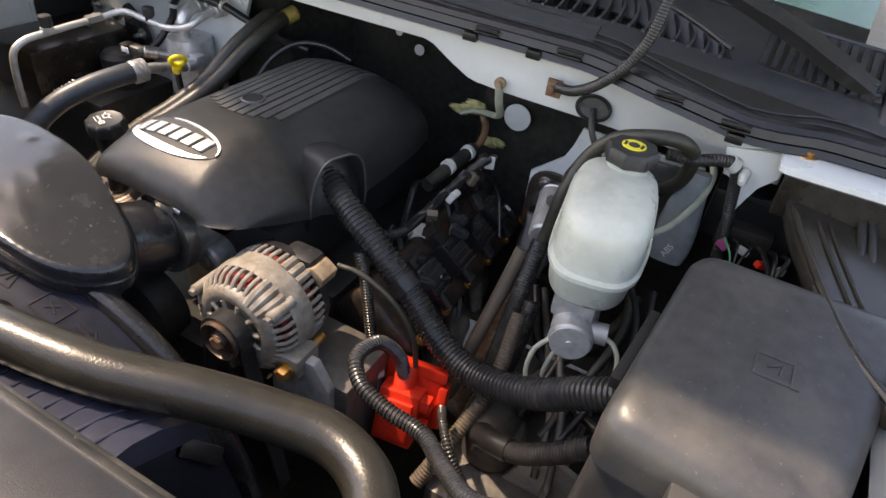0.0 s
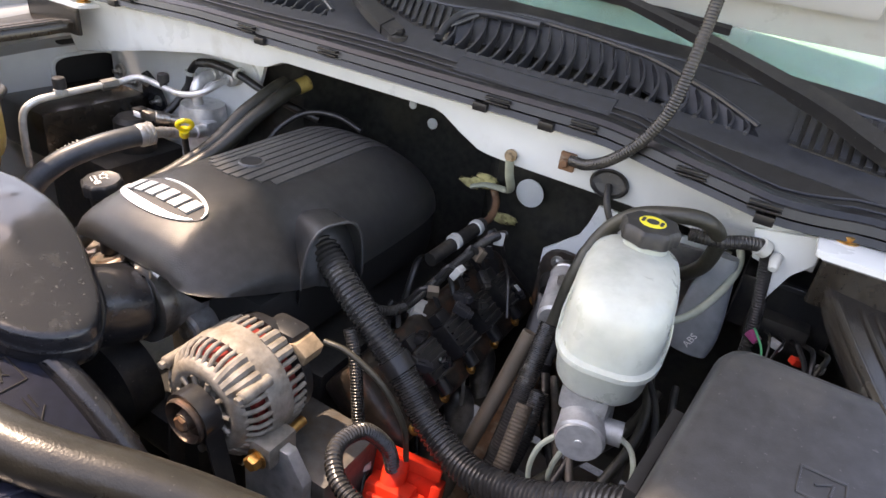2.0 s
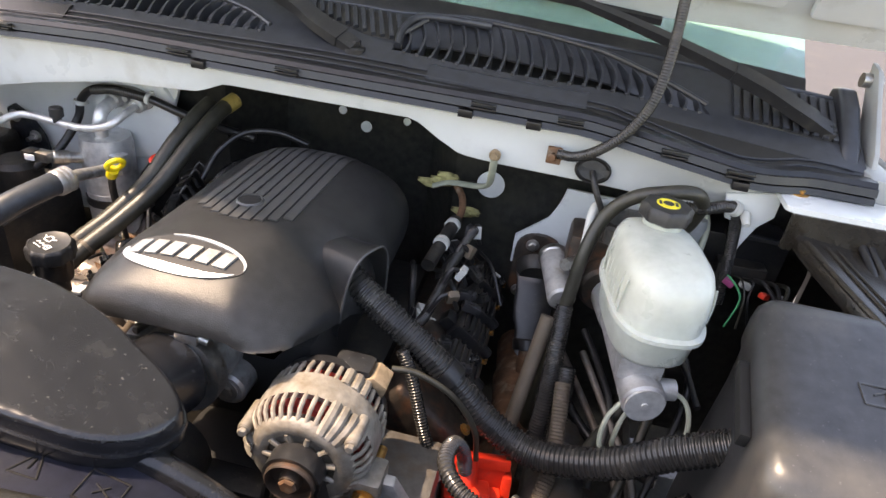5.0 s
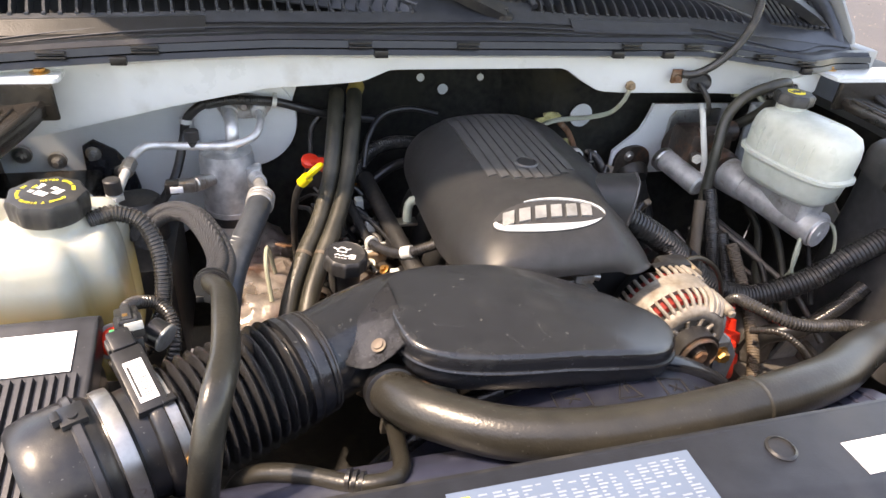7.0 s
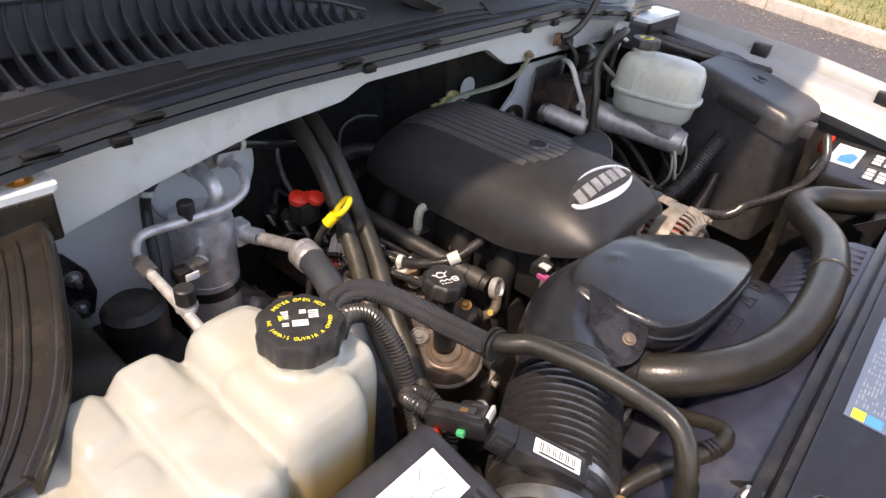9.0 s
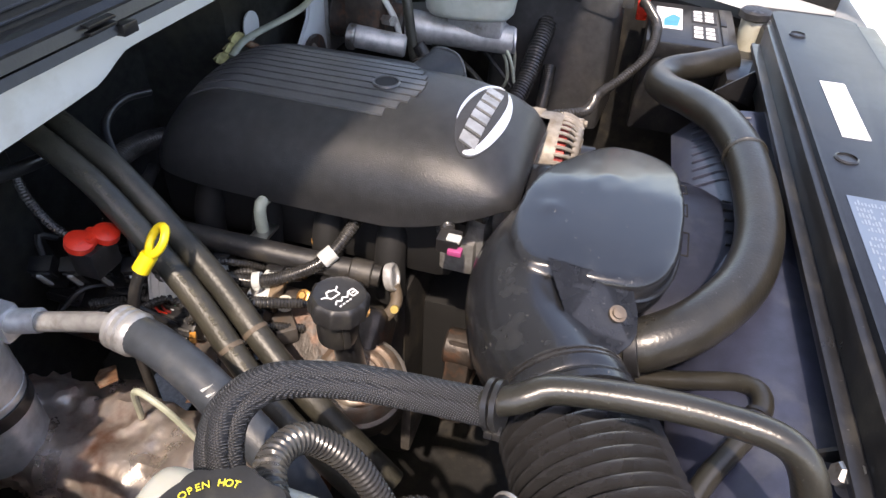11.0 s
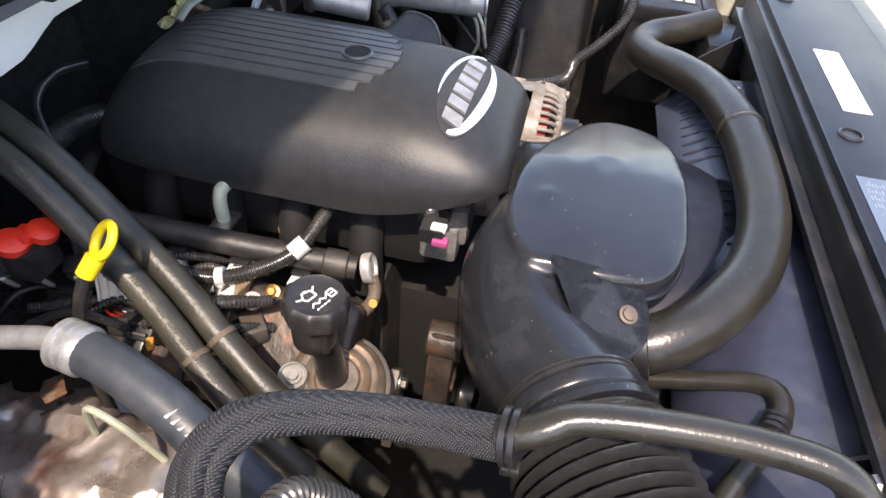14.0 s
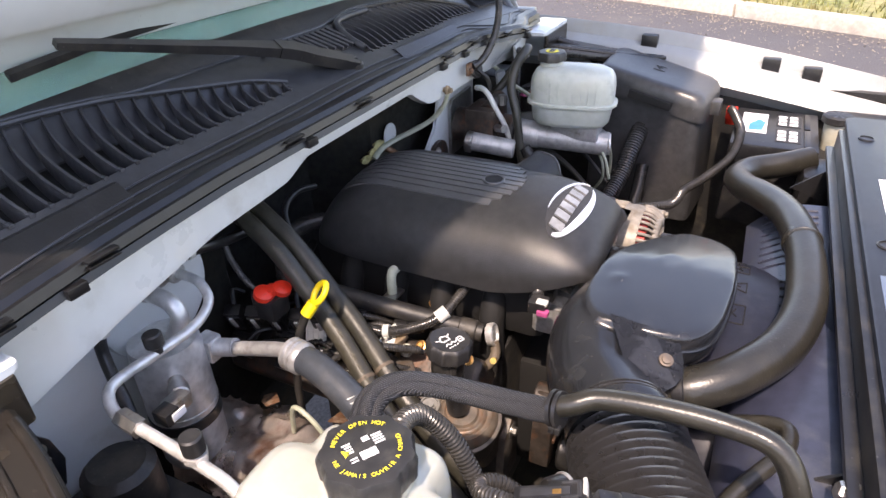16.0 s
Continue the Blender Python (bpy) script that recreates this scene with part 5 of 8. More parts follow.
part("plate", moved(lathe([(0.04, 0), (0.04, 0.006), (0.036, 0.009), (0.002, 0.009)], (0, 0, 0), (0, 0, 1), 30), Matrix.Translation((-0.463, 0.133, 0.988)) @ Matrix.Rotation(radians(90), 4, 'X') @ Matrix.Diagonal((1.25, 0.62, 1, 1))), M_ALU, plate)
for x in (-0.49, -0.437):
    part("stub", rod((x, 0.126, 0.985), (x, 0.105, 0.983), 0.0155, seg=20, bevel=0.003), M_ALU, plate)
part("nut", bolt((-0.463, 0.125, 0.992), (0, -1, 0), 0.008, 0.012), M_STEEL, plate)

acline = thing("ac_suction_pipe", (-0.49, 0.10, 0.92), "bent bright aluminium refrigerant pipe over the accumulator", "pipe")
part("pipe", tube([(-0.49, 0.108, 0.983), (-0.487, 0.075, 0.975), (-0.487, 0.06, 0.955), (-0.492, 0.066, 0.935), (-0.497, 0.075, 0.915)], 0.0125, 16), M_ALUBRIGHT, acline)
acline2 = thing("ac_liquid_pipe", (-0.6, 0.02, 0.93), "long thin aluminium refrigerant line with black valve caps", "pipe")
part("pipe", tube([(-0.437, 0.108, 0.984), (-0.435, 0.07, 0.978), (-0.45, 0.04, 0.962), (-0.495, 0.027, 0.952), (-0.56, 0.03, 0.952), (-0.622, 0.028, 0.956), (-0.643, 0.012, 0.952), (-0.651, -0.011, 0.946), (-0.656, -0.08, 0.943), (-0.660, -0.14, 0.939), (-0.664, -0.185, 0.934), (-0.668, -0.212, 0.915), (-0.669, -0.22, 0.87), (-0.669, -0.222, 0.80)], 0.0072, 14), M_ALUBRIGHT, acline2)
part("nut", rod((-0.6515, -0.015, 0.946), (-0.654, -0.05, 0.944), 0.012, seg=6), M_STEEL, acline2)
part("small_cap", merge(rod((-0.554, 0.03, 0.952), (-0.554, 0.031, 0.964), 0.008), rod((-0.554, 0.031, 0.962), (-0.554, 0.032, 0.982), 0.0125, seg=18, bevel=0.002)), M_CAP, acline2, "black valve cap")
part("port", merge(rod((-0.657, -0.138, 0.94), (-0.657, -0.138, 0.958), 0.009, seg=12), rod((-0.657, -0.138, 0.942), (-0.657, -0.138, 0.950), 0.014, seg=6)), M_ALUBRIGHT, acline2)
part("port_cap", rod((-0.657, -0.138, 0.952), (-0.657, -0.138, 0.976), 0.0125, seg=18, bevel=0.002), M_CAP, acline2, "black valve cap")

achose = thing("ac_hose", (-0.46, -0.15, 0.88), "blue-grey rubber refrigerant hose with crimped aluminium end", "hose")
part("end_pipe", tube([(-0.447, 0.02, 0.88), (-0.443, -0.03, 0.893), (-0.442, -0.07, 0.904), (-0.444, -0.095, 0.906)], 0.011, 16), M_CRIMP, achose)
part("hose", tube([(-0.445, -0.095, 0.906), (-0.452, -0.14, 0.906), (-0.47, -0.20, 0.896), (-0.492, -0.26, 0.872), (-0.505, -0.31, 0.83), (-0.51, -0.34, 0.75), (-0.51, -0.35, 0.66)], 0.0205, 22), M_ACHOSE, achose)
for k in range(6):
    c = Vector((-0.478 - 0.0022 * k, -0.222 - 0.0065 * k, 0.9105 - 0.0028 * k))
    part("print_bar", moved(box(-0.0022, 0.0022, -0.006, 0.006, 0, 0.0008), Matrix.Translation(c + Vector((-0.006, 0.004, -0.0015))) @ Matrix.Rotation(-0.35, 4, 'Z') @ Matrix.Rotation(-0.35, 4, 'X') @ Matrix.Rotation(1.57, 4, 'Z')), M_GREYPL, achose, "pale printed bar", smooth=False)
part("crimp", lathe([(0.0208, 0), (0.0235, 0.002), (0.0235, 0.007), (0.0212, 0.009), (0.0235, 0.011), (0.0235, 0.016), (0.0212, 0.018), (0.0235, 0.020), (0.0235, 0.027), (0.0208, 0.031)], (-0.443, -0.088, 0.9065), (-0.14, -1, -0.02), 24), M_CRIMP, achose, "ringed aluminium crimp")

# ================= hoses =================
rad_hose = thing("upper_radiator_hose", (0, -0.72, 0.93), "thick dusty brown-black upper radiator hose with clamp", "hose")
part("hose", tube([(-0.318, -0.575, 0.915), (-0.31, -0.608, 0.928), (-0.28, -0.648, 0.938), (-0.215, -0.692, 0.946), (-0.13, -0.715, 0.952), (-0.03, -0.718, 0.955), (0.065, -0.711, 0.955), (0.15, -0.696, 0.949), (0.21, -0.678, 0.941), (0.28, -0.645, 0.928), (0.34, -0.618, 0.912), (0.41, -0.60, 0.90), (0.47, -0.622, 0.898), (0.51, -0.68, 0.902), (0.55, -0.735, 0.908)], 0.027, 24, uneven=0.012), M_RUBBER, rad_hose)
part("end_clamp", lathe([(0.0285, -0.007), (0.0305, -0.006), (0.0305, 0.006), (0.0285, 0.007)], (-0.316, -0.59, 0.921), (0.05, -1, 0.3), 30), M_BLACK, rad_hose)
part("joint_ring", lathe([(0.027, -0.004), (0.0295, -0.002), (0.0295, 0.002), (0.027, 0.004)], (0.060, -0.7115, 0.955), (1, 0.1, 0), 30), M_RUBBER, rad_hose)

heater = [[(-0.287, 0.13, 1.01), (-0.292, 0.10, 1.0), (-0.305, 0.03, 0.962), (-0.322, -0.04, 0.905), (-0.35, -0.11, 0.862), (-0.385, -0.175, 0.825), (-0.415, -0.25, 0.775), (-0.44, -0.36, 0.70)],
          [(-0.253, 0.125, 1.01), (-0.258, 0.095, 1.0), (-0.272, 0.025, 0.962), (-0.292, -0.05, 0.908), (-0.322, -0.125, 0.866), (-0.355, -0.19, 0.83), (-0.385, -0.265, 0.785), (-0.405, -0.37, 0.70)]]
for i, path in enumerate(heater):
    h = thing("heater_hose", path[3], "long dusty olive-black heater hose from the firewall" if i == 0 else "dusty olive-black heater hose with printed marks", "hose", "heater hoses")
    part("hose", tube(path, 0.0152, 18, uneven=0.02), M_HOSE, h)
    run, _ = spline(path, 0.0035)
    marks = []
    for n in range(28, len(run) - 34):
        if n % 12 in (0, 5, 6, 11):
            continue
        p, d = run[n], (run[n + 1] - run[n - 1]).normalized()
        up = (Vector((-0.35, -0.25, 1)) - d * d.dot(Vector((-0.35, -0.25, 1)))).normalized()
        sd = d.cross(up)
        wm = Matrix(((d.x, sd.x, up.x, p.x), (d.y, sd.y, up.y, p.y), (d.z, sd.z, up.z, p.z), (0, 0, 0, 1)))
        marks.append(moved(box(-0.0011, 0.0011, -0.0022 + 0.0016 * (n % 2), 0.0026, 0.0150, 0.0158), wm))
    if i == 0:
        pm = part("print_marks", merge(*marks), M_HPRINT, h, "faded tan printing", smooth=False)
        pm["kind"] = "stuff"
    a, b = Vector(path[4]), Vector(path[5])
    part("band", lathe([(0.0152, -0.003), (0.0162, -0.003), (0.0162, 0.003), (0.0152, 0.003)], a.lerp(b, 0.85), b - a, 20), M_BROWN, h)
part("quick_coupling", lathe([(0.012, 0), (0.016, 0.004), (0.016, 0.03), (0.011, 0.034)], (-0.255, 0.125, 1.008), (0.25, 0.6, 0.25), 20), M_BRASS, h, "yellowed quick coupling")

braid = thing("braided_harness", (-0.52, -0.4, 0.98), "thick braided wiring sleeve tied to a black conduit", "wiring harness")
BRAID = [(-0.60, -0.322, 0.975), (-0.582, -0.310, 0.998), (-0.556, -0.306, 1.010), (-0.528, -0.322, 1.013), (-0.505, -0.360, 1.004), (-0.492, -0.405, 0.996), (-0.493, -0.45, 1.002), (-0.498, -0.488, 1.012)]
CONDUIT = [(-0.496, -0.478, 1.010), (-0.494, -0.500, 1.022), (-0.484, -0.522, 1.029), (-0.480, -0.575, 1.036), (-0.479, -0.632, 1.038), (-0.485, -0.675, 1.036), (-0.494, -0.697, 1.010), (-0.505, -0.715, 0.95), (-0.52, -0.73, 0.85)]


def aside(path, off, lift):
    """The path shifted sideways along the level, and up."""
    P = [Vector(p) for p in path]
    out = []
    for i, p in enumerate(P):
        d = P[min(i + 1, len(P) - 1)] - P[max(i - 1, 0)]
        out.append(p + d.cross(Vector((0.2, 0, 1))).normalized() * off + Vector((0, 0, lift)))
    return out


for off, lift in ((-0.0085, -0.003), (0.0, 0.003), (0.0085, -0.003)):
    part("sleeve", tube(aside(BRAID, off, lift), 0.0086, 18, uneven=0.06), M_BRAID, braid)
path, _ = spline(CONDUIT, 0.008)
part("conduit", sweep(path, 0.0108, 22, 1.35), M_RUBBER, braid, "flattened smooth black conduit")
path, _ = spline(aside(CONDUIT, 0.0, 0.0105), 0.008)
part("conduit_seam", sweep(path[3:-12], 0.0012, 8), M_RUBBER, braid)
part("tie", merge(*[cable_tie((-0.4975, -0.482 - 0.006 * k, 1.0125), (-0.1, -1, 0.25), 0.0178, 0.004) for k in range(2)]), M_BLACK, braid)

vent_loom = thing("tank_vent_conduit", (-0.58, -0.40, 0.95), "black ribbed conduit looping beside the coolant tank", "conduit")
part("conduit", corrugated([(-0.632, -0.385, 1.045), (-0.605, -0.37, 1.045), (-0.575, -0.375, 1.03), (-0.56, -0.40, 0.99), (-0.565, -0.43, 0.94), (-0.585, -0.46, 0.91), (-0.62, -0.475, 0.90)], 0.0105, 0.0046, 0.0014, 16), M_LOOM, vent_loom)

small = thing("drain_hose", (-0.36, -0.68, 0.92), "thin bent black hose with a ribbed clip", "hose")
part("hose", tube([(-0.316, -0.565, 0.865), (-0.314, -0.60, 0.875), (-0.318, -0.65, 0.895), (-0.325, -0.69, 0.916), (-0.342, -0.708, 0.926), (-0.375, -0.702, 0.922), (-0.432, -0.664, 0.905), (-0.475, -0.645, 0.885), (-0.50, -0.64, 0.84)], 0.0095, 14), M_RUBBER, small)
part("clip", merge(*[lathe([(0.0098, -0.002), (0.012, -0.002), (0.012, 0.002), (0.0098, 0.002)], (-0.366 - 0.006 * k, -0.704 + 0.003 * k, 0.923), (1, -0.4, 0.1), 16) for k in range(3)], box(-0.382, -0.362, -0.712, -0.694, 0.908, 0.914, 0.001)), M_BLACK, small)

# fan shroud
shroud = thing("fan_shroud", (-0.05, -0.66, 0.6), "black plastic fan shroud with moulded warning symbols", "fan shroud")
SC, SR = Vector((-0.06, 0, 0.585)), 0.325
bm = bmesh.new()
prev = None
for k in span(-70, 95, 44):
    a = radians(90 - k)
    row = []
    for y, dr in ((-0.585, 0.0), (-0.60, 0.006), (-0.64, 0.006), (-0.68, 0.008), (-0.74, 0.02), (-0.765, 0.03)):
        row.append(bm.verts.new((SC.x + (SR + dr) * math.cos(a), y, SC.z + (SR + dr) * math.sin(a))))
    if prev:
        for i in range(len(row) - 1):
            bm.faces.new((prev[i], prev[i + 1], row[i + 1], row[i]))
    prev = row
bmesh.ops.solidify(bm, geom=bm.faces[:], thickness=0.004)
ring = part("ring", bm, M_DECK, shroud)
part("rim", sweep([Vector((SC.x + (SR + 0.002) * math.cos(radians(90 - k)), -0.583, SC.z + (SR + 0.002) * math.sin(radians(90 - k)))) for k in span(-70, 95, 60)], 0.016, 14), M_DUCT, shroud)
part("deck", strip(span(-0.56, 0.27, 26), lambda x: [(-0.765, 0.930), (-0.72, 0.926), (-0.69, 0.914), (-0.66, 0.892), (-0.64 + 0.02 * max(0, x), 0.862), (-0.64, 0.852), (-0.765, 0.915)]), M_DECK, shroud, "black sloping deck tinted with blue sky reflection")
for i in range(9):
    x = 0.05 + i * 0.024
    part("deck_pleat", tube([(x, -0.742, 0.929), (x + 0.004, -0.70, 0.919), (x + 0.008, -0.66, 0.893)], 0.0024, 6), M_DECK, shroud)


def shroud_point(k, y):
    a = radians(90 - k)
    return Vector((SC.x + (SR + 0.0066) * math.cos(a), y, SC.z + (SR + 0.0066) * math.sin(a)))


def symbol(k0, y0, lines):
    out = []
    for (u0, v0), (u1, v1) in lines:
        p, q = shroud_point(k0 + u0 * 170, y0 + v0), shroud_point(k0 + u1 * 170, y0 + v1)
        out.append(rod(p, q, 0.0011, seg=6))
    return merge(*out)


SQ = [((-.02, -.016), (.02, -.016)), ((.02, -.016), (.02, .016)), ((.02, .016), (-.02, .016)), ((-.02, .016), (-.02, -.016)), ((-.008, .004), (.01, -.004)), ((-.006, -.006), (.006, .006))]
TRI = [((-.016, -.014), (.016, -.014)), ((.016, -.014), (0, .016)), ((0, .016), (-.016, -.014)), ((0, .006), (0, -.006))]
ARW = [((-.018, 0), (.012, 0)), ((.002, .012), (.016, 0)), ((.002, -.012), (.016, 0)), ((-.018, .006), (.0, .006))]
for k, sym in ((15.5, SQ), (25, ARW), (3, TRI), (-9, SQ)):
    part("symbol", symbol(k, -0.632, sym), M_VOID, ring)
# stiffening ribs round the shroud ring
for i in range(34):
    k = -58 + i * 4.2
    a = radians(90 - k)
    u, v = Vector((math.cos(a), 0, math.sin(a))), Vector((-math.sin(a), 0, math.cos(a)))
    fm = Matrix(((u.x, 0, v.x, SC.x + SR * u.x), (0, 1, 0, 0), (u.z, 0, v.z, SC.z + SR * u.z), (0, 0, 0, 1)))
    part("ring_rib", moved(box(0.006, 0.014, -0.735, -0.69, -0.0016, 0.0016, 0.0006), fm), M_COWL, shroud, smooth=False)

# ================= driver side =================
alternator = thing("alternator", (0.165, -0.41, 0.77), "dusty tan cast aluminium alternator with vent slots and red windings", "alternator")
AC = Vector((0.166, 0, 0.831))


def alt(y, r=0.0, a=0.0):
    return Vector((AC.x + r * math.cos(a), y, AC.z + r * math.sin(a)))


part("core", rod(alt(-0.476), alt(-0.368), 0.062, seg=36), M_DARK, alternator)
for y in (-0.470, -0.418):
    part("winding", lathe([(0.060, 0), (0.069, 0.003), (0.069, 0.018), (0.060, 0.021)], alt(y), (0, 1, 0), 40), M_COPPER, alternator, "red lacquered winding")
part("front_housing", merge(lathe([(0.073, -0.452), (0.0785, -0.454), (0.0798, -0.448), (0.0805, -0.437), (0.0795, -0.418), (0.073, -0.416)], alt(0.0), (0, 1, 0), 56), lathe([(0.043, -0.480), (0.043, -0.487), (0.049, -0.490), (0.058, -0.489), (0.064, -0.484), (0.0655, -0.479), (0.060, -0.476)], alt(0.0), (0, 1, 0), 48), lathe([(0.018, -0.486), (0.020, -0.493), (0.028, -0.493), (0.030, -0.486), (0.026, -0.480)], alt(0.0), (0, 1, 0), 36)), M_ALTER, alternator)
part("rear_housing", lathe([(0.073, -0.394), (0.0775, -0.393), (0.075, -0.378), (0.062, -0.368), (0.002, -0.364)], alt(0.0), (0, 1, 0), 52), M_BLACK, alternator, "black plastic rear cap")
for i in range(38):
    a = 2 * math.pi * i / 38
    wide = i % 13 in (5, 6, 7)
    part("vent_bar", sweep([alt(-0.451, 0.0765, a), alt(-0.462, 0.0762, a), alt(-0.472, 0.0725, a), alt(-0.480, 0.0645, a), alt(-0.484, 0.058, a)], 0.0068 if wide else 0.0031, 8), M_ALTER, alternator)
    part("rear_vent_bar", sweep([alt(-0.420, 0.0765, a + 0.04), alt(-0.406, 0.0772, a + 0.04), alt(-0.394, 0.0755, a + 0.04)], 0.0066 if wide else 0.0032, 8), M_ALTER, alternator)
for i in range(11):
    a = 2 * math.pi * i / 11 + 0.2
    part("spoke", sweep([alt(-0.488, 0.027, a), alt(-0.488, 0.046, a)], 0.0036, 8), M_ALTER, alternator)
for a in (158, 262, 38):
    p, q = alt(-0.486, 0.0765, radians(a)), alt(-0.44, 0.0765, radians(a))
    part("through_bolt_lug", merge(rod(p, q, 0.0085, seg=12, bevel=0.002), hexagon(p, (0, -1, 0), 0.006, 0.006)), M_ALTER, alternator)
part("mounting_ear", box(0.225, 0.262, -0.478, -0.43, 0.775, 0.81, 0.006), M_ALTER, alternator)
part("ear_bolt", merge(bolt((0.244, -0.48, 0.789), (0, -1, 0), 0.011, 0.012, 1.3), rod((0.244, -0.48, 0.789), (0.244, -0.40, 0.789), 0.007)), M_GOLD, alternator, "zinc-gold bolt")
part("rear_terminal", merge(box(0.165, 0.218, -0.392, -0.355, 0.862, 0.905, 0.010), box(0.20, 0.232, -0.388, -0.36, 0.866, 0.89, 0.003)), M_BLACK, alternator)
part("terminal_boot", prism([(0.205, 0.872), (0.235, 0.868), (0.24, 0.885), (0.222, 0.897), (0.2, 0.89)], -0.392, -0.358, 0.002, "xz"), M_TAN, alternator, "folded tan terminal boot")
pulley = part("pulley", lathe([(0.012, -0.006), (0.014, 0.004), (0.026, 0.006), (0.0285, -0.006), (0.0305, -0.004), (0.0305, 0.0), (0.029, 0.002), (0.029, 0.022), (0.0305, 0.024), (0.0305, 0.027), (0.02, 0.029)], alt(-0.515), (0, 1, 0), 36), M_PULLEY, alternator, "rust-browned pulley")
part("pulley_nut", hexagon(alt(-0.515), (0, -1, 0), 0.011, 0.01), M_RUST, pulley, "rusty pulley nut")
belt_pts = [alt(-0.502, 0.031, radians(a)) for a in span(200, -25, 14)]
belt = [Vector((0.10, -0.502, 0.55)), Vector((0.118, -0.502, 0.7))] + belt_pts + [Vector((0.215, -0.502, 0.72)), Vector((0.245, -0.502, 0.55))]
rings = []
for i, p in enumerate(belt):
    d = (belt[min(i + 1, len(belt) - 1)] - belt[max(i - 1, 0)]).normalized()
    nrm = Vector((d.z, 0, -d.x))
    rings.append([p + Vector((0, -0.012, 0)), p + Vector((0, 0.012, 0)), p + Vector((0, 0.012, 0)) - nrm * 0.004, p + Vector((0, -0.012, 0)) - nrm * 0.004])
solo("drive_belt", ring_loft(rings), M_BLACK, "black ribbed drive belt round the alternator pulley", "belt")
bracket = thing("alternator_bracket", (0.26, -0.45, 0.6), "grimy aluminium alternator mounting bracket", "bracket")
part("bracket_plate", prism([(0.20, 0.6), (0.30, 0.6), (0.30, 0.76), (0.275, 0.80), (0.235, 0.80), (0.20, 0.74)], -0.462, -0.445, 0.003, "xz"), M_ALU, bracket)
part("bracket_arm", box(0.19, 0.32, -0.445, -0.33, 0.60, 0.755, 0.01), M_IRON, bracket)

loom = thing("main_loom_conduit", (0.35, -0.28, 0.8), "thick black ribbed wiring conduit from the cover to the fuse box", "conduit")
part("conduit", corrugated([(0.07, -0.19, 0.945), (0.12, -0.228, 0.937), (0.185, -0.252, 0.905), (0.25, -0.266, 0.866), (0.315, -0.272, 0.812), (0.375, -0.287, 0.766), (0.45, -0.308, 0.750), (0.54, -0.33, 0.790), (0.61, -0.342, 0.848), (0.67, -0.35, 0.890)], 0.0228, 0.0074, 0.0026, 18), M_LOOM, loom)
part("tape_band", lathe([(0.0232, -0.012), (0.0242, -0.012), (0.0242, 0.012), (0.0232, 0.012)], (0.30, -0.271, 0.827), (0.065, -0.006, -0.051), 24), M_BLACK, loom)
loom_b = thing("lower_loom_conduit", (0.52, -0.36, 0.7), "shorter black ribbed conduit with taped elbow below the fuse box", "conduit")
part("conduit", corrugated([(0.53, -0.365, 0.70), (0.56, -0.37, 0.715), (0.60, -0.372, 0.75), (0.645, -0.37, 0.795)], 0.016, 0.005, 0.0014, 16), M_LOOM, loom_b)
part("taped_elbow", tube([(0.485, -0.33, 0.64), (0.49, -0.338, 0.67), (0.51, -0.355, 0.69), (0.545, -0.367, 0.706)], 0.0185, 16, uneven=0.08), M_BLACK, loom_b)

red_box = thing("red_terminal_box", (0.35, -0.335, 0.66), "bright red plastic jump-start terminal box", "terminal box")
rbm = Matrix.Translation((0.364, -0.354, 0.680)) @ Matrix.Scale(1.22, 4) @ Matrix.Rotation(radians(8), 4, 'Z') @ Matrix.Rotation(radians(-16), 4, 'X')
rb = part("cover", moved(merge(box(-0.030, 0.024, -0.020, 0.010, -0.056, 0.022, 0.005), box(-0.024, 0.018, -0.026, -0.018, -0.046, 0.012, 0.004), rod((-0.006, 0.0, 0.015), (-0.006, 0.012, 0.044), 0.0155, 0.014, 18)), rbm), M_RED, red_box)
part("base_plate", moved(merge(box(-0.036, 0.042, 0.012, 0.030, -0.038, 0.046, 0.004), box(-0.034, 0.046, 0.008, 0.014, 0.036, 0.050, 0.002), box(0.038, 0.050, 0.006, 0.028, -0.030, 0.030, 0.003)), rbm), M_RED, red_box)
for z in (-0.034, 0.002):
    part("latch", moved(merge(box(0.022, 0.036, -0.016, 0.004, z, z + 0.016, 0.003), box(0.032, 0.038, -0.012, 0.0, z - 0.004, z + 0.004, 0.001)), rbm), M_RED, rb)
part("letter_bars", moved(merge(*[box(-0.018 + i * 0.007, -0.013 + i * 0.007, -0.0268, -0.0258, -0.004, 0.003) for i in range(5)]), rbm), M_COPPER, rb, smooth=False)

cable = thing("battery_cable", (0.4, -0.48, 0.8), "black ribbed battery cable from red terminal box to battery", "cable")
part("conduit", corrugated([(0.354, -0.343, 0.720), (0.347, -0.352, 0.765), (0.335, -0.385, 0.815), (0.330, -0.420, 0.832), (0.337, -0.452, 0.838), (0.365, -0.478, 0.834), (0.41, -0.488, 0.828), (0.464, -0.495, 0.828), (0.51, -0.535, 0.85), (0.56, -0.575, 0.885), (0.625, -0.585, 0.922), (0.71, -0.57, 0.926), (0.79, -0.553, 0.922), (0.84, -0.55, 0.905)], 0.0108, 0.0056, 0.0017, 14), M_LOOM, cable)
cable2 = thing("alternator_wire", (0.28, -0.33, 0.8), "grey alternator charging wire", "wire")
part("wire", tube([(0.235, -0.352, 0.885), (0.27, -0.345, 0.88), (0.32, -0.335, 0.845), (0.355, -0.33, 0.79), (0.365, -0.33, 0.735)], 0.0042, 10), M_HOSE, cable2)
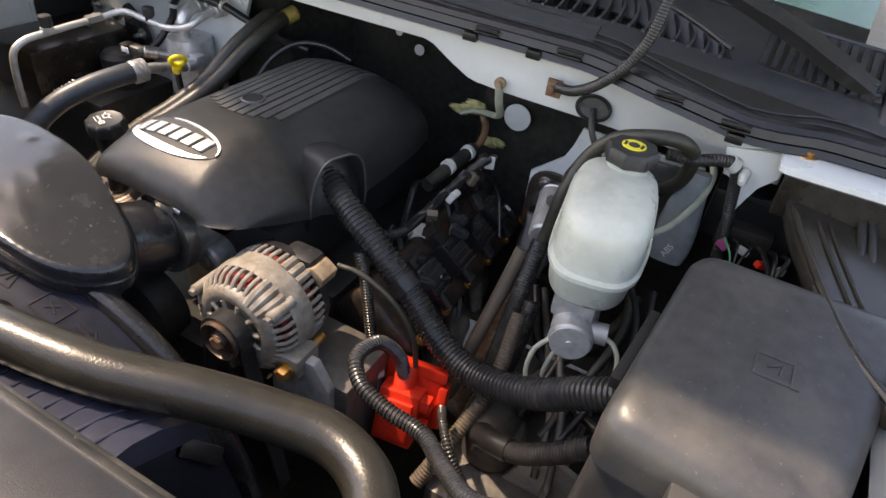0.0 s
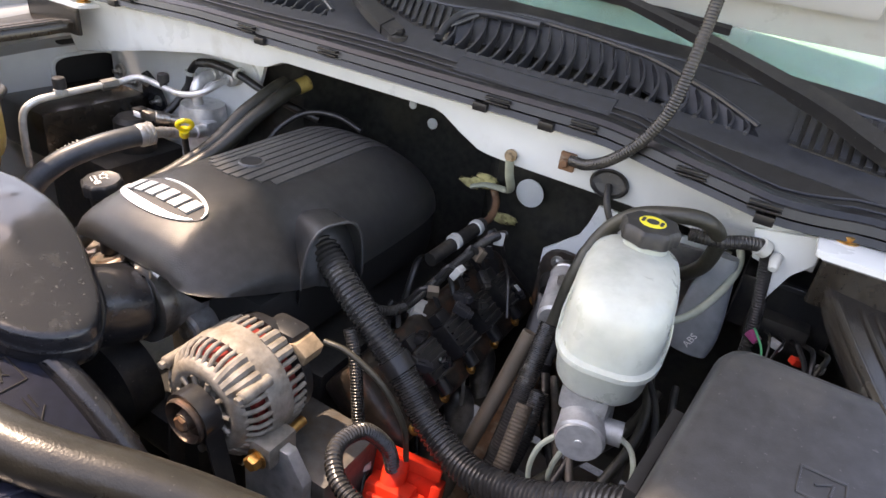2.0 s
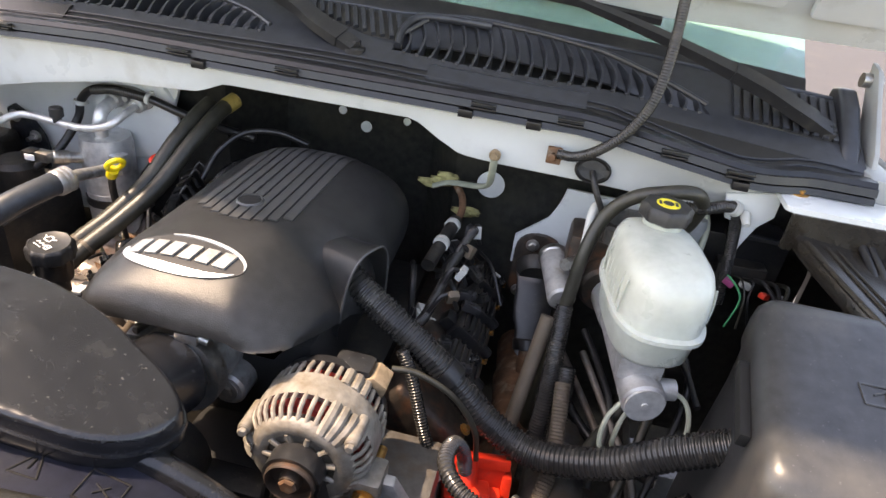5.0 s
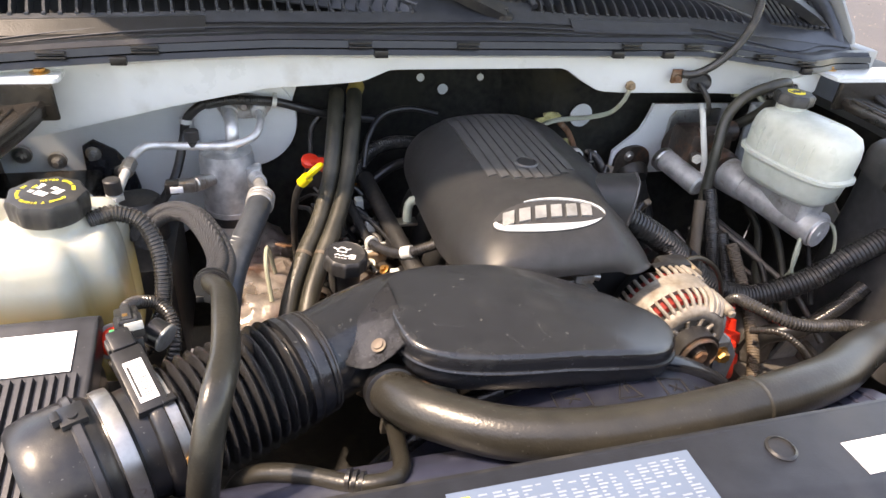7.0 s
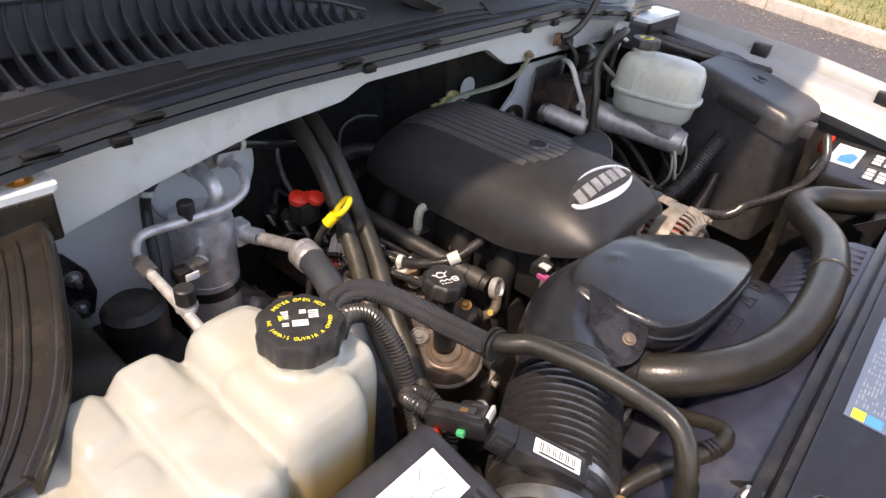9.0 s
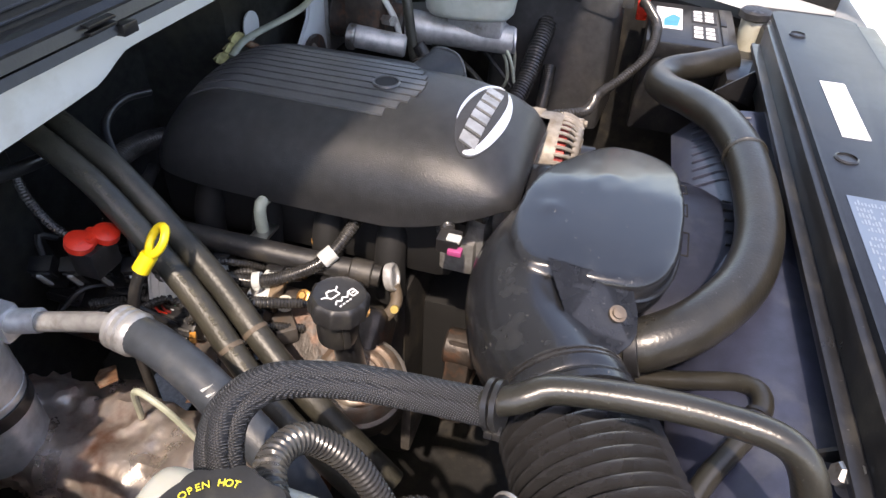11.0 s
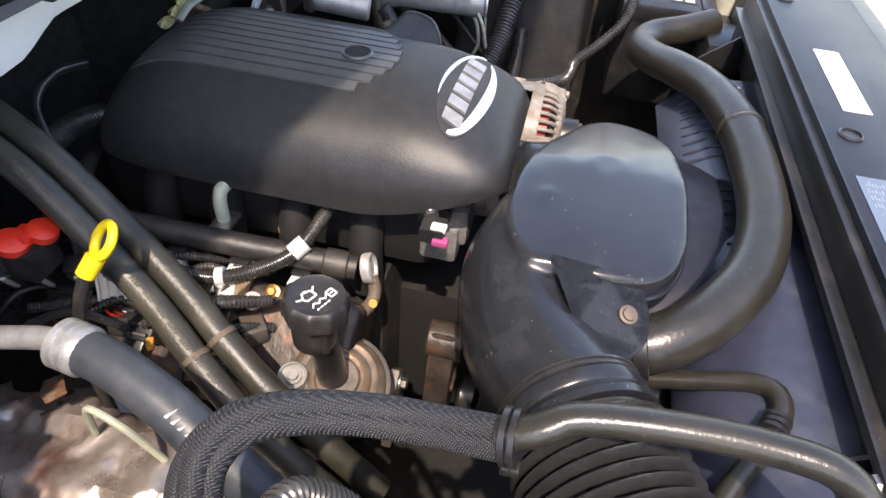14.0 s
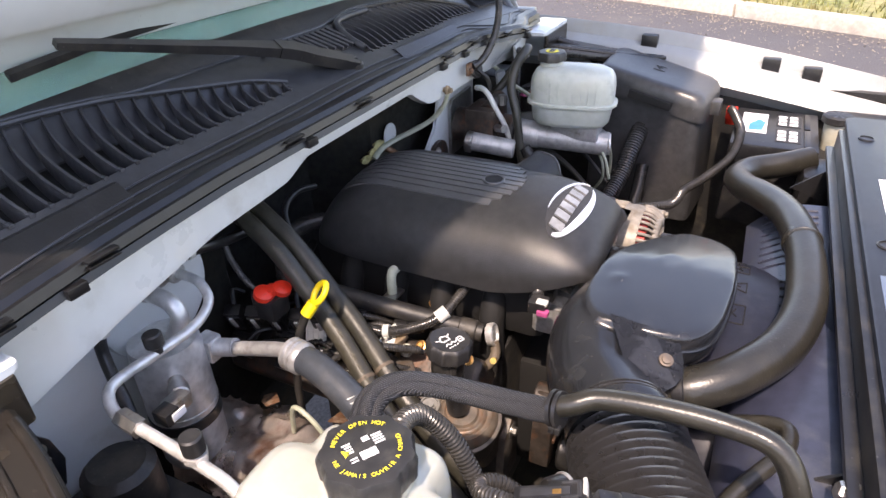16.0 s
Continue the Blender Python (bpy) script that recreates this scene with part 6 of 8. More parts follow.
loom3 = thing("engine_loom_branch", (0.30, -0.36, 0.7), "narrow black ribbed engine wiring conduit with a white clip", "conduit")
part("conduit", corrugated([(0.235, -0.30, 0.875), (0.255, -0.31, 0.84), (0.285, -0.335, 0.77), (0.312, -0.355, 0.71), (0.32, -0.36, 0.62)], 0.0095, 0.0044, 0.0012, 14), M_LOOM, loom3)
part("clip", cable_tie((0.312, -0.355, 0.712), (0.2, -0.1, -0.7), 0.0105, 0.008), M_GREYPL, loom3, "pale plastic clip")

# fuse box
fuse = thing("fuse_box", (0.75, -0.38, 0.72), "tall black plastic underhood fuse box with rounded lid", "fuse box")
FB = [(0.642, -0.492), (0.85, -0.512), (0.90, -0.225), (0.672, -0.225)]


def fuse_outline(grow, r=0.03):
    c = Vector((sum(p[0] for p in FB) / 4, sum(p[1] for p in FB) / 4))
    pts = [Vector(p) + (Vector(p) - c).normalized() * grow for p in FB]
    out = []
    for i, p in enumerate(pts):
        a, b = pts[i - 1], pts[(i + 1) % 4]
        da, db = (a - p).normalized() * r, (b - p).normalized() * r
        for k in span(0, 1, 5):
            out.append((1 - k) ** 2 * (p + da) + 2 * k * (1 - k) * p + k * k * (p + db))
    return out


def fuse_ring(grow, z, tilt=1.0):
    return [Vector((p.x, p.y, z - 0.008 * tilt + tilt * 0.20 * (p.y + 0.38))) for p in fuse_outline(grow)]


lid = part("lid", ring_loft([fuse_ring(0.006, 0.955), fuse_ring(0.006, 0.985), fuse_ring(0.004, 1.0), fuse_ring(-0.004, 1.012), fuse_ring(-0.016, 1.018), fuse_ring(-0.04, 1.0195), fuse_ring(-0.075, 1.02)]), M_FBOX, fuse, angle=70)
part("body", ring_loft([fuse_ring(0.012, 0.66, 0), fuse_ring(0.008, 0.80, 0), fuse_ring(0.0, 0.90, 0.3), fuse_ring(0.0, 0.955)]), M_FBOX, fuse, angle=70)
# slot shown by a near-black strip, its inner shade painted on
part("lid_slot", moved(box(-0.006, 0.006, -0.055, 0.055, -0.010, 0.010, 0.002), Matrix.Translation((0.6465, -0.365, 0.971)) @ Matrix.Rotation(radians(-6.8), 4, 'Z') @ Matrix.Rotation(radians(11), 4, 'X')), M_VOID, lid)
part("lid_latch", box(0.72, 0.76, -0.528, -0.50, 0.925, 0.96, 0.004), M_FBOX, lid)
im = Matrix.Translation((0.775, -0.362, 1.0165)) @ Matrix.Rotation(0.197, 4, 'X')
part("moulded_symbol", moved(merge(*[rod((a, b, 0), (c, d, 0), 0.0011, seg=6) for a, b, c, d in ((-.018, -.014, .018, -.014), (.018, -.014, .018, .014), (.018, .014, -.018, .014), (-.018, .014, -.018, -.014), (-.006, .0, .008, .008), (.008, .008, .006, -.006))], box(0.018, 0.026, -0.016, 0.016, -0.001, 0.0008)), im), M_FBOX, lid)

# battery
battery = thing("battery", (0.74, -0.66, 0.72), "black car battery with printed label on its lid", "battery")
part("case", box(0.60, 0.865, -0.75, -0.57, 0.70, 0.875, 0.008), M_BLACK, battery)
blid = part("lid", box(0.596, 0.869, -0.754, -0.566, 0.872, 0.908, 0.006), M_BLACK, battery)
blab = part("label", box(0.68, 0.825, -0.64, -0.582, 0.9085, 0.9092), M_LABEL, blid, "white and blue battery label", smooth=False)
part("blue_print", prism([(0.695, -0.60), (0.74, -0.60), (0.78, -0.62), (0.76, -0.636), (0.70, -0.63)], 0.9092, 0.9097), M_BLUE, blab, smooth=False)
for x in (0.635, 0.745):
    panel = part("icon_panel", box(x, x + 0.085, -0.715, -0.66, 0.9085, 0.9092), M_BPRINT, blid, smooth=False)
    for i in range(3):
        for j in range(2):
            part("icon", box(x + 0.008 + i * 0.026, x + 0.026 + i * 0.026, -0.708 + j * 0.025, -0.690 + j * 0.025, 0.9092, 0.9096), M_WPRINT, panel, smooth=False)
for k in range(2):
    part("cell_cap", box(0.61 + k * 0.125, 0.725 + k * 0.125, -0.735, -0.722, 0.908, 0.912, 0.001), M_BLACK, blid)
part("red_terminal", merge(rod((0.84, -0.552, 0.87), (0.84, -0.55, 0.91), 0.013), box(0.822, 0.86, -0.565, -0.538, 0.885, 0.912, 0.004)), M_RED, battery, "red terminal cover")
radcap = thing("radiator_filler_cap", (0.745, -0.785, 0.86), "black radiator filler cap on a pale neck", "cap")
part("neck", rod((0.745, -0.79, 0.86), (0.745, -0.785, 0.935), 0.026, seg=24), M_PALE, radcap, "pale translucent neck")
part("lid", lathe([(0.03, 0), (0.033, 0.003), (0.033, 0.016), (0.028, 0.02), (0.002, 0.02)], (0.745, -0.785, 0.933), (0, 0, 1), 36, CAPW(8, 0.06, 0.029)), M_CAP, radcap)
radtank = thing("radiator", (0, -0.79, 0.4), "black plastic radiator end tank behind the shroud", "radiator")
part("end_tank", box(0.46, 0.585, -0.80, -0.72, 0.4, 0.905, 0.02), M_BLACK, radtank)
part("filler_shelf", box(0.57, 0.80, -0.83, -0.752, 0.80, 0.868, 0.012), M_BLACK, radtank)
part("far_tank", box(-0.60, -0.48, -0.80, -0.72, 0.4, 0.90, 0.02), M_BLACK, radtank)

# brake master cylinder and reservoir
brake = thing("brake_master_cylinder", (0.55, -0.2, 0.87), "cast aluminium brake master cylinder with white fluid reservoir", "brake cylinder")
MC0, MC1 = Vector((0.528, -0.06, 0.887)), Vector((0.567, -0.292, 0.873))
part("cylinder", merge(rod(MC0, MC1, 0.031, 0.030, 28, 0.003), rod(MC0 + Vector((0, 0, .0)), MC0.lerp(MC1, 0.25), 0.037, 0.033, 24), moved(box(-0.03, 0.03, -0.06, 0.06, 0.0, 0.045, 0.008), Matrix.Translation((0.555, -0.21, 0.885)))), M_ALU, brake)
part("port_boss", rod((0.575, -0.265, 0.88), (0.607, -0.26, 0.882), 0.015, seg=16), M_ALU, brake)
part("end_plug", merge(rod(MC1, MC1 + Vector((0.001, -0.004, 0)), 0.027, seg=28), rod(MC1, MC1 + Vector((0.001, -0.006, 0)), 0.005, seg=10)), M_ALUBRIGHT, brake)
RM = Matrix.Translation((0.551, -0.195, 0.0)) @ Matrix.Rotation(radians(9), 4, 'Z')


def res_ring(sc, z, hx=0.062, hy=0.107, e=3.0, dy=0.0):
    return [RM @ Vector((x, y + dy, z)) for x, y in squircle(0, 0, hx * sc, hy * sc, e, 40)]


res = part("reservoir", ring_loft([res_ring(0.60, 0.922), res_ring(0.80, 0.926), res_ring(0.88, 0.936), res_ring(0.92, 0.968), res_ring(0.95, 0.975), res_ring(1.02, 0.977), res_ring(1.02, 0.983), res_ring(0.95, 0.985), res_ring(0.955, 1.02), res_ring(0.93, 1.04), res_ring(0.86, 1.054), res_ring(0.7, 1.062), res_ring(0.3, 1.066), res_ring(0.02, 1.067)]), M_RESV, brake, "white translucent fluid reservoir", angle=60)
for k in range(7):
    y = -0.06 + k * 0.018
    for s in (-1, 1):
        part("reservoir_rib", tube([RM @ Vector((s * 0.0585, y, 0.988)), RM @ Vector((s * 0.0588, y, 1.015)), RM @ Vector((s * 0.056, y, 1.038))], 0.0013, 6), M_RESV, res)
part("reservoir_neck", rod((0.549, -0.138, 1.055), (0.549, -0.138, 1.078), 0.027, seg=26), M_RESV, res)
bcap = part("reservoir_cap", lathe([(0.030, 0), (0.0345, 0.003), (0.0345, 0.018), (0.031, 0.022), (0.026, 0.0225), (0.002, 0.0225)], (0.549, -0.138, 1.073), (0, 0, 1), 72, CAPW(8, 0.09, 0.029)), M_CAP, res, "black screw cap with yellow warning disc")
part("warning_disc", lathe([(0.016, 0), (0.016, 0.0006), (0.001, 0.0006)], (0.549, -0.138, 1.0957), (0, 0, 1), 28), M_YPRINT, bcap)
part("warning_ring", merge(lathe([(0.006, 0), (0.0075, 0), (0.0075, 0.0004), (0.006, 0.0004)], (0.549, -0.138, 1.0965), (0, 0, 1), 20), *[box(0.549 + s * 0.011 - 0.002, 0.549 + s * 0.011 + 0.002, -0.144, -0.132, 1.0964, 1.0968) for s in (-1, 1)]), M_BPRINT, bcap, smooth=False)
booster = thing("hydraulic_brake_booster", (0.46, 0.0, 0.88), "rusty hydraulic brake booster with aluminium canister", "brake booster")
part("body", merge(rod((0.50, 0.10, 0.90), (0.515, -0.06, 0.89), 0.045, seg=24, bevel=0.006), box(0.44, 0.545, -0.03, 0.05, 0.86, 0.965, 0.012), rod((0.47, 0.0, 0.95), (0.56, 0.0, 0.96), 0.022, seg=16)), M_BOOST, booster)
part("canister", rod((0.423, 0.02, 0.889), (0.447, -0.086, 0.873), 0.0235, seg=26, bevel=0.004), M_ALU, booster, "dull aluminium canister")
part("canister_cap", rod((0.423, 0.035, 0.887), (0.425, 0.018, 0.885), 0.027, seg=26, bevel=0.003), M_STEEL, booster)
part("mounting_plate", prism([(0.472, 0.82), (0.60, 0.82), (0.60, 0.972), (0.484, 0.968), (0.472, 0.95)], 0.10, 0.11, 0.002, "xz"), M_STEEL, booster)
part("fitting", rod((0.50, -0.03, 0.965), (0.50, -0.03, 0.99), 0.01, seg=6), M_STEEL, booster)
part("fitting", rod((0.455, -0.035, 0.92), (0.44, -0.06, 0.925), 0.011, seg=6), M_STEEL, booster)
solo("pedal_bracket_plate", prism([(0.347, 0.81), (0.64, 0.81), (0.64, 0.98), (0.424, 0.983), (0.417, 0.945), (0.405, 0.917), (0.347, 0.87)], 0.112, 0.12, 0.002, "xz"), M_PAINT, "white painted bracket plate on the firewall", "plate")
column = thing("steering_shaft", (0.40, 0.0, 0.7), "black steering shaft boot and shaft below the firewall plate", "steering shaft")
part("flange", prism(rounded(0.352, 0.442, 0.735, 0.885, 0.036), 0.098, 0.108, 0.003, "xz"), M_BOOST, column, "oily dark flange")
part("flange_dome", lathe([(0.040, 0), (0.039, 0.012), (0.033, 0.022), (0.03, 0.026)], (0.400, 0.10, 0.818), (0.06, -1, -0.45), 26), M_DARK, column)
rings = []
for k in span(0, 1, 10):
    c = Vector((0.400, 0.092, 0.815)).lerp(Vector((0.415, 0.0, 0.70)), k)
    w = 0.036 - 0.009 * k + (0.004 if 0.3 < k < 0.62 else 0.0)
    rings.append([c + Vector((1, 0, 0)) * a * w + Vector((0.0, 0.62, -0.78)).cross(Vector((1, 0, 0))) * b * w * 0.9 for a, b in squircle(0, 0, 1, 1, 2.6, 28)])
part("boot", ring_loft(rings), M_BLACK, column)
part("boot_ring", rod((0.413, 0.008, 0.712), (0.416, -0.004, 0.694), 0.030, seg=22, bevel=0.002), M_BLACK, column)
part("boot_bolt", bolt((0.384, 0.098, 0.862), (0, -1, 0), 0.008, 0.007), M_STEEL, column)
part("boot_bolt", bolt((0.372, 0.098, 0.757), (0, -1, 0), 0.008, 0.007), M_STEEL, column)
part("shaft", merge(rod((0.416, -0.002, 0.70), (0.418, -0.03, 0.66), 0.018, seg=14), rod((0.418, -0.025, 0.67), (0.425, -0.10, 0.55), 0.013, seg=12)), M_RUST, column, "rusty shaft")

solo("brake_hose", tube([(0.59, 0.03, 0.96), (0.613, 0.0, 1.0), (0.62, -0.03, 1.055), (0.60, -0.058, 1.085), (0.56, -0.066, 1.083), (0.51, -0.06, 1.06), (0.478, -0.062, 1.018), (0.462, -0.082, 0.962), (0.455, -0.095, 0.89), (0.447, -0.112, 0.81), (0.437, -0.13, 0.72), (0.428, -0.15, 0.61)], 0.0108, 16, uneven=0.02), M_HOSE, "long dusty black brake booster hose looping over the reservoir", "hose")
steel_line = thing("steel_brake_line", (0.6, 0.0, 0.95), "bent pale steel brake line", "pipe")
part("line", tube([(0.60, -0.09, 0.945), (0.625, -0.06, 0.955), (0.648, 0.0, 0.975), (0.655, 0.035, 1.0), (0.645, 0.055, 1.02), (0.62, 0.06, 1.025), (0.58, 0.06, 1.02)], 0.0055, 10), M_CLEARTUBE, steel_line)
steel2 = thing("steel_booster_pipe", (0.44, -0.01, 0.9), "straight pale steel pipe beside the booster", "pipe")
part("line", tube([(0.487, 0.035, 1.006), (0.472, 0.012, 1.010), (0.465, -0.008, 0.998), (0.464, -0.03, 0.962), (0.463, -0.054, 0.924), (0.462, -0.066, 0.89)], 0.0065, 10), M_GREYPL, steel2)
for pts in ([(0.602, -0.262, 0.880), (0.622, -0.268, 0.874), (0.634, -0.278, 0.85), (0.634, -0.288, 0.815), (0.622, -0.292, 0.77)],
            [(0.54, -0.285, 0.86), (0.525, -0.30, 0.84), (0.525, -0.31, 0.80), (0.55, -0.315, 0.77), (0.575, -0.30, 0.79)],
            [(0.56, -0.27, 0.85), (0.548, -0.285, 0.83), (0.545, -0.29, 0.79), (0.56, -0.27, 0.75)]):
    solo("brake_pipe", tube(pts, 0.0035, 8), M_CLEARTUBE, "thin olive-grey brake pipe", "pipe", "brake pipes")
for pts, r in (([(0.452, -0.11, 0.88), (0.452, -0.16, 0.80), (0.45, -0.20, 0.72), (0.445, -0.24, 0.62)], 0.015), ([(0.475, -0.16, 0.80), (0.478, -0.20, 0.74), (0.47, -0.26, 0.66), (0.46, -0.30, 0.58)], 0.0145)):
    solo("ribbed_conduit", corrugated(pts, r, 0.0048, 0.0014, 14), M_LOOM, "dusty black ribbed conduit running down beside the steering shaft", "conduit", "lower conduits")
solo("rust_pipe", tube([(0.43, -0.12, 0.86), (0.415, -0.17, 0.76), (0.40, -0.23, 0.66), (0.39, -0.28, 0.56)], 0.012, 12), M_BROWN, "brown rusted steel pipe beside the engine", "pipe")
abs_bag = solo("tagged_sleeve", ring_loft([[Vector((0.633 + (c[0]) , 0.03 - 0.028 * k + c[1], 1.01 - 0.15 * k)) for c in squircle(0, 0, 0.020 + 0.020 * k - 0.012 * k ** 6, 0.010 + 0.004 * k, 2.6, 20)] for k in span(0, 1, 10)]), M_BAG, "hazy grey plastic sleeve with a small printed tag", "sleeve")
part("tag_print", lettering("ABS", 0.014, Matrix.Translation((0.633, -0.014, 0.885)) @ Matrix.Rotation(radians(80), 4, 'X') @ Matrix.Rotation(radians(70), 4, 'Z')), M_WPRINT, abs_bag, "white printed tag", smooth=False)

for k in range(2):
    solo("fender_cable", tube([(0.76, 0.055 - 0.015 * k, 1.085), (0.835 - 0.01 * k, 0.0, 1.075), (0.855 - 0.012 * k, -0.08, 1.05), (0.86 - 0.014 * k, -0.15, 1.02), (0.862 - 0.014 * k, -0.20, 0.95)], 0.0058, 10), M_BLACK, "black cable along the fender edge", "cable", "fender cables")
# grommet, ground strap, studs on the flange
solo("flange_grommet", merge(moved(lathe([(0.026, 0), (0.027, 0.003), (0.024, 0.006), (0.02, 0.002), (0.001, 0.001)], (0, 0, 0), (0, 0, 1), 32), Matrix.Translation((0.452, 0.021, 1.062)) @ Matrix.Rotation(radians(74), 4, 'X') @ Matrix.Diagonal((1.1, 0.8, 1, 1)))), M_DARK, "black rubber grommet in the white flange", "grommet")
solo("grommet_wire", tube([(0.452, 0.016, 1.062), (0.462, -0.005, 1.04), (0.478, -0.005, 1.01), (0.49, 0.01, 0.98)], 0.005, 10), M_DARK, "black wire from the flange grommet", "wire")
strap = thing("ground_strap", (0.4, 0.0, 1.08), "black ribbed ground strap rising from a rusty lug to the hood", "strap")
part("conduit", corrugated([(0.392, 0.004, 1.085), (0.42, -0.004, 1.089), (0.455, -0.012, 1.112), (0.488, -0.016, 1.15), (0.510, -0.014, 1.20), (0.517, 0.0, 1.27), (0.518, 0.03, 1.34), (0.518, 0.06, 1.42), (0.518, 0.09, 1.53)], 0.0085, 0.0042, 0.0008, 14), M_LOOM, strap)
part("lug", merge(box(0.374, 0.398, 0.004, 0.012, 1.066, 1.094, 0.002), bolt((0.383, 0.006, 1.078), (0, -1, 0), 0.007, 0.006, 1.3)), M_RUST, strap, "rusty lug")
stud = thing("wire_bracket", (0.29, 0.03, 1.05), "pale wire hold-down clip on a stud with sleeve", "clip")
part("stud", merge(rod((0.291, 0.03, 1.057), (0.291, 0.008, 1.057), 0.006, seg=8), rod((0.291, 0.022, 1.057), (0.291, 0.016, 1.057), 0.010, seg=12)), M_TAN, stud)
part("sleeve", sweep(spline([(0.291, 0.018, 1.05), (0.29, 0.03, 1.02), (0.285, 0.06, 0.985), (0.265, 0.10, 0.96), (0.235, 0.13, 0.945), (0.20, 0.145, 0.935), (0.17, 0.15, 0.92)])[0], 0.0075, 12, flat=0.6), M_CLEARTUBE, stud)
for p in ((0.20, 0.155, 0.942), (0.185, 0.16, 0.928), (0.16, 0.165, 0.918), (0.235, 0.16, 0.87), (0.25, 0.165, 0.872)):
    part("foam_scrap", moved(lathe([(0.004, -0.01), (0.012, -0.004), (0.013, 0.004), (0.005, 0.011)], (0, 0, 0), (0.3, 0.2, 1), 11, lambda a, r, h: 1 + 0.45 * math.sin(3 * a + h * 260) + 0.2 * math.sin(7 * a)), Matrix.Translation(p) @ Matrix.Diagonal((1.5, 0.45, 0.9, 1))), M_FOAM, stud, "torn yellow foam scrap")
# pale discs at the round openings of the firewall
for x, y, z, r in ((0.28, 0.174, 0.936, 0.027), (-0.02, 0.303, 0.957, 0.012), (0.07, 0.303, 0.985, 0.008), (-0.075, 0.303, 0.985, 0.009)):
    rim = [(r, 0), (r * 1.02, 0.003), (r * 0.5, 0.004), (0.001, 0.004)]
    solo("firewall_hole_disc", lathe(rim, (x, y, z), (0, -1, 0), 28), M_PAINT, "pale disc at a round firewall opening", "cap", "firewall openings")
for x, y, z in ((-0.805, 0.139, 0.886), (-0.86, 0.139, 0.90)):
    solo("firewall_stud", merge(rod((x, y + 0.005, z), (x, y - 0.025, z), 0.005, seg=10), rod((x, y - 0.0, z), (x, y - 0.008, z), 0.016, seg=20), hexagon((x, y - 0.008, z), (0, -1, 0), 0.009, 0.008)), M_STEEL, "zinc-plated stud and nut on the white panel", "stud", "firewall studs")

# wiper arms
def wiper(path, blade):
    """A deep channel-section arm from its pivot, with the blade lying along the glass."""
    w = thing("wiper_arm", path[0], "thick black windscreen wiper arm with pivot cap", "wiper", "wiper arms")
    p = Vector(path[0])
    part("pivot_cap", merge(rod(p - Vector((0, 0, 0.03)), p + Vector((0, 0, 0.008)), 0.019, seg=20, bevel=0.003), hexagon(p + Vector((0, 0, 0.008)), (0, 0, 1), 0.009, 0.009)), M_BLACK, w)
    pts, _ = spline(path, 0.015)
    n = len(pts)
    rings = []
    for i, q in enumerate(pts):
        d = pts[min(i + 1, n - 1)] - pts[max(i - 1, 0)]
        side = d.cross(Vector((0, -0.45, 0.9))).normalized()
        up = side.cross(d).normalized()
        hw, h = float(np.interp(i / n, [0, 0.1, 0.35, 0.5, 1], [0.016, 0.0155, 0.0135, 0.010, 0.0065])), float(np.interp(i / n, [0, 0.3, 1], [0.016, 0.016, 0.009]))
        rings.append([q + side * hw, q + side * hw * 0.85 + up * h, q - side * hw * 0.85 + up * h, q - side * hw])
    part("arm", ring_loft(rings), M_BLACK, w)
    part("spring_cover", ring_loft([[q + (r - q) * 1.12 for r in ring] for q, ring in list(zip(pts, rings))[int(n * 0.06):int(n * 0.36)]]), M_BLACK, w)
    a, b = Vector(blade[0]), Vector(blade[1])
    part("blade", ring_loft([[q + Vector((0, -0.003, -0.010)), q + Vector((0, 0.004, 0.0)), q + Vector((0, 0.002, 0.005)), q + Vector((0, -0.005, 0.0))] for q in (a, a.lerp(b, 0.5) + Vector((0, 0.012, 0)), b)]), M_BLACK, w)
    return w


wiper([(0.022, 0.077, 1.172), (-0.053, 0.098, 1.199), (-0.12, 0.122, 1.225), (-0.31, 0.152, 1.272), (-0.455, 0.185, 1.306)], ((-0.50, 0.225, 1.28), (-0.20, 0.258, 1.292)))
wiper([(0.803, 0.122, 1.158), (0.74, 0.118, 1.185), (0.676, 0.12, 1.211), (0.539, 0.128, 1.252), (0.40, 0.15, 1.285), (0.27, 0.19, 1.308)], ((0.52, 0.235, 1.275), (0.18, 0.258, 1.29)))

# ================= passenger side of the engine =================
oil = thing("oil_filler", (-0.328, -0.275, 0.78), "black oil filler cap with white symbols on a neck", "oil filler")
part("neck", merge(rod((-0.317, -0.286, 0.765), (-0.325, -0.278, 0.868), 0.0175, 0.0165, 24), lathe([(0.016, -0.048), (0.0225, -0.044), (0.0245, -0.03), (0.025, 0.0), (0.02, 0.002)], (-0.325, -0.277, 0.882), (0.05, -0.08, 1), 30)), M_BLACK, oil)
part("neck_tab", moved(box(-0.004, 0.004, -0.028, -0.02, -0.035, 0.0, 0.001), Matrix.Translation((-0.325, -0.277, 0.878)) @ Matrix.Rotation(radians(-50), 4, 'Z')), M_BLACK, oil)
ocap = part("cap", lathe([(0.0295, -0.004), (0.0335, -0.001), (0.0335, 0.016), (0.0315, 0.0205), (0.0285, 0.0225), (0.027, 0.0215), (0.002, 0.0225)], (-0.325, -0.277, 0.882), (0.05, -0.08, 1), 80, CAPW(10, 0.06, 0.030)), M_CAP, oil)
om = Matrix.Translation((-0.3235, -0.279, 0.9048)) @ Matrix.Rotation(radians(5), 4, 'X') @ Matrix.Rotation(radians(-22), 4, 'Z') @ Matrix.Scale(1.2, 4)
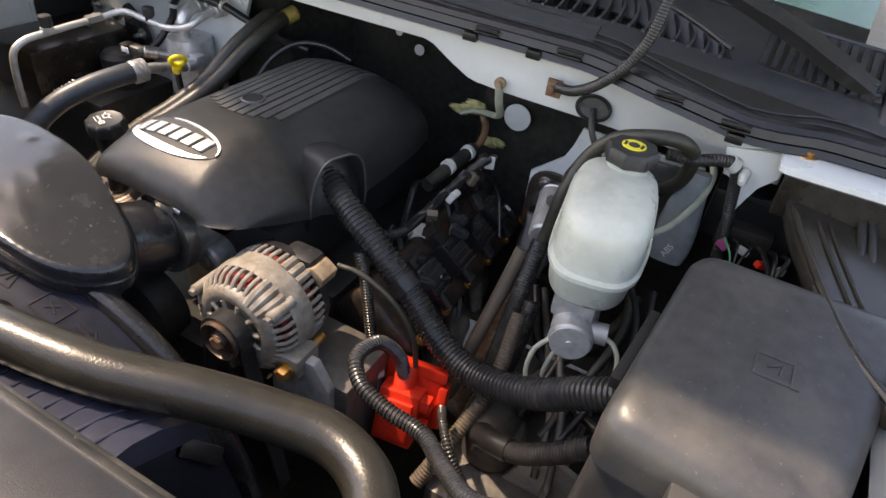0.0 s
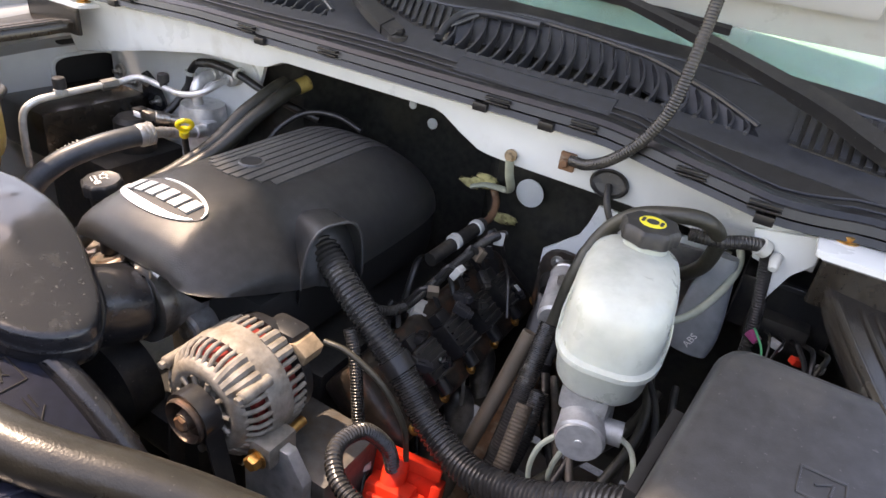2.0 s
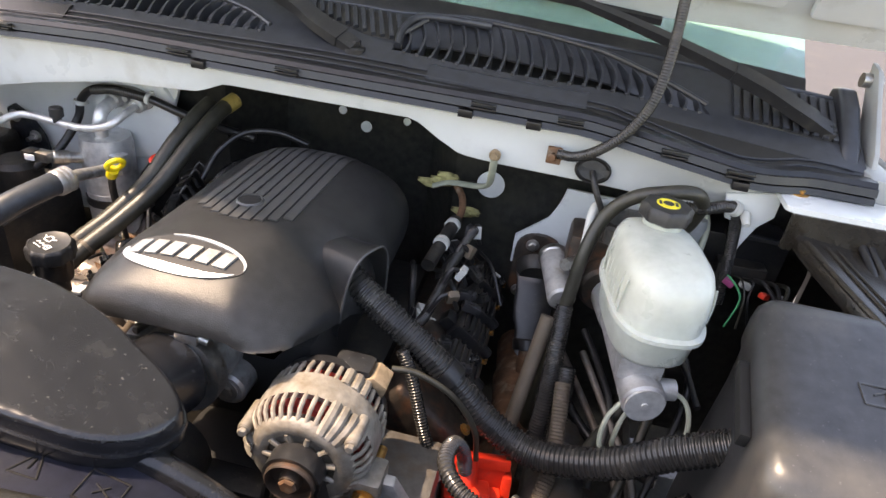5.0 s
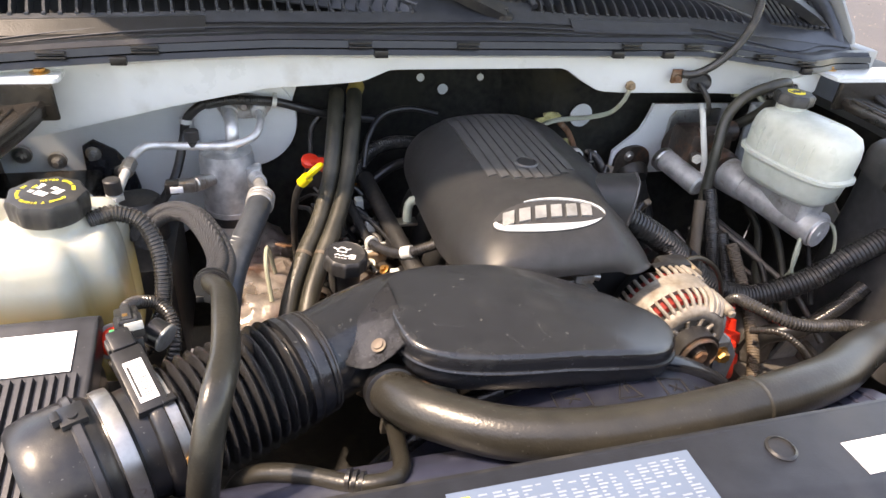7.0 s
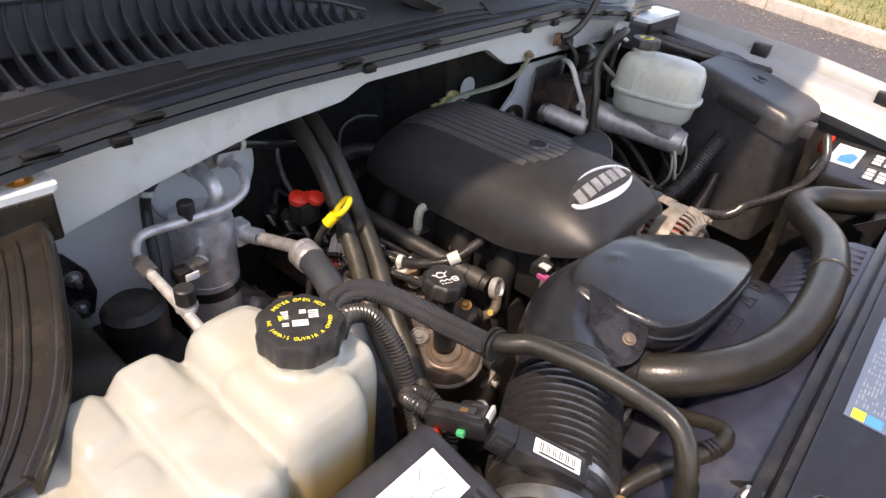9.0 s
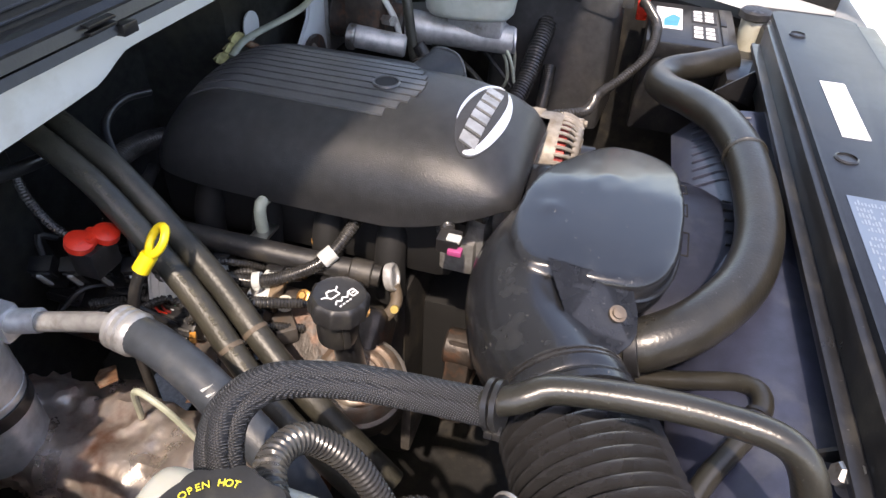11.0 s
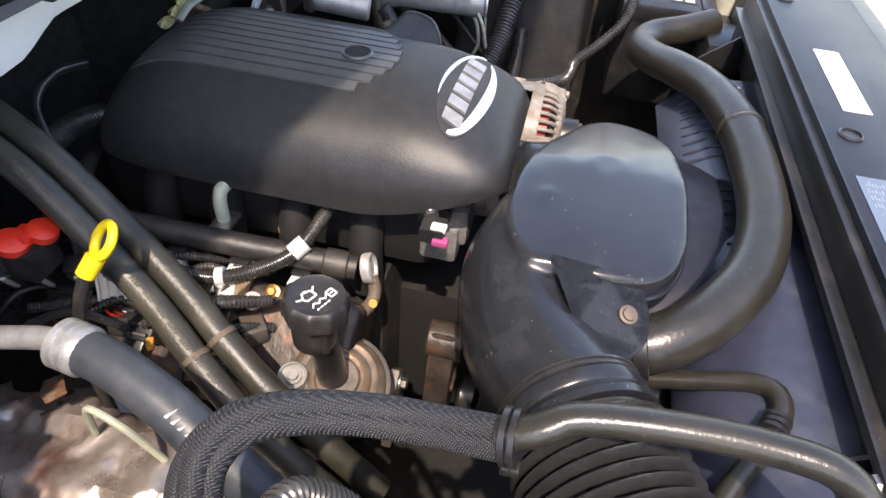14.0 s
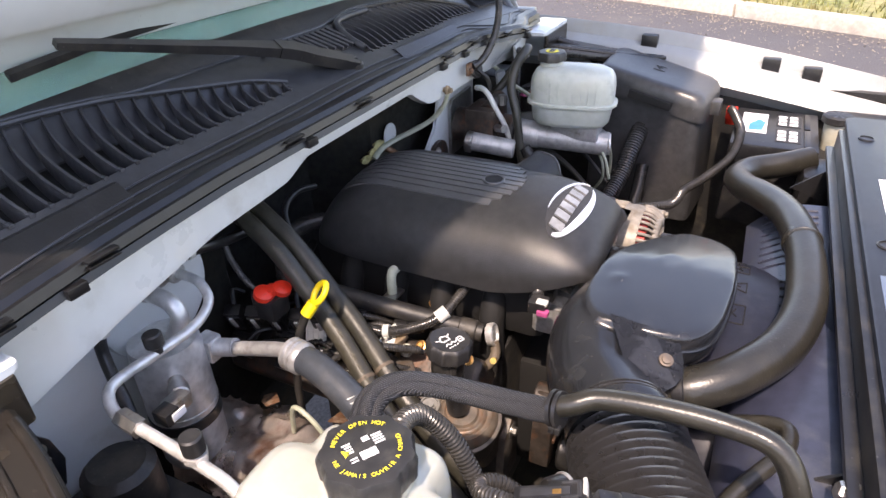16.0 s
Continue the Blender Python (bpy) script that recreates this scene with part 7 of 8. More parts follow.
def strokes(lines, r=0.0007):
    """Thin raised strokes in a plane."""
    return merge(*[moved(box(0, (Vector(q) - Vector(p)).length, -r, r, 0, 0.0004), Matrix.Translation((p[0], p[1], 0)) @ Matrix.Rotation(math.atan2(q[1] - p[1], q[0] - p[0]), 4, 'Z')) for p, q in lines])


CAN = [(-0.0175, 0.006), (-0.012, 0.0035), (-0.009, 0.0085), (-0.001, 0.0065), (-0.0005, -0.0005), (-0.0105, -0.0005), (-0.0125, 0.003)]
part("cap_print", moved(strokes(list(zip(CAN, CAN[1:])) + [((-0.007, 0.009), (-0.004, 0.0085)), ((0.0, 0.005), (0.004, 0.008))]
     + [((-0.013 + 0.0036 * i, -0.0055 if i % 2 else -0.0085), (-0.0094 + 0.0036 * i, -0.0085 if i % 2 else -0.0055)) for i in range(5)]
     + [((-0.012 + 0.004 * i, -0.0125), (-0.0095 + 0.004 * i, -0.0125)) for i in range(4)]
     + [((0.006, -0.011), (0.0125, -0.011)), ((0.0125, -0.011), (0.0125, -0.004)), ((0.0125, -0.004), (0.006, -0.004)), ((0.006, -0.004), (0.006, -0.011)), ((0.008, -0.0075), (0.011, -0.0075))]), om), M_WPRINT, ocap, smooth=False)
pump = thing("power_steering_pump", (-0.345, -0.30, 0.72), "grimy tan power steering pump housing", "pump")
PA, PN = Vector((-0.312, -0.289, 0.748)), Vector((-0.30, -0.14, 1)).normalized()
part("housing", merge(lathe([(0.040, -0.09), (0.054, -0.075), (0.058, -0.02), (0.060, -0.006), (0.056, 0.0)], PA, PN, 34), rod((-0.285, -0.33, 0.675), (-0.27, -0.23, 0.675), 0.04, seg=24)), M_PUMP, pump)
part("outer_rim", lathe([(0.0585, -0.010), (0.0625, -0.009), (0.0625, -0.004), (0.0585, -0.002)], PA, PN, 40), M_IRON, pump, "dark pressed rim")
part("top_disc", lathe([(0.057, 0.0), (0.055, 0.006), (0.047, 0.011), (0.044, 0.0095), (0.040, 0.0095), (0.0375, 0.012), (0.034, 0.013), (0.031, 0.0105), (0.027, 0.0105), (0.024, 0.014), (0.010, 0.014)], PA, PN, 44), M_RESERVE, pump, "rust-blotched tan reservoir top")
part("side_bolt", merge(lathe([(0.0, 0.006), (0.006, 0.006), (0.0065, 0.002), (0.010, 0.002), (0.0105, 0.0), (0.0135, 0.0), (0.014, 0.003), (0.016, 0.003), (0.0165, 0.0), (0.018, -0.002)], (-0.330, -0.243, 0.765), PN, 26)), M_SLEEVE, pump, "washered bolt")

tens = thing("belt_tensioner", (-0.2, -0.4, 0.6), "grimy tan belt tensioner casting with pulley", "tensioner")
part("arm", merge(prism([(-0.235, 0.60), (-0.17, 0.58), (-0.15, 0.66), (-0.165, 0.73), (-0.205, 0.74), (-0.225, 0.68)], -0.41, -0.375, 0.006, "xz"), rod((-0.19, -0.42, 0.715), (-0.19, -0.37, 0.715), 0.026, seg=20, bevel=0.003)), M_BOOST, tens)
part("pulley", lathe([(0.01, -0.004), (0.03, 0.0), (0.034, 0.004), (0.034, 0.022), (0.03, 0.026), (0.01, 0.026)], (-0.20, -0.447, 0.62), (0, 1, 0), 28), M_BLACK, tens)
part("bolt", bolt((-0.19, -0.42, 0.715), (0, -1, 0), 0.009, 0.007), M_STEEL, tens)
part("rib", box(-0.218, -0.165, -0.414, -0.408, 0.645, 0.652, 0.001), M_BOOST, tens)
stud2 = thing("pump_bracket", (-0.25, -0.33, 0.64), "dark cast bracket with bolt beside the pump", "bracket")
part("plate", prism([(-0.275, 0.56), (-0.205, 0.56), (-0.21, 0.66), (-0.235, 0.69), (-0.265, 0.67)], -0.345, -0.33, 0.004, "xz"), M_IRON, stud2)
part("bolt", bolt((-0.236, -0.345, 0.665), (0, -1, 0), 0.008, 0.008), M_STEEL, stud2)

rail = thing("fuel_rail", (-0.21, -0.15, 0.82), "black fuel rail with steel end ring", "fuel rail")
part("rail", rod((-0.24, 0.06, 0.858), (-0.195, -0.275, 0.82), 0.0155, seg=20), M_DARK, rail)
part("rail_collar", rod((-0.2005, -0.235, 0.8245), (-0.1965, -0.265, 0.8212), 0.0185, seg=20, bevel=0.002), M_DARK, rail)
ring_end = part("end_ring", lathe([(0.007, -0.004), (0.0185, -0.004), (0.0195, 0.0), (0.0195, 0.006), (0.0175, 0.008), (0.0150, 0.007), (0.0135, 0.004), (0.009, 0.004), (0.007, 0.006)], (-0.187, -0.286, 0.815), (0.12, -0.9, 0.25), 30), M_ALUBRIGHT, rail, "bright steel end ring")
part("ring_core", lathe([(0.0068, 0.0), (0.0068, 0.005), (0.001, 0.006)], (-0.187, -0.286, 0.815), (0.12, -0.9, 0.25), 20), M_IRON, ring_end)
part("return_elbow", tube([(-0.189, -0.292, 0.803), (-0.195, -0.298, 0.79), (-0.208, -0.298, 0.779), (-0.232, -0.290, 0.778), (-0.255, -0.282, 0.782)], 0.0085, 14), M_BROWN, rail, "tan bent return pipe")
part("pipe_tip", rod((-0.213, -0.302, 0.785), (-0.219, -0.303, 0.789), 0.0055, seg=12), M_BRASS, rail)
for k in range(4):
    p = Vector((-0.24, 0.06, 0.858)).lerp(Vector((-0.195, -0.275, 0.82)), 0.15 + 0.22 * k)
    part("injector", merge(rod(p, p + Vector((0.02, 0, -0.05)), 0.010, seg=12), box(p.x - 0.02, p.x, p.y - 0.012, p.y + 0.012, p.z - 0.03, p.z - 0.01, 0.003)), M_BLACK, rail)
    part("injector_plug", box(p.x - 0.035, p.x - 0.018, p.y - 0.011, p.y + 0.011, p.z - 0.036, p.z - 0.014, 0.003), M_GREYPL, rail)
pcv = thing("breather_elbow", (-0.2, -0.1, 0.86), "pale breather elbow with small bracket under the cover", "pipe")
part("elbow", tube([(-0.187, -0.10, 0.845), (-0.187, -0.10, 0.875), (-0.18, -0.10, 0.888), (-0.165, -0.105, 0.892)], 0.0085, 12), M_CLEARTUBE, pcv)
part("foot", box(-0.215, -0.17, -0.115, -0.09, 0.843, 0.848, 0.001), M_STEEL, pcv)
solo("orange_bolt", bolt((-0.154, -0.167, 0.822), (-0.2, 0, 1), 0.008, 0.009, 1.5), M_GOLD, "rusty orange bolt on the intake", "bolt")
sensor = thing("throttle_sensor_plug", (-0.19, -0.365, 0.90), "black ribbed lead with white and pink sensor plug", "connector")
part("lead", corrugated([(-0.15, -0.345, 0.885), (-0.165, -0.355, 0.905), (-0.182, -0.362, 0.908)], 0.009, 0.0045, 0.0012), M_LOOM, sensor)
part("body", box(-0.205, -0.178, -0.38, -0.352, 0.892, 0.912, 0.003), M_BLACK, sensor)
part("white_lock", box(-0.203, -0.190, -0.382, -0.364, 0.908, 0.914, 0.002), M_GREYPL, sensor, "white lock")
part("pink_insert", box(-0.210, -0.198, -0.386, -0.368, 0.894, 0.902, 0.002), M_PINK, sensor, "pink insert")
loomp = thing("injector_loom", (-0.25, -0.15, 0.84), "black ribbed injector wiring loom with white clip", "conduit")
part("conduit", corrugated([(-0.29, -0.02, 0.86), (-0.275, -0.07, 0.835), (-0.262, -0.12, 0.822), (-0.245, -0.165, 0.83), (-0.215, -0.205, 0.845), (-0.17, -0.225, 0.87), (-0.14, -0.23, 0.885)], 0.0095, 0.0044, 0.0012, 14), M_LOOM, loomp)
part("clip", merge(cable_tie((-0.258, -0.128, 0.822), (0.3, -0.9, 0.1), 0.0105, 0.01), box(-0.275, -0.25, -0.15, -0.12, 0.805, 0.813, 0.002)), M_GREYPL, loomp, "white clip")
part("tape", lathe([(0.0098, -0.01), (0.0115, -0.01), (0.0115, 0.01), (0.0098, 0.01)], (-0.21, -0.208, 0.848), (0.6, -0.5, 0.4), 16), M_GREYPL, loomp)
dip = thing("oil_dipstick", (-0.36, -0.07, 0.8), "yellow plastic loop dipstick handle on a black tube", "dipstick")
ringp = [Vector((-0.352, -0.08, 0.947)) + Vector((0.55, -0.35, 0.75)).normalized() * 0.0165 * math.cos(a) + Vector((0.6, 0.8, 0)).normalized() * 0.0135 * math.sin(a) for a in span(0, 2 * math.pi, 26)]
part("loop", sweep(ringp, 0.0048, 10), M_YELLOW, dip, "yellow pull loop")
part("stem", rod((-0.362, -0.074, 0.933), (-0.374, -0.066, 0.917), 0.0095, seg=14), M_YELLOW, dip)
part("tube", tube([(-0.374, -0.066, 0.917), (-0.385, -0.055, 0.88), (-0.39, -0.04, 0.80), (-0.385, -0.03, 0.68)], 0.0065, 10), M_DARK, dip)
lever = thing("red_connector_cap", (-0.338, 0.034, 0.9), "red plastic connector cap on a ribbed lead", "connector")
part("cap", merge(lathe([(0.010, 0), (0.0165, 0.002), (0.0165, 0.011), (0.012, 0.014)], (-0.35, 0.038, 0.905), (0.0, -0.4, 1), 20), lathe([(0.010, 0), (0.015, 0.002), (0.015, 0.011), (0.01, 0.014)], (-0.325, 0.022, 0.904), (0.0, -0.4, 1), 20), box(-0.35, -0.325, 0.02, 0.042, 0.905, 0.917, 0.003)), M_RED, lever)
part("lead", corrugated([(-0.34, 0.04, 0.90), (-0.345, 0.07, 0.92), (-0.34, 0.10, 0.95), (-0.32, 0.13, 0.965)], 0.006, 0.004, 0.001, 10), M_LOOM, lever)
part("body", box(-0.36, -0.318, 0.015, 0.05, 0.865, 0.903, 0.004), M_BLACK, lever)

for i in range(5):
    x, y = -0.335 + 0.012 * i, 0.125 - 0.036 * i
    pc = thing("coil_plug", (x, y, 0.80), "black upright coil plug with pale latch", "connector", "passenger coil plugs")
    cm = Matrix.Translation((x, y, 0.83)) @ Matrix.Rotation(0.35, 4, 'Z') @ Matrix.Rotation(-0.5, 4, 'Y')
    part("body", moved(merge(box(-0.014, 0.014, -0.012, 0.012, -0.03, 0.02, 0.003), box(-0.010, 0.010, -0.014, 0.014, 0.0, 0.026, 0.002)), cm), M_BLACK, pc)
    part("latch", moved(box(-0.017, -0.0135, -0.003, 0.003, -0.01, 0.022, 0.0008), cm), M_GREYPL, pc, "pale latch")
    part("wire", tube([(x, y, 0.855), (x + 0.012, y + 0.01, 0.875), (x + 0.03, y + 0.004, 0.86)], 0.004, 8), M_BLACK, pc)
gc = thing("grey_wire_connector", (-0.295, -0.015, 0.80), "pale grey ribbed connector with green, white and red wires", "connector")
gm = Matrix.Translation((-0.297, -0.012, 0.815)) @ Matrix.Rotation(0.55, 4, 'Z') @ Matrix.Rotation(-0.7, 4, 'Y')
part("block", moved(box(-0.022, 0.022, -0.017, 0.017, -0.009, 0.009, 0.002), gm), M_GREYPL, gc)
for k in range(4):
    part("rib", moved(box(-0.022, 0.015, -0.0145 + k * 0.009, -0.0115 + k * 0.009, 0.009, 0.012, 0.0006), gm), M_GREYPL, gc)
for k, mm in enumerate((M_GREEN, M_LABEL, M_COPPER, M_RED)):
    part("wire", tube([gm @ Vector((-0.02, -0.012 + 0.008 * k, 0)), gm @ Vector((-0.032, -0.013 + 0.008 * k, 0.002)), gm @ Vector((-0.04, -0.03 + 0.009 * k, -0.002)), gm @ Vector((-0.036, -0.055 + 0.009 * k, -0.015))], 0.0018, 6), mm, gc)
tb = thing("rail_bracket", (-0.26, -0.14, 0.79), "tan stamped steel bracket bolted beside the fuel rail", "bracket")
part("plate", moved(prism([(-0.045, -0.02), (0.02, -0.028), (0.045, -0.005), (0.03, 0.03), (-0.02, 0.022), (-0.05, 0.03)], -0.002, 0.002, 0.001), Matrix.Translation((-0.262, -0.12, 0.802)) @ Matrix.Rotation(-1.2, 4, 'Z') @ Matrix.Rotation(-0.35, 4, 'Y')), M_TAN, tb)
part("flange", box(-0.275, -0.235, -0.155, -0.15, 0.775, 0.815, 0.001), M_TAN, tb)
part("bolt", bolt((-0.268, -0.17, 0.803), (-0.5, -0.4, 0.8), 0.008, 0.008, 1.4), M_PALE, tb, "pale capped bolt")
part("knuckle", moved(box(-0.02, 0.02, -0.014, 0.014, -0.01, 0.014, 0.004), Matrix.Translation((-0.285, -0.175, 0.775)) @ Matrix.Rotation(0.7, 4, 'Z')), M_IRON, tb)
solo("amber_clip", moved(box(-0.006, 0.006, -0.004, 0.004, -0.004, 0.005, 0.001), Matrix.Translation((-0.352, -0.088, 0.795)) @ Matrix.Rotation(0.5, 4, 'Z')), M_ORANGE, "small amber plastic clip below the heater hoses", "clip")

shield = thing("exhaust_heat_shield", (-0.47, -0.05, 0.62), "crumpled coppery exhaust heat shield", "heat shield")
bm = bmesh.new()
g = []
for i in range(65):
    row = []
    for j in range(33):
        u, v = i / 64, j / 32
        a = radians(-30 + 195 * v)
        r = 0.078 + 0.022 * noise.noise(Vector((u * 6, v * 4, 1))) - 0.016 * abs(noise.noise(Vector((u * 13, v * 8, 5)))) - 0.006 * abs(noise.noise(Vector((u * 30, v * 17, 9))))
        row.append(bm.verts.new((-0.45 - r * math.cos(a) * 1.1, 0.13 - 0.42 * u, 0.645 + r * math.sin(a))))
    g.append(row)
for a, b in zip(g, g[1:]):
    for j in range(32):
        bm.faces.new((a[j], a[j + 1], b[j + 1], b[j]))
bmesh.ops.solidify(bm, geom=bm.faces[:], thickness=0.0015)
part("sheet", bm, M_SHIELD, shield)
part("rusty_flange", moved(prism([(-0.03, -0.012), (0.03, -0.014), (0.036, 0.006), (0.0, 0.014), (-0.034, 0.01)], -0.002, 0.002, 0.0008), Matrix.Translation((-0.40, 0.02, 0.735)) @ Matrix.Rotation(0.9, 4, 'Z') @ Matrix.Rotation(0.5, 4, 'Y')), M_RUST, shield, "rusty flange edge")
part("rusty_flange", moved(prism([(-0.04, -0.012), (0.03, -0.018), (0.04, 0.006), (0.0, 0.016)], -0.002, 0.002, 0.0008), Matrix.Translation((-0.375, -0.11, 0.725)) @ Matrix.Rotation(-0.5, 4, 'Z') @ Matrix.Rotation(0.6, 4, 'Y')), M_RUST, shield, "rusty flange edge")
part("edge_wire", tube([(-0.43, -0.05, 0.72), (-0.44, -0.07, 0.79), (-0.445, -0.11, 0.78), (-0.44, -0.14, 0.72)], 0.004, 8), M_CLEARTUBE, shield)

wirea = thing("firewall_harness", (-0.5, 0.1, 1.0), "black taped wiring harness with white clips along the firewall", "wiring harness")
part("harness", tube([(-0.64, -0.01, 0.83), (-0.60, 0.06, 0.87), (-0.578, 0.11, 0.93), (-0.568, 0.115, 0.968), (-0.535, 0.112, 0.998), (-0.48, 0.108, 1.008), (-0.408, 0.109, 1.003), (-0.35, 0.115, 0.985), (-0.29, 0.13, 0.965), (-0.2, 0.14, 0.95)], 0.0085, 12), M_BLACK, wirea)
part("ribbed_cover", corrugated([(-0.53, 0.111, 0.999), (-0.48, 0.108, 1.008), (-0.41, 0.109, 1.003)], 0.0098, 0.0042, 0.001, 14), M_LOOM, wirea)
for p, a in (((-0.407, 0.109, 1.003), (1, 0, -0.2)), ((-0.57, 0.114, 0.966), (0.2, 0.1, 1))):
    part("clip", cable_tie(p, a, 0.0102, 0.008), M_GREYPL, wirea, "white clip")
whisker = thing("rear_engine_harness", (-0.1, 0.15, 0.88), "black ribbed harness behind the engine cover", "wiring harness")
part("conduit", corrugated([(-0.265, 0.07, 0.85), (-0.225, 0.10, 0.895), (-0.17, 0.125, 0.905), (-0.10, 0.13, 0.895), (-0.03, 0.125, 0.87)], 0.0155, 0.0054, 0.0018, 16), M_LOOM, whisker)
part("taped_end", tube([(-0.23, 0.07, 0.84), (-0.18, 0.09, 0.865), (-0.13, 0.11, 0.868)], 0.010, 12, uneven=0.15), M_BLACK, whisker)
part("thin_wire", tube([(-0.25, 0.02, 0.90), (-0.235, 0.06, 0.945), (-0.2, 0.10, 0.975), (-0.14, 0.12, 0.98), (-0.08, 0.125, 0.965)], 0.0055, 10), M_BLACK, whisker)

pbr = thing("black_firewall_bracket", (-0.71, 0.12, 0.80), "black stamped bracket with three nuts on the white firewall panel", "bracket")
part("plate", prism([(-0.76, 0.80), (-0.755, 0.92), (-0.735, 0.932), (-0.70, 0.91), (-0.675, 0.87), (-0.668, 0.83), (-0.68, 0.792), (-0.735, 0.788)], 0.118, 0.126, 0.003, "xz"), M_DUCT, pbr)
for x, z in ((-0.738, 0.905), (-0.697, 0.866), (-0.698, 0.812)):
    part("nut", merge(bolt((x, 0.118, z), (0, -1, 0), 0.0085, 0.008, 1.6), rod((x, 0.12, z), (x, 0.095, z), 0.005, seg=8)), M_STEEL, pbr)
hcase = thing("heater_case", (-0.70, 0.0, 0.55), "dark dusty housing below the refrigerant line", "housing")
part("case", box(-0.84, -0.6, -0.10, 0.115, 0.55, 0.78, 0.02), M_DARK, hcase)
part("upper_case", box(-0.905, -0.727, -0.15, 0.112, 0.77, 0.88, 0.014), M_SKIRT, hcase, "glossy brown-black upper housing")
part("blower_neck", rod((-0.66, 0.02, 0.70), (-0.66, 0.02, 0.86), 0.045, seg=20, bevel=0.01), M_DARK, hcase)

# air sensor with a red ring beside the air box
ats = thing("red_ring_sensor", (-0.6, -0.5, 0.95), "round sensor with red ring and green plug beside the air box", "sensor")
sd = Vector((0.62, -0.62, 0.3)).normalized()
sc = Vector((-0.607, -0.495, 0.957))
part("body", lathe([(0.010, -0.012), (0.0185, -0.003), (0.0195, 0.0), (0.0195, 0.003), (0.0175, 0.004), (0.013, 0.003)], sc, sd, 28), M_CRIMP, ats, "dull steel flange")
part("red_ring", lathe([(0.006, 0.003), (0.016, 0.003), (0.016, 0.008), (0.0135, 0.011), (0.006, 0.012)], sc, sd, 26), M_RED, ats, "red ring")
pm = Matrix.Translation((-0.583, -0.508, 0.988)) @ Vector((0.026, -0.098, 0.031)).to_track_quat('X', 'Z').to_matrix().to_4x4()
plug = part("socket", moved(merge(box(-0.034, 0.012, -0.012, 0.012, -0.010, 0.009, 0.004), box(-0.002, 0.034, -0.0135, 0.0135, -0.012, 0.011, 0.003), box(0.030, 0.040, -0.010, 0.010, -0.024, -0.004, 0.002)), pm), M_BLACK, ats)
part("latch", moved(merge(box(-0.026, 0.02, -0.0045, 0.0045, 0.009, 0.0135, 0.001), box(0.012, 0.030, -0.009, -0.006, 0.010, 0.0145, 0.001), box(0.012, 0.030, 0.006, 0.009, 0.010, 0.0145, 0.001), box(0.026, 0.030, -0.009, 0.009, 0.010, 0.0145, 0.001)), pm), M_FUSE, plug)
part("pale_edge", moved(box(0.031, 0.0345, -0.004, 0.013, 0.004, 0.0125, 0.0008), pm), M_GREYPL, plug, "pale lock edge")
part("contact", moved(box(0.004, 0.012, -0.004, 0.001, 0.011, 0.0142, 0.0005), pm), M_GOLD, plug)
part("green_tab", moved(box(0.004, 0.012, -0.019, -0.0135, -0.006, 0.0, 0.001), pm), M_GREEN, ats, "green tab")
part("lead", corrugated([pm @ Vector((-0.034, 0, 0)), pm @ Vector((-0.05, 0.004, 0.002)), Vector((-0.585, -0.44, 0.965)), Vector((-0.568, -0.432, 0.955)), Vector((-0.552, -0.45, 0.945)), Vector((-0.55, -0.48, 0.92)), Vector((-0.57, -0.49, 0.88))], 0.0085, 0.0044, 0.0012, 12), M_LOOM, ats)
part("sleeve_end", rod((-0.566, -0.500, 0.972), (-0.548, -0.512, 0.966), 0.015, seg=20, bevel=0.002), M_BLACK, ats)
part("sleeve_ring", lathe([(0.015, -0.001), (0.0162, 0.0), (0.0162, 0.002), (0.015, 0.003)], (-0.550, -0.511, 0.967), (0.018, -0.012, -0.006), 22), M_CRIMP, ats)

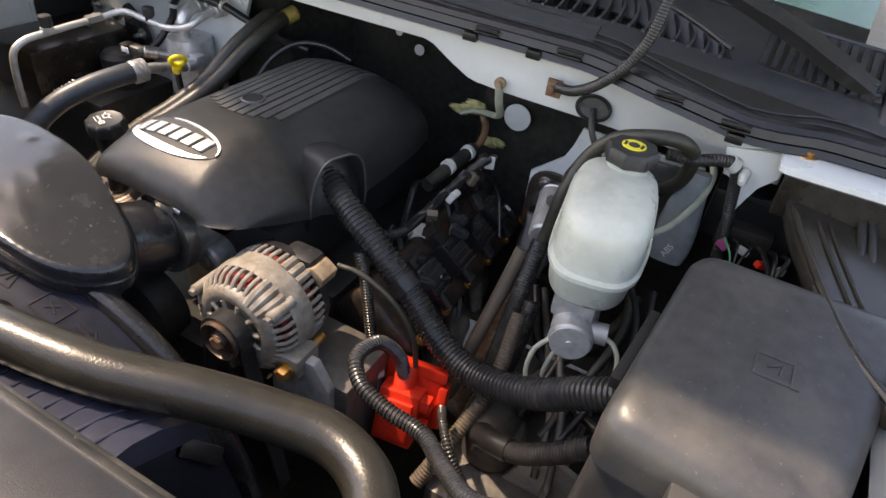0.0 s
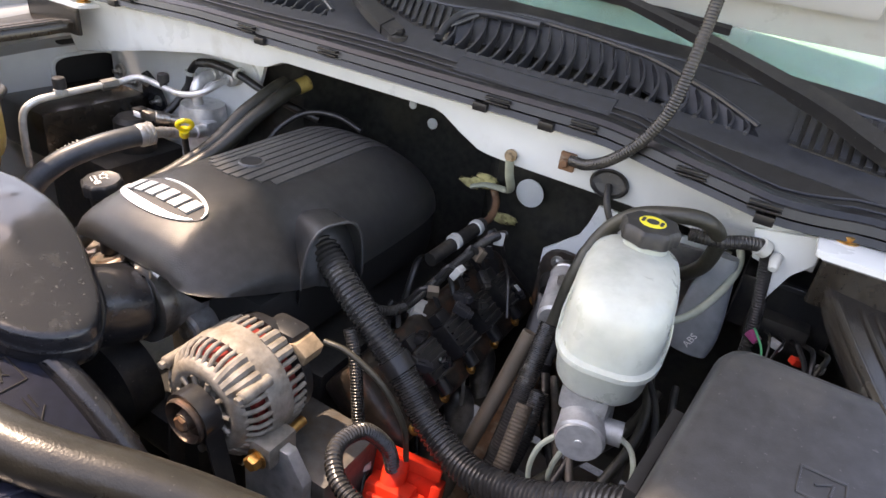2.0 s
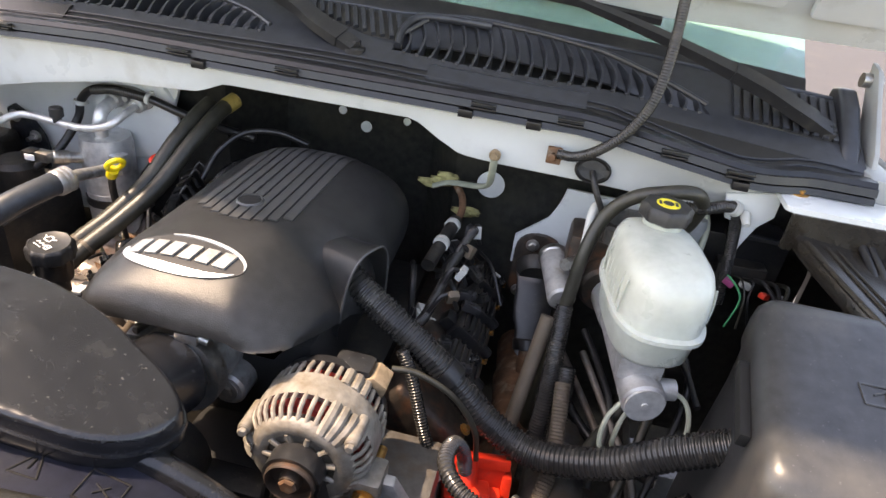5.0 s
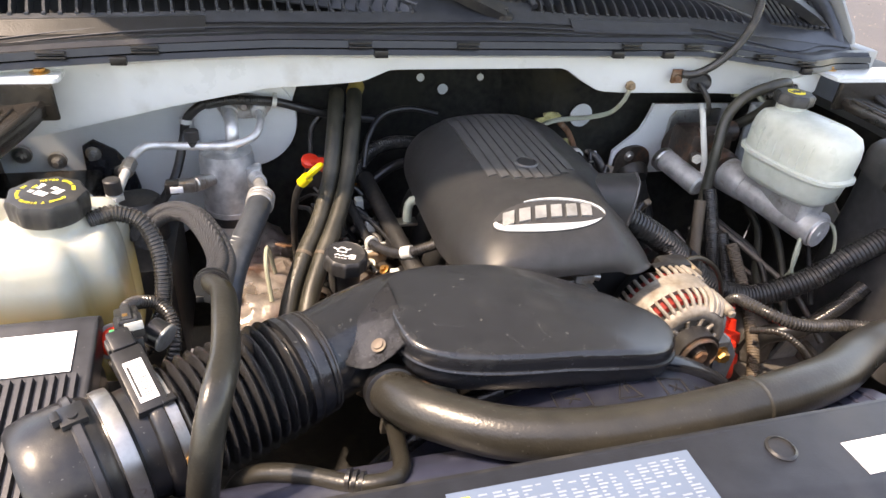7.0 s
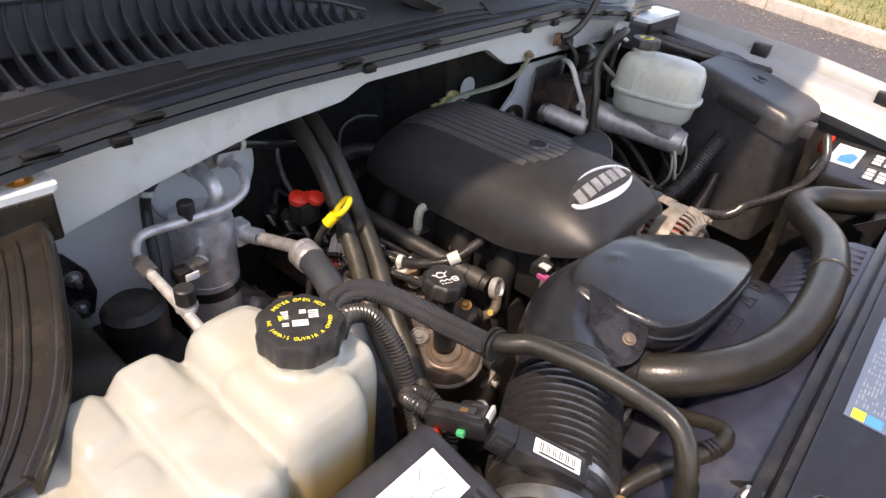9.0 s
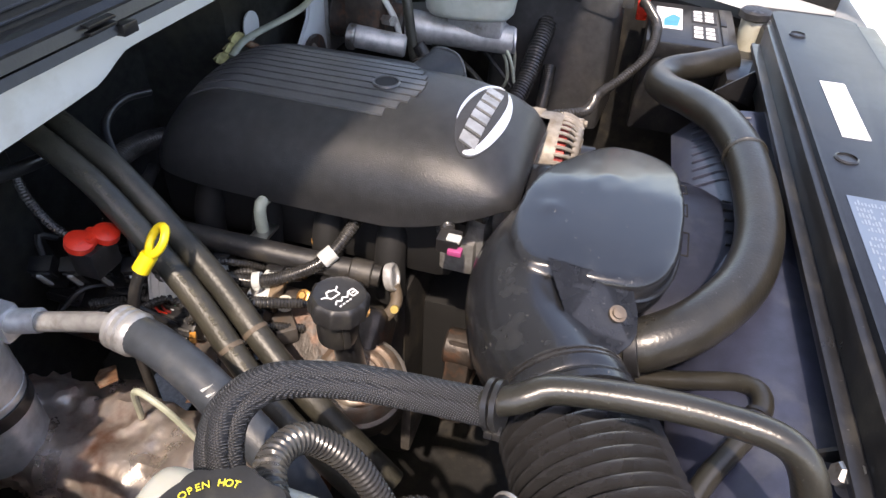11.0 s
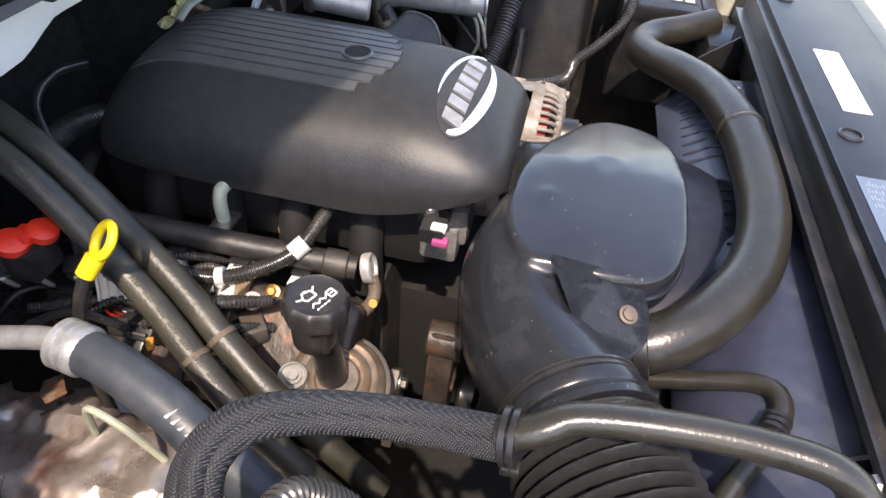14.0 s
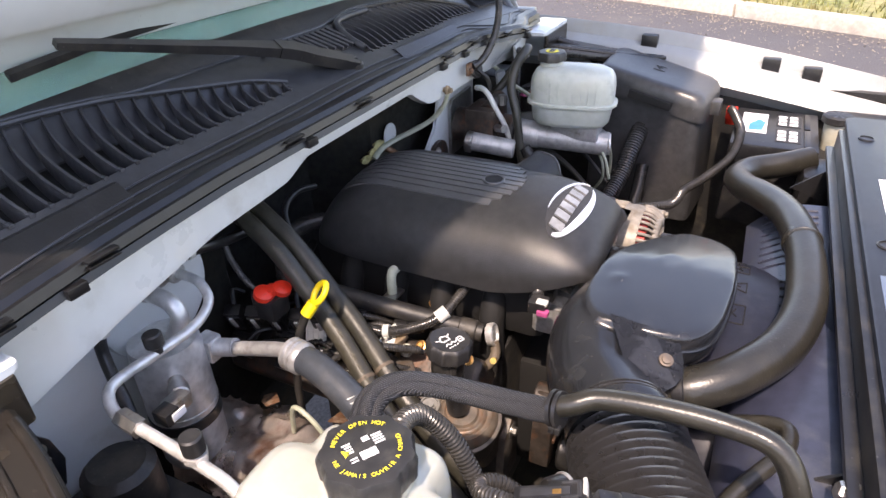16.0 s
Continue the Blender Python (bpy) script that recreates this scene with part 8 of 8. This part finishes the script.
# driver-side coil leads and clutter
COILS = ((0.252, 0.105, 0.775), (0.248, 0.032, 0.708), (0.262, -0.075, 0.70), (0.27, -0.17, 0.70))
for i, (x, y, z) in enumerate(COILS):
    coil = thing("ignition_coil_block", (x, y, z), "black upright ignition coil with plug", "coil", "driver coils")
    cm = Matrix.Translation((x, y, z)) @ Matrix.Rotation(radians(-52), 4, 'Z') @ Matrix.Rotation(radians(32), 4, 'Y')
    part("body", moved(merge(box(-0.030, 0.026, -0.024, 0.024, -0.022, 0.012, 0.004), box(-0.018, 0.012, -0.018, 0.018, 0.010, 0.020, 0.003)), cm), M_BLACK, coil)
    part("tower", moved(merge(rod((0.02, 0, 0.0), (0.052, 0, -0.012), 0.0135, 0.0125, 16, 0.002), rod((0.045, 0, -0.009), (0.055, 0, -0.013), 0.0155, seg=16)), cm), M_DUCT, coil)
    part("plug", moved(merge(box(-0.056, -0.028, -0.014, 0.014, -0.008, 0.012, 0.003), box(-0.048, -0.036, -0.017, 0.017, -0.004, 0.008, 0.0015), box(-0.052, -0.03, -0.004, 0.004, 0.012, 0.0155, 0.001)), cm), M_FUSE, coil)
    part("pale_band", moved(box(-0.0585, -0.055, -0.012, 0.012, -0.006, 0.010, 0.001), cm), M_GREYPL, coil, "pale band")
    for sgn in (-1, 1):
        part("screw", moved(bolt((0.0, sgn * 0.033, -0.008), (0, 0, 1), 0.006, 0.006), cm), M_GOLD, coil, "zinc-gold screw")
        part("foot", moved(box(-0.012, 0.012, min(sgn * 0.022, sgn * 0.042), max(sgn * 0.022, sgn * 0.042), -0.016, -0.009, 0.002), cm), M_IRON, coil)
    tip = cm @ Vector((0.06, 0, -0.015))
    lead = thing("spark_plug_lead", tip, "black spark plug lead with pale wire and dull heat sleeve", "lead", "spark plug leads")
    low = tip + Vector((0.016, -0.008, -0.045))
    part("coil_boot", merge(rod(cm @ Vector((0.05, 0, -0.012)), tip + Vector((0.006, -0.004, -0.004)), 0.0115, seg=14), rod(tip, low, 0.0105, 0.0085, 14, 0.002)), M_DUCT, lead)
    part("wire", tube([low + Vector((0, 0, 0.006)), low + Vector((0.004, 0.002, -0.035)), low + Vector((0.002, 0.008, -0.075))], 0.0042, 8), M_GREYPL if i % 2 else M_CRIMP, lead)
    ph = 0.9 * i
    part("heat_sleeve", lathe([(0.008, 0.095), (0.020, 0.085), (0.027, 0.06), (0.028, 0.03), (0.022, 0.0), (0.020, -0.02)], low + Vector((0.0, 0.012, -0.145)), (-0.15, 0.2, 1), 24, lambda a, r, h, ph=ph: 1 + 0.22 * math.sin(2 * a + ph) + 0.07 * math.sin(5 * a + h * 60) + 0.05 * math.sin(9 * a - h * 90)), M_SLEEVE, lead, "crumpled dull heat sleeve")
dr = thing("driver_fuel_rail", (0.2, -0.1, 0.88), "black fuel rail with pale bands beside the cover", "fuel rail")
part("rail", rod((0.215, -0.06, 0.868), (0.232, 0.09, 0.885), 0.0125, seg=18), M_DARK, dr)
for k in (0.7, 0.93):
    q = Vector((0.205, -0.20, 0.87)).lerp(Vector((0.232, 0.09, 0.885)), k)
    part("band", lathe([(0.0137, -0.005), (0.0148, -0.005), (0.0148, 0.005), (0.0137, 0.005)], q, (0.027, 0.29, 0.015), 20), M_GREYPL if k > 0.5 else M_BLACK, dr, "pale band" if k > 0.5 else "")
part("branch", tube([(0.232, 0.085, 0.885), (0.238, 0.11, 0.895), (0.232, 0.135, 0.915), (0.215, 0.15, 0.93)], 0.007, 12), M_RUST, dr, "rusty branch pipe")
dl = thing("coil_loom", (0.25, -0.05, 0.85), "black ribbed coil wiring loom with loops and pale plugs", "wiring harness")
part("trunk", corrugated([(0.20, -0.235, 0.86), (0.235, -0.19, 0.845), (0.245, -0.12, 0.85), (0.255, -0.04, 0.868), (0.268, 0.04, 0.885), (0.275, 0.10, 0.875)], 0.0088, 0.0044, 0.0012, 12), M_LOOM, dl)
for k in range(4):
    y = -0.17 + k * 0.075
    part("branch_wire", tube([(0.243 + k * 0.006, y, 0.852 + k * 0.008), (0.262, y + 0.012, 0.882 + k * 0.004), (0.278, y + 0.02, 0.872), (0.285, y + 0.028, 0.85)], 0.0042, 8), M_BLACK, dl)
    part("branch_plug", moved(box(-0.009, 0.009, -0.006, 0.006, -0.012, 0.012, 0.002), Matrix.Translation((0.276, y + 0.02, 0.876)) @ Matrix.Rotation(0.5 + k, 4, 'Z') @ Matrix.Rotation(0.5, 4, 'X')), M_GREYPL if k % 2 else M_BROWN, dl)
# taped loom by the skirt, black module, bracket and bright plugs
sl = thing("side_loom", (0.68, 0.0, 0.95), "black ribbed loom with white clip hanging from the flange", "conduit")
part("conduit", corrugated([(0.585, -0.03, 1.05), (0.622, -0.036, 1.056), (0.655, -0.02, 1.06), (0.678, -0.004, 1.05), (0.69, 0.0, 1.0), (0.70, 0.005, 0.94), (0.705, 0.0, 0.88)], 0.0095, 0.0046, 0.0013, 14), M_LOOM, sl)
part("clip", cable_tie((0.672, -0.01, 1.056), (0.5, 0.3, -0.3), 0.0108, 0.012), M_GREYPL, sl, "white clip")
fb = thing("flange_end_bracket", (0.70, -0.02, 1.05), "white flange end bracket with pale pushed stud", "bracket")
part("plate", prism([(0.655, 1.075), (0.735, 1.09), (0.735, 1.05), (0.715, 1.03), (0.70, 0.985), (0.695, 1.03), (0.665, 1.035)], -0.004, 0.003, 0.001, "xz"), M_PAINT, fb)
part("stud", rod((0.692, -0.004, 1.048), (0.692, -0.03, 1.04), 0.0085, 0.006, 12, 0.002), M_GREYPL, fb)
mod = thing("black_module", (0.72, 0.06, 0.9), "black control module with plugged wires", "module")
part("case", box(0.665, 0.80, 0.05, 0.13, 0.90, 0.985, 0.006), M_BLACK, mod)
part("edge_bar", box(0.69, 0.79, 0.042, 0.052, 0.985, 0.992, 0.001), M_FUSE, mod)
part("socket", box(0.69, 0.77, 0.02, 0.052, 0.905, 0.945, 0.004), M_DARK, mod)
for k, (mm, nm) in enumerate(((M_PINK, "pink"), (M_GREYPL, "pale grey"), (M_RED, "red"), (M_GREYPL, "pale grey"))):
    x = 0.705 + k * 0.03
    solo("wire_plug", moved(box(-0.009, 0.009, -0.006, 0.006, -0.005, 0.005, 0.002), Matrix.Translation((x, -0.015 + 0.012 * (k % 2), 0.93 - 0.006 * k)) @ Matrix.Rotation(0.6 * k - 0.5, 4, 'Z') @ Matrix.Rotation(0.3, 4, 'Y')), mm, nm + " wire plug beside the black module", "connector", "module plugs")
for k, mm in enumerate((M_GREEN, M_HOSE, M_BLACK, M_BLACK, M_BLACK, M_HOSE)):
    x = 0.70 + 0.018 * k
    solo("module_wire", tube([(x, 0.02, 0.925), (x + 0.006, -0.012, 0.937), (x + 0.022 - 0.012 * (k % 3), -0.04, 0.918), (x + 0.01, -0.055, 0.87)], 0.0017 if k < 3 else 0.0036, 8), mm, ("green", "grey", "black", "black", "black", "grey")[k] + " wire at the black module", "wire", "module wires")
conn = thing("white_wire_connector", (0.226, -0.092, 0.78), "pale grey block connector with coloured wires", "connector")
part("block", moved(merge(box(-0.012, 0.012, -0.022, 0.022, -0.01, 0.012, 0.002), box(-0.018, 0.018, -0.008, 0.008, -0.008, 0.008, 0.002)), Matrix.Translation((0.226, -0.10, 0.79)) @ Matrix.Rotation(0.5, 4, 'Z') @ Matrix.Rotation(0.4, 4, 'Y')), M_GREYPL, conn)
part("wires", merge(*[tube([(0.226 + 0.004 * k, -0.12, 0.785), (0.232 + 0.005 * k, -0.15, 0.775), (0.25 + 0.003 * k, -0.17, 0.75)], 0.0016, 6) for k in range(3)]), M_COPPER, conn)
rndw = random.Random(11)
for i in range(9):
    p = Vector((0.17 + rndw.uniform(0, .12), rndw.uniform(-.2, .1), 0.82 + rndw.uniform(-.03, .03)))
    q = p + Vector((rndw.uniform(0, .1), rndw.uniform(-.12, .05), rndw.uniform(-.05, .0)))
    m = p.lerp(q, 0.5) + Vector((0, 0, rndw.uniform(0.01, 0.035)))
    solo("engine_wire", tube([p, m, q], rndw.uniform(0.003, 0.0065), 8), M_BLACK, "short black engine wire beside the coils", "wire", "engine wires")
for i in range(7):
    p = Vector((-0.22 - rndw.uniform(0, .16), rndw.uniform(-.22, .1), 0.82 + rndw.uniform(-.02, .02)))
    q = p + Vector((rndw.uniform(-.08, .06), rndw.uniform(-.12, .05), rndw.uniform(-.05, .0)))
    m = p.lerp(q, 0.5) + Vector((0, 0, rndw.uniform(0.01, 0.03)))
    solo("engine_wire", tube([p, m, q], rndw.uniform(0.003, 0.006), 8), M_BLACK, "short black engine wire beside the coils", "wire", "engine wires")

# passenger-side clutter between hoses and fuel rail
rc = random.Random(23)
for i in range(16):
    p = Vector((rc.uniform(-0.36, -0.22), rc.uniform(-0.22, 0.12), rc.uniform(0.77, 0.82)))
    a, b = rc.uniform(-1.5, 1.5), rc.uniform(-0.6, 0.6)
    q = thing("small_connector", p, "small black wiring connector with latch in the engine clutter", "connector", "small connectors")
    cm = Matrix.Translation(p) @ Matrix.Rotation(a, 4, 'Z') @ Matrix.Rotation(b, 4, 'Y')
    part("housing", moved(merge(box(-0.013, 0.013, -0.008, 0.008, -0.007, 0.007, 0.0015), box(0.010, 0.02, -0.006, 0.006, -0.005, 0.005, 0.001)), cm), (M_BLACK, M_DUCT, M_BLACK, M_FUSE)[i % 4], q)
    part("latch", moved(box(-0.008, 0.006, -0.003, 0.003, 0.007, 0.0095, 0.0006), cm), (M_BLACK, M_GREYPL, M_FUSE)[i % 3], q)
    e = cm @ Vector((-0.013, 0, 0))
    d = cm.to_3x3() @ Vector((-1, 0, 0))
    part("wire", tube([e, e + d * 0.015 + Vector((0, 0, 0.004)), e + d * 0.03 + Vector((rc.uniform(-.02, .02), rc.uniform(-.02, .02), -0.01))], 0.0032, 8), M_BLACK, q)
for i in range(9):
    p = Vector((rc.uniform(-0.36, -0.25), rc.uniform(-0.16, 0.1), rc.uniform(0.79, 0.83)))
    q = p + Vector((rc.uniform(-0.03, 0.09), rc.uniform(-0.14, -0.05), rc.uniform(-0.03, 0.02)))
    m = p.lerp(q, 0.5) + Vector((rc.uniform(-.02, .02), 0, rc.uniform(0.01, 0.03)))
    solo("coil_wire", corrugated([p, m, q], rc.uniform(0.005, 0.0075), 0.0042, 0.001, 10), M_LOOM, "short ribbed black coil wire", "wire", "coil wires")
# driver-side clutter behind the alternator and below the brake cylinder
for i in range(10):
    p = Vector((rc.uniform(0.22, 0.33), rc.uniform(-0.24, 0.08), rc.uniform(0.78, 0.84)))
    a, b = rc.uniform(-1.5, 1.5), rc.uniform(-0.6, 0.6)
    q = thing("small_connector", p, "small black wiring connector with latch in the engine clutter", "connector", "small connectors")
    cm = Matrix.Translation(p) @ Matrix.Rotation(a, 4, 'Z') @ Matrix.Rotation(b, 4, 'Y')
    part("housing", moved(merge(box(-0.013, 0.013, -0.008, 0.008, -0.007, 0.007, 0.0015), box(0.010, 0.02, -0.006, 0.006, -0.005, 0.005, 0.001)), cm), (M_BLACK, M_DUCT, M_FUSE)[i % 3], q)
    part("latch", moved(box(-0.008, 0.006, -0.003, 0.003, 0.007, 0.0095, 0.0006), cm), (M_BLACK, M_GREYPL, M_FUSE)[i % 3], q)
for pts, r, mat, lab in (([(0.50, -0.05, 0.80), (0.53, -0.12, 0.78), (0.55, -0.20, 0.76), (0.53, -0.30, 0.70)], 0.006, M_BLACK, "black wire below the brake cylinder"),
                         ([(0.60, -0.06, 0.84), (0.62, -0.14, 0.80), (0.60, -0.22, 0.75), (0.57, -0.30, 0.68)], 0.0075, M_HOSE, "dusty hose below the brake cylinder"),
                         ([(0.64, -0.10, 0.86), (0.65, -0.18, 0.83), (0.63, -0.25, 0.78), (0.60, -0.32, 0.72)], 0.005, M_BLACK, "black wire beside the fuse box"),
                         ([(0.45, -0.05, 0.74), (0.50, -0.14, 0.70), (0.56, -0.20, 0.68), (0.64, -0.24, 0.68)], 0.009, M_LOOM, "black loom crossing below the brake cylinder"),
                         ([(0.56, -0.02, 0.86), (0.60, -0.10, 0.86), (0.63, -0.18, 0.87), (0.645, -0.26, 0.86)], 0.0045, M_BLACK, "thin black wire over the brake cylinder pipes")):
    solo("bay_wire", tube(pts, r, 10), mat, lab, "wire", "bay wires")
solo("steering_gear_rail", merge(box(0.44, 0.62, -0.42, -0.05, 0.52, 0.60, 0.02), rod((0.50, -0.30, 0.60), (0.50, -0.30, 0.66), 0.05, seg=20, bevel=0.006)), M_IRON, "grimy dark frame rail and steering gear deep in the bay", "frame rail")
solo("lower_side_plate", prism([(0.52, 0.56), (0.68, 0.56), (0.70, 0.66), (0.58, 0.70)], -0.34, -0.33, 0.002, "xz"), M_ALU, "dull grey metal plate below the looms", "plate")

# steering gear, frame side and lines low on the driver side
gear = thing("steering_gear", (0.50, -0.22, 0.60), "dusty grey cast steering gear housing with bolted cover", "steering gear")
part("housing", merge(rod((0.49, -0.33, 0.64), (0.485, -0.16, 0.655), 0.048, seg=24, bevel=0.006), box(0.44, 0.535, -0.30, -0.20, 0.60, 0.665, 0.014)), M_IRON, gear)
part("top_cover", rod((0.488, -0.25, 0.665), (0.488, -0.25, 0.70), 0.036, seg=22, bevel=0.004), M_SLEEVE, gear, "dull aluminium top cover")
for k in range(4):
    a = 0.6 + k * math.pi / 2
    part("cover_bolt", bolt((0.488 + 0.028 * math.cos(a), -0.25 + 0.028 * math.sin(a), 0.70), (0, 0, 1), 0.006, 0.006), M_STEEL, gear)
for pts, r, mat, lab in (([(0.47, -0.20, 0.80), (0.475, -0.28, 0.72), (0.455, -0.36, 0.66), (0.43, -0.42, 0.60)], 0.0125, M_BROWN, "tan dusty ribbed hose falling beside the terminal box"),
                         ([(0.50, -0.10, 0.79), (0.545, -0.20, 0.76), (0.59, -0.29, 0.72), (0.61, -0.37, 0.66)], 0.006, M_IRON, "dull steel power steering line"),
                         ([(0.47, -0.07, 0.76), (0.52, -0.17, 0.735), (0.57, -0.27, 0.70), (0.585, -0.35, 0.65)], 0.006, M_IRON, "dull steel power steering line"),
                         ([(0.62, -0.05, 0.80), (0.60, -0.13, 0.775), (0.54, -0.22, 0.735), (0.50, -0.30, 0.72)], 0.0085, M_HOSE, "dusty rubber return hose over the steering gear"),
                         ([(0.43, -0.36, 0.71), (0.45, -0.40, 0.735), (0.48, -0.43, 0.72), (0.52, -0.44, 0.67)], 0.007, M_LOOM, "thin black loom looping low in the bay")):
    solo("low_line", corrugated(pts, r, 0.0052, 0.0012, 12) if mat in (M_BROWN, M_LOOM) else tube(pts, r, 12), mat, lab, "hose", "low lines")
solo("frame_side", prism([(-0.50, 0.48), (0.02, 0.48), (0.02, 0.62), (-0.10, 0.66), (-0.36, 0.64), (-0.50, 0.60)], 0.60, 0.612, 0.002, "yz"), M_IRON, "dusty grey frame side low beside the steering gear", "frame rail")
solo("inner_fender_patch", prism([(-0.16, 0.74), (0.02, 0.76), (0.04, 0.84), (-0.06, 0.86), (-0.15, 0.80)], 0.80, 0.806, 0.001, "yz"), M_PAINT_SHADED, "patch of bare white inner fender behind the brake cylinder", "panel")

# stickers on the radiator cover
sticker = thing("warning_sticker", (-0.205, -0.83, 1.008), "pale blue printed warning sticker with yellow header", "sticker")
part("sheet", box(-0.315, -0.095, -0.885, -0.79, 1.0082, 1.0088), M_PALEBLUE, sticker, smooth=False)
for y in (-0.808, -0.850):
    part("yellow_header", box(-0.313, -0.297, y, y + 0.012, 1.0088, 1.0092), M_YPRINT, sticker, smooth=False)
    part("blue_header", box(-0.313, -0.297, y - 0.016, y - 0.001, 1.0088, 1.0092), M_BLUE, sticker, smooth=False)
rl = random.Random(3)
text = part("text_block", merge(*[box(x, x + rl.uniform(0.003, 0.011), -0.7975 - k * 0.0034, -0.7958 - k * 0.0034, 1.0088, 1.0091) for c in range(3) for k in range(25) for x in [-0.29 + c * 0.064 + j * 0.0122 for j in range(5)] if rl.random() < 0.86]), M_GPRINT, sticker, "fine pale print", smooth=False)
text["kind"] = "stuff"
for c in range(3):
    part("picture_box", box(-0.272 + c * 0.064, -0.258 + c * 0.064, -0.852, -0.841, 1.0091, 1.0094), M_LABEL, sticker, smooth=False)
solo("white_sticker", moved(box(-0.09, 0.09, -0.017, 0.017, 1.0082, 1.0088), Matrix.Translation((0.143, -0.829, 0)) @ Matrix.Rotation(radians(0), 4, 'Z')), M_LABEL, "blank white sticker on the radiator cover", "sticker", smooth=False)
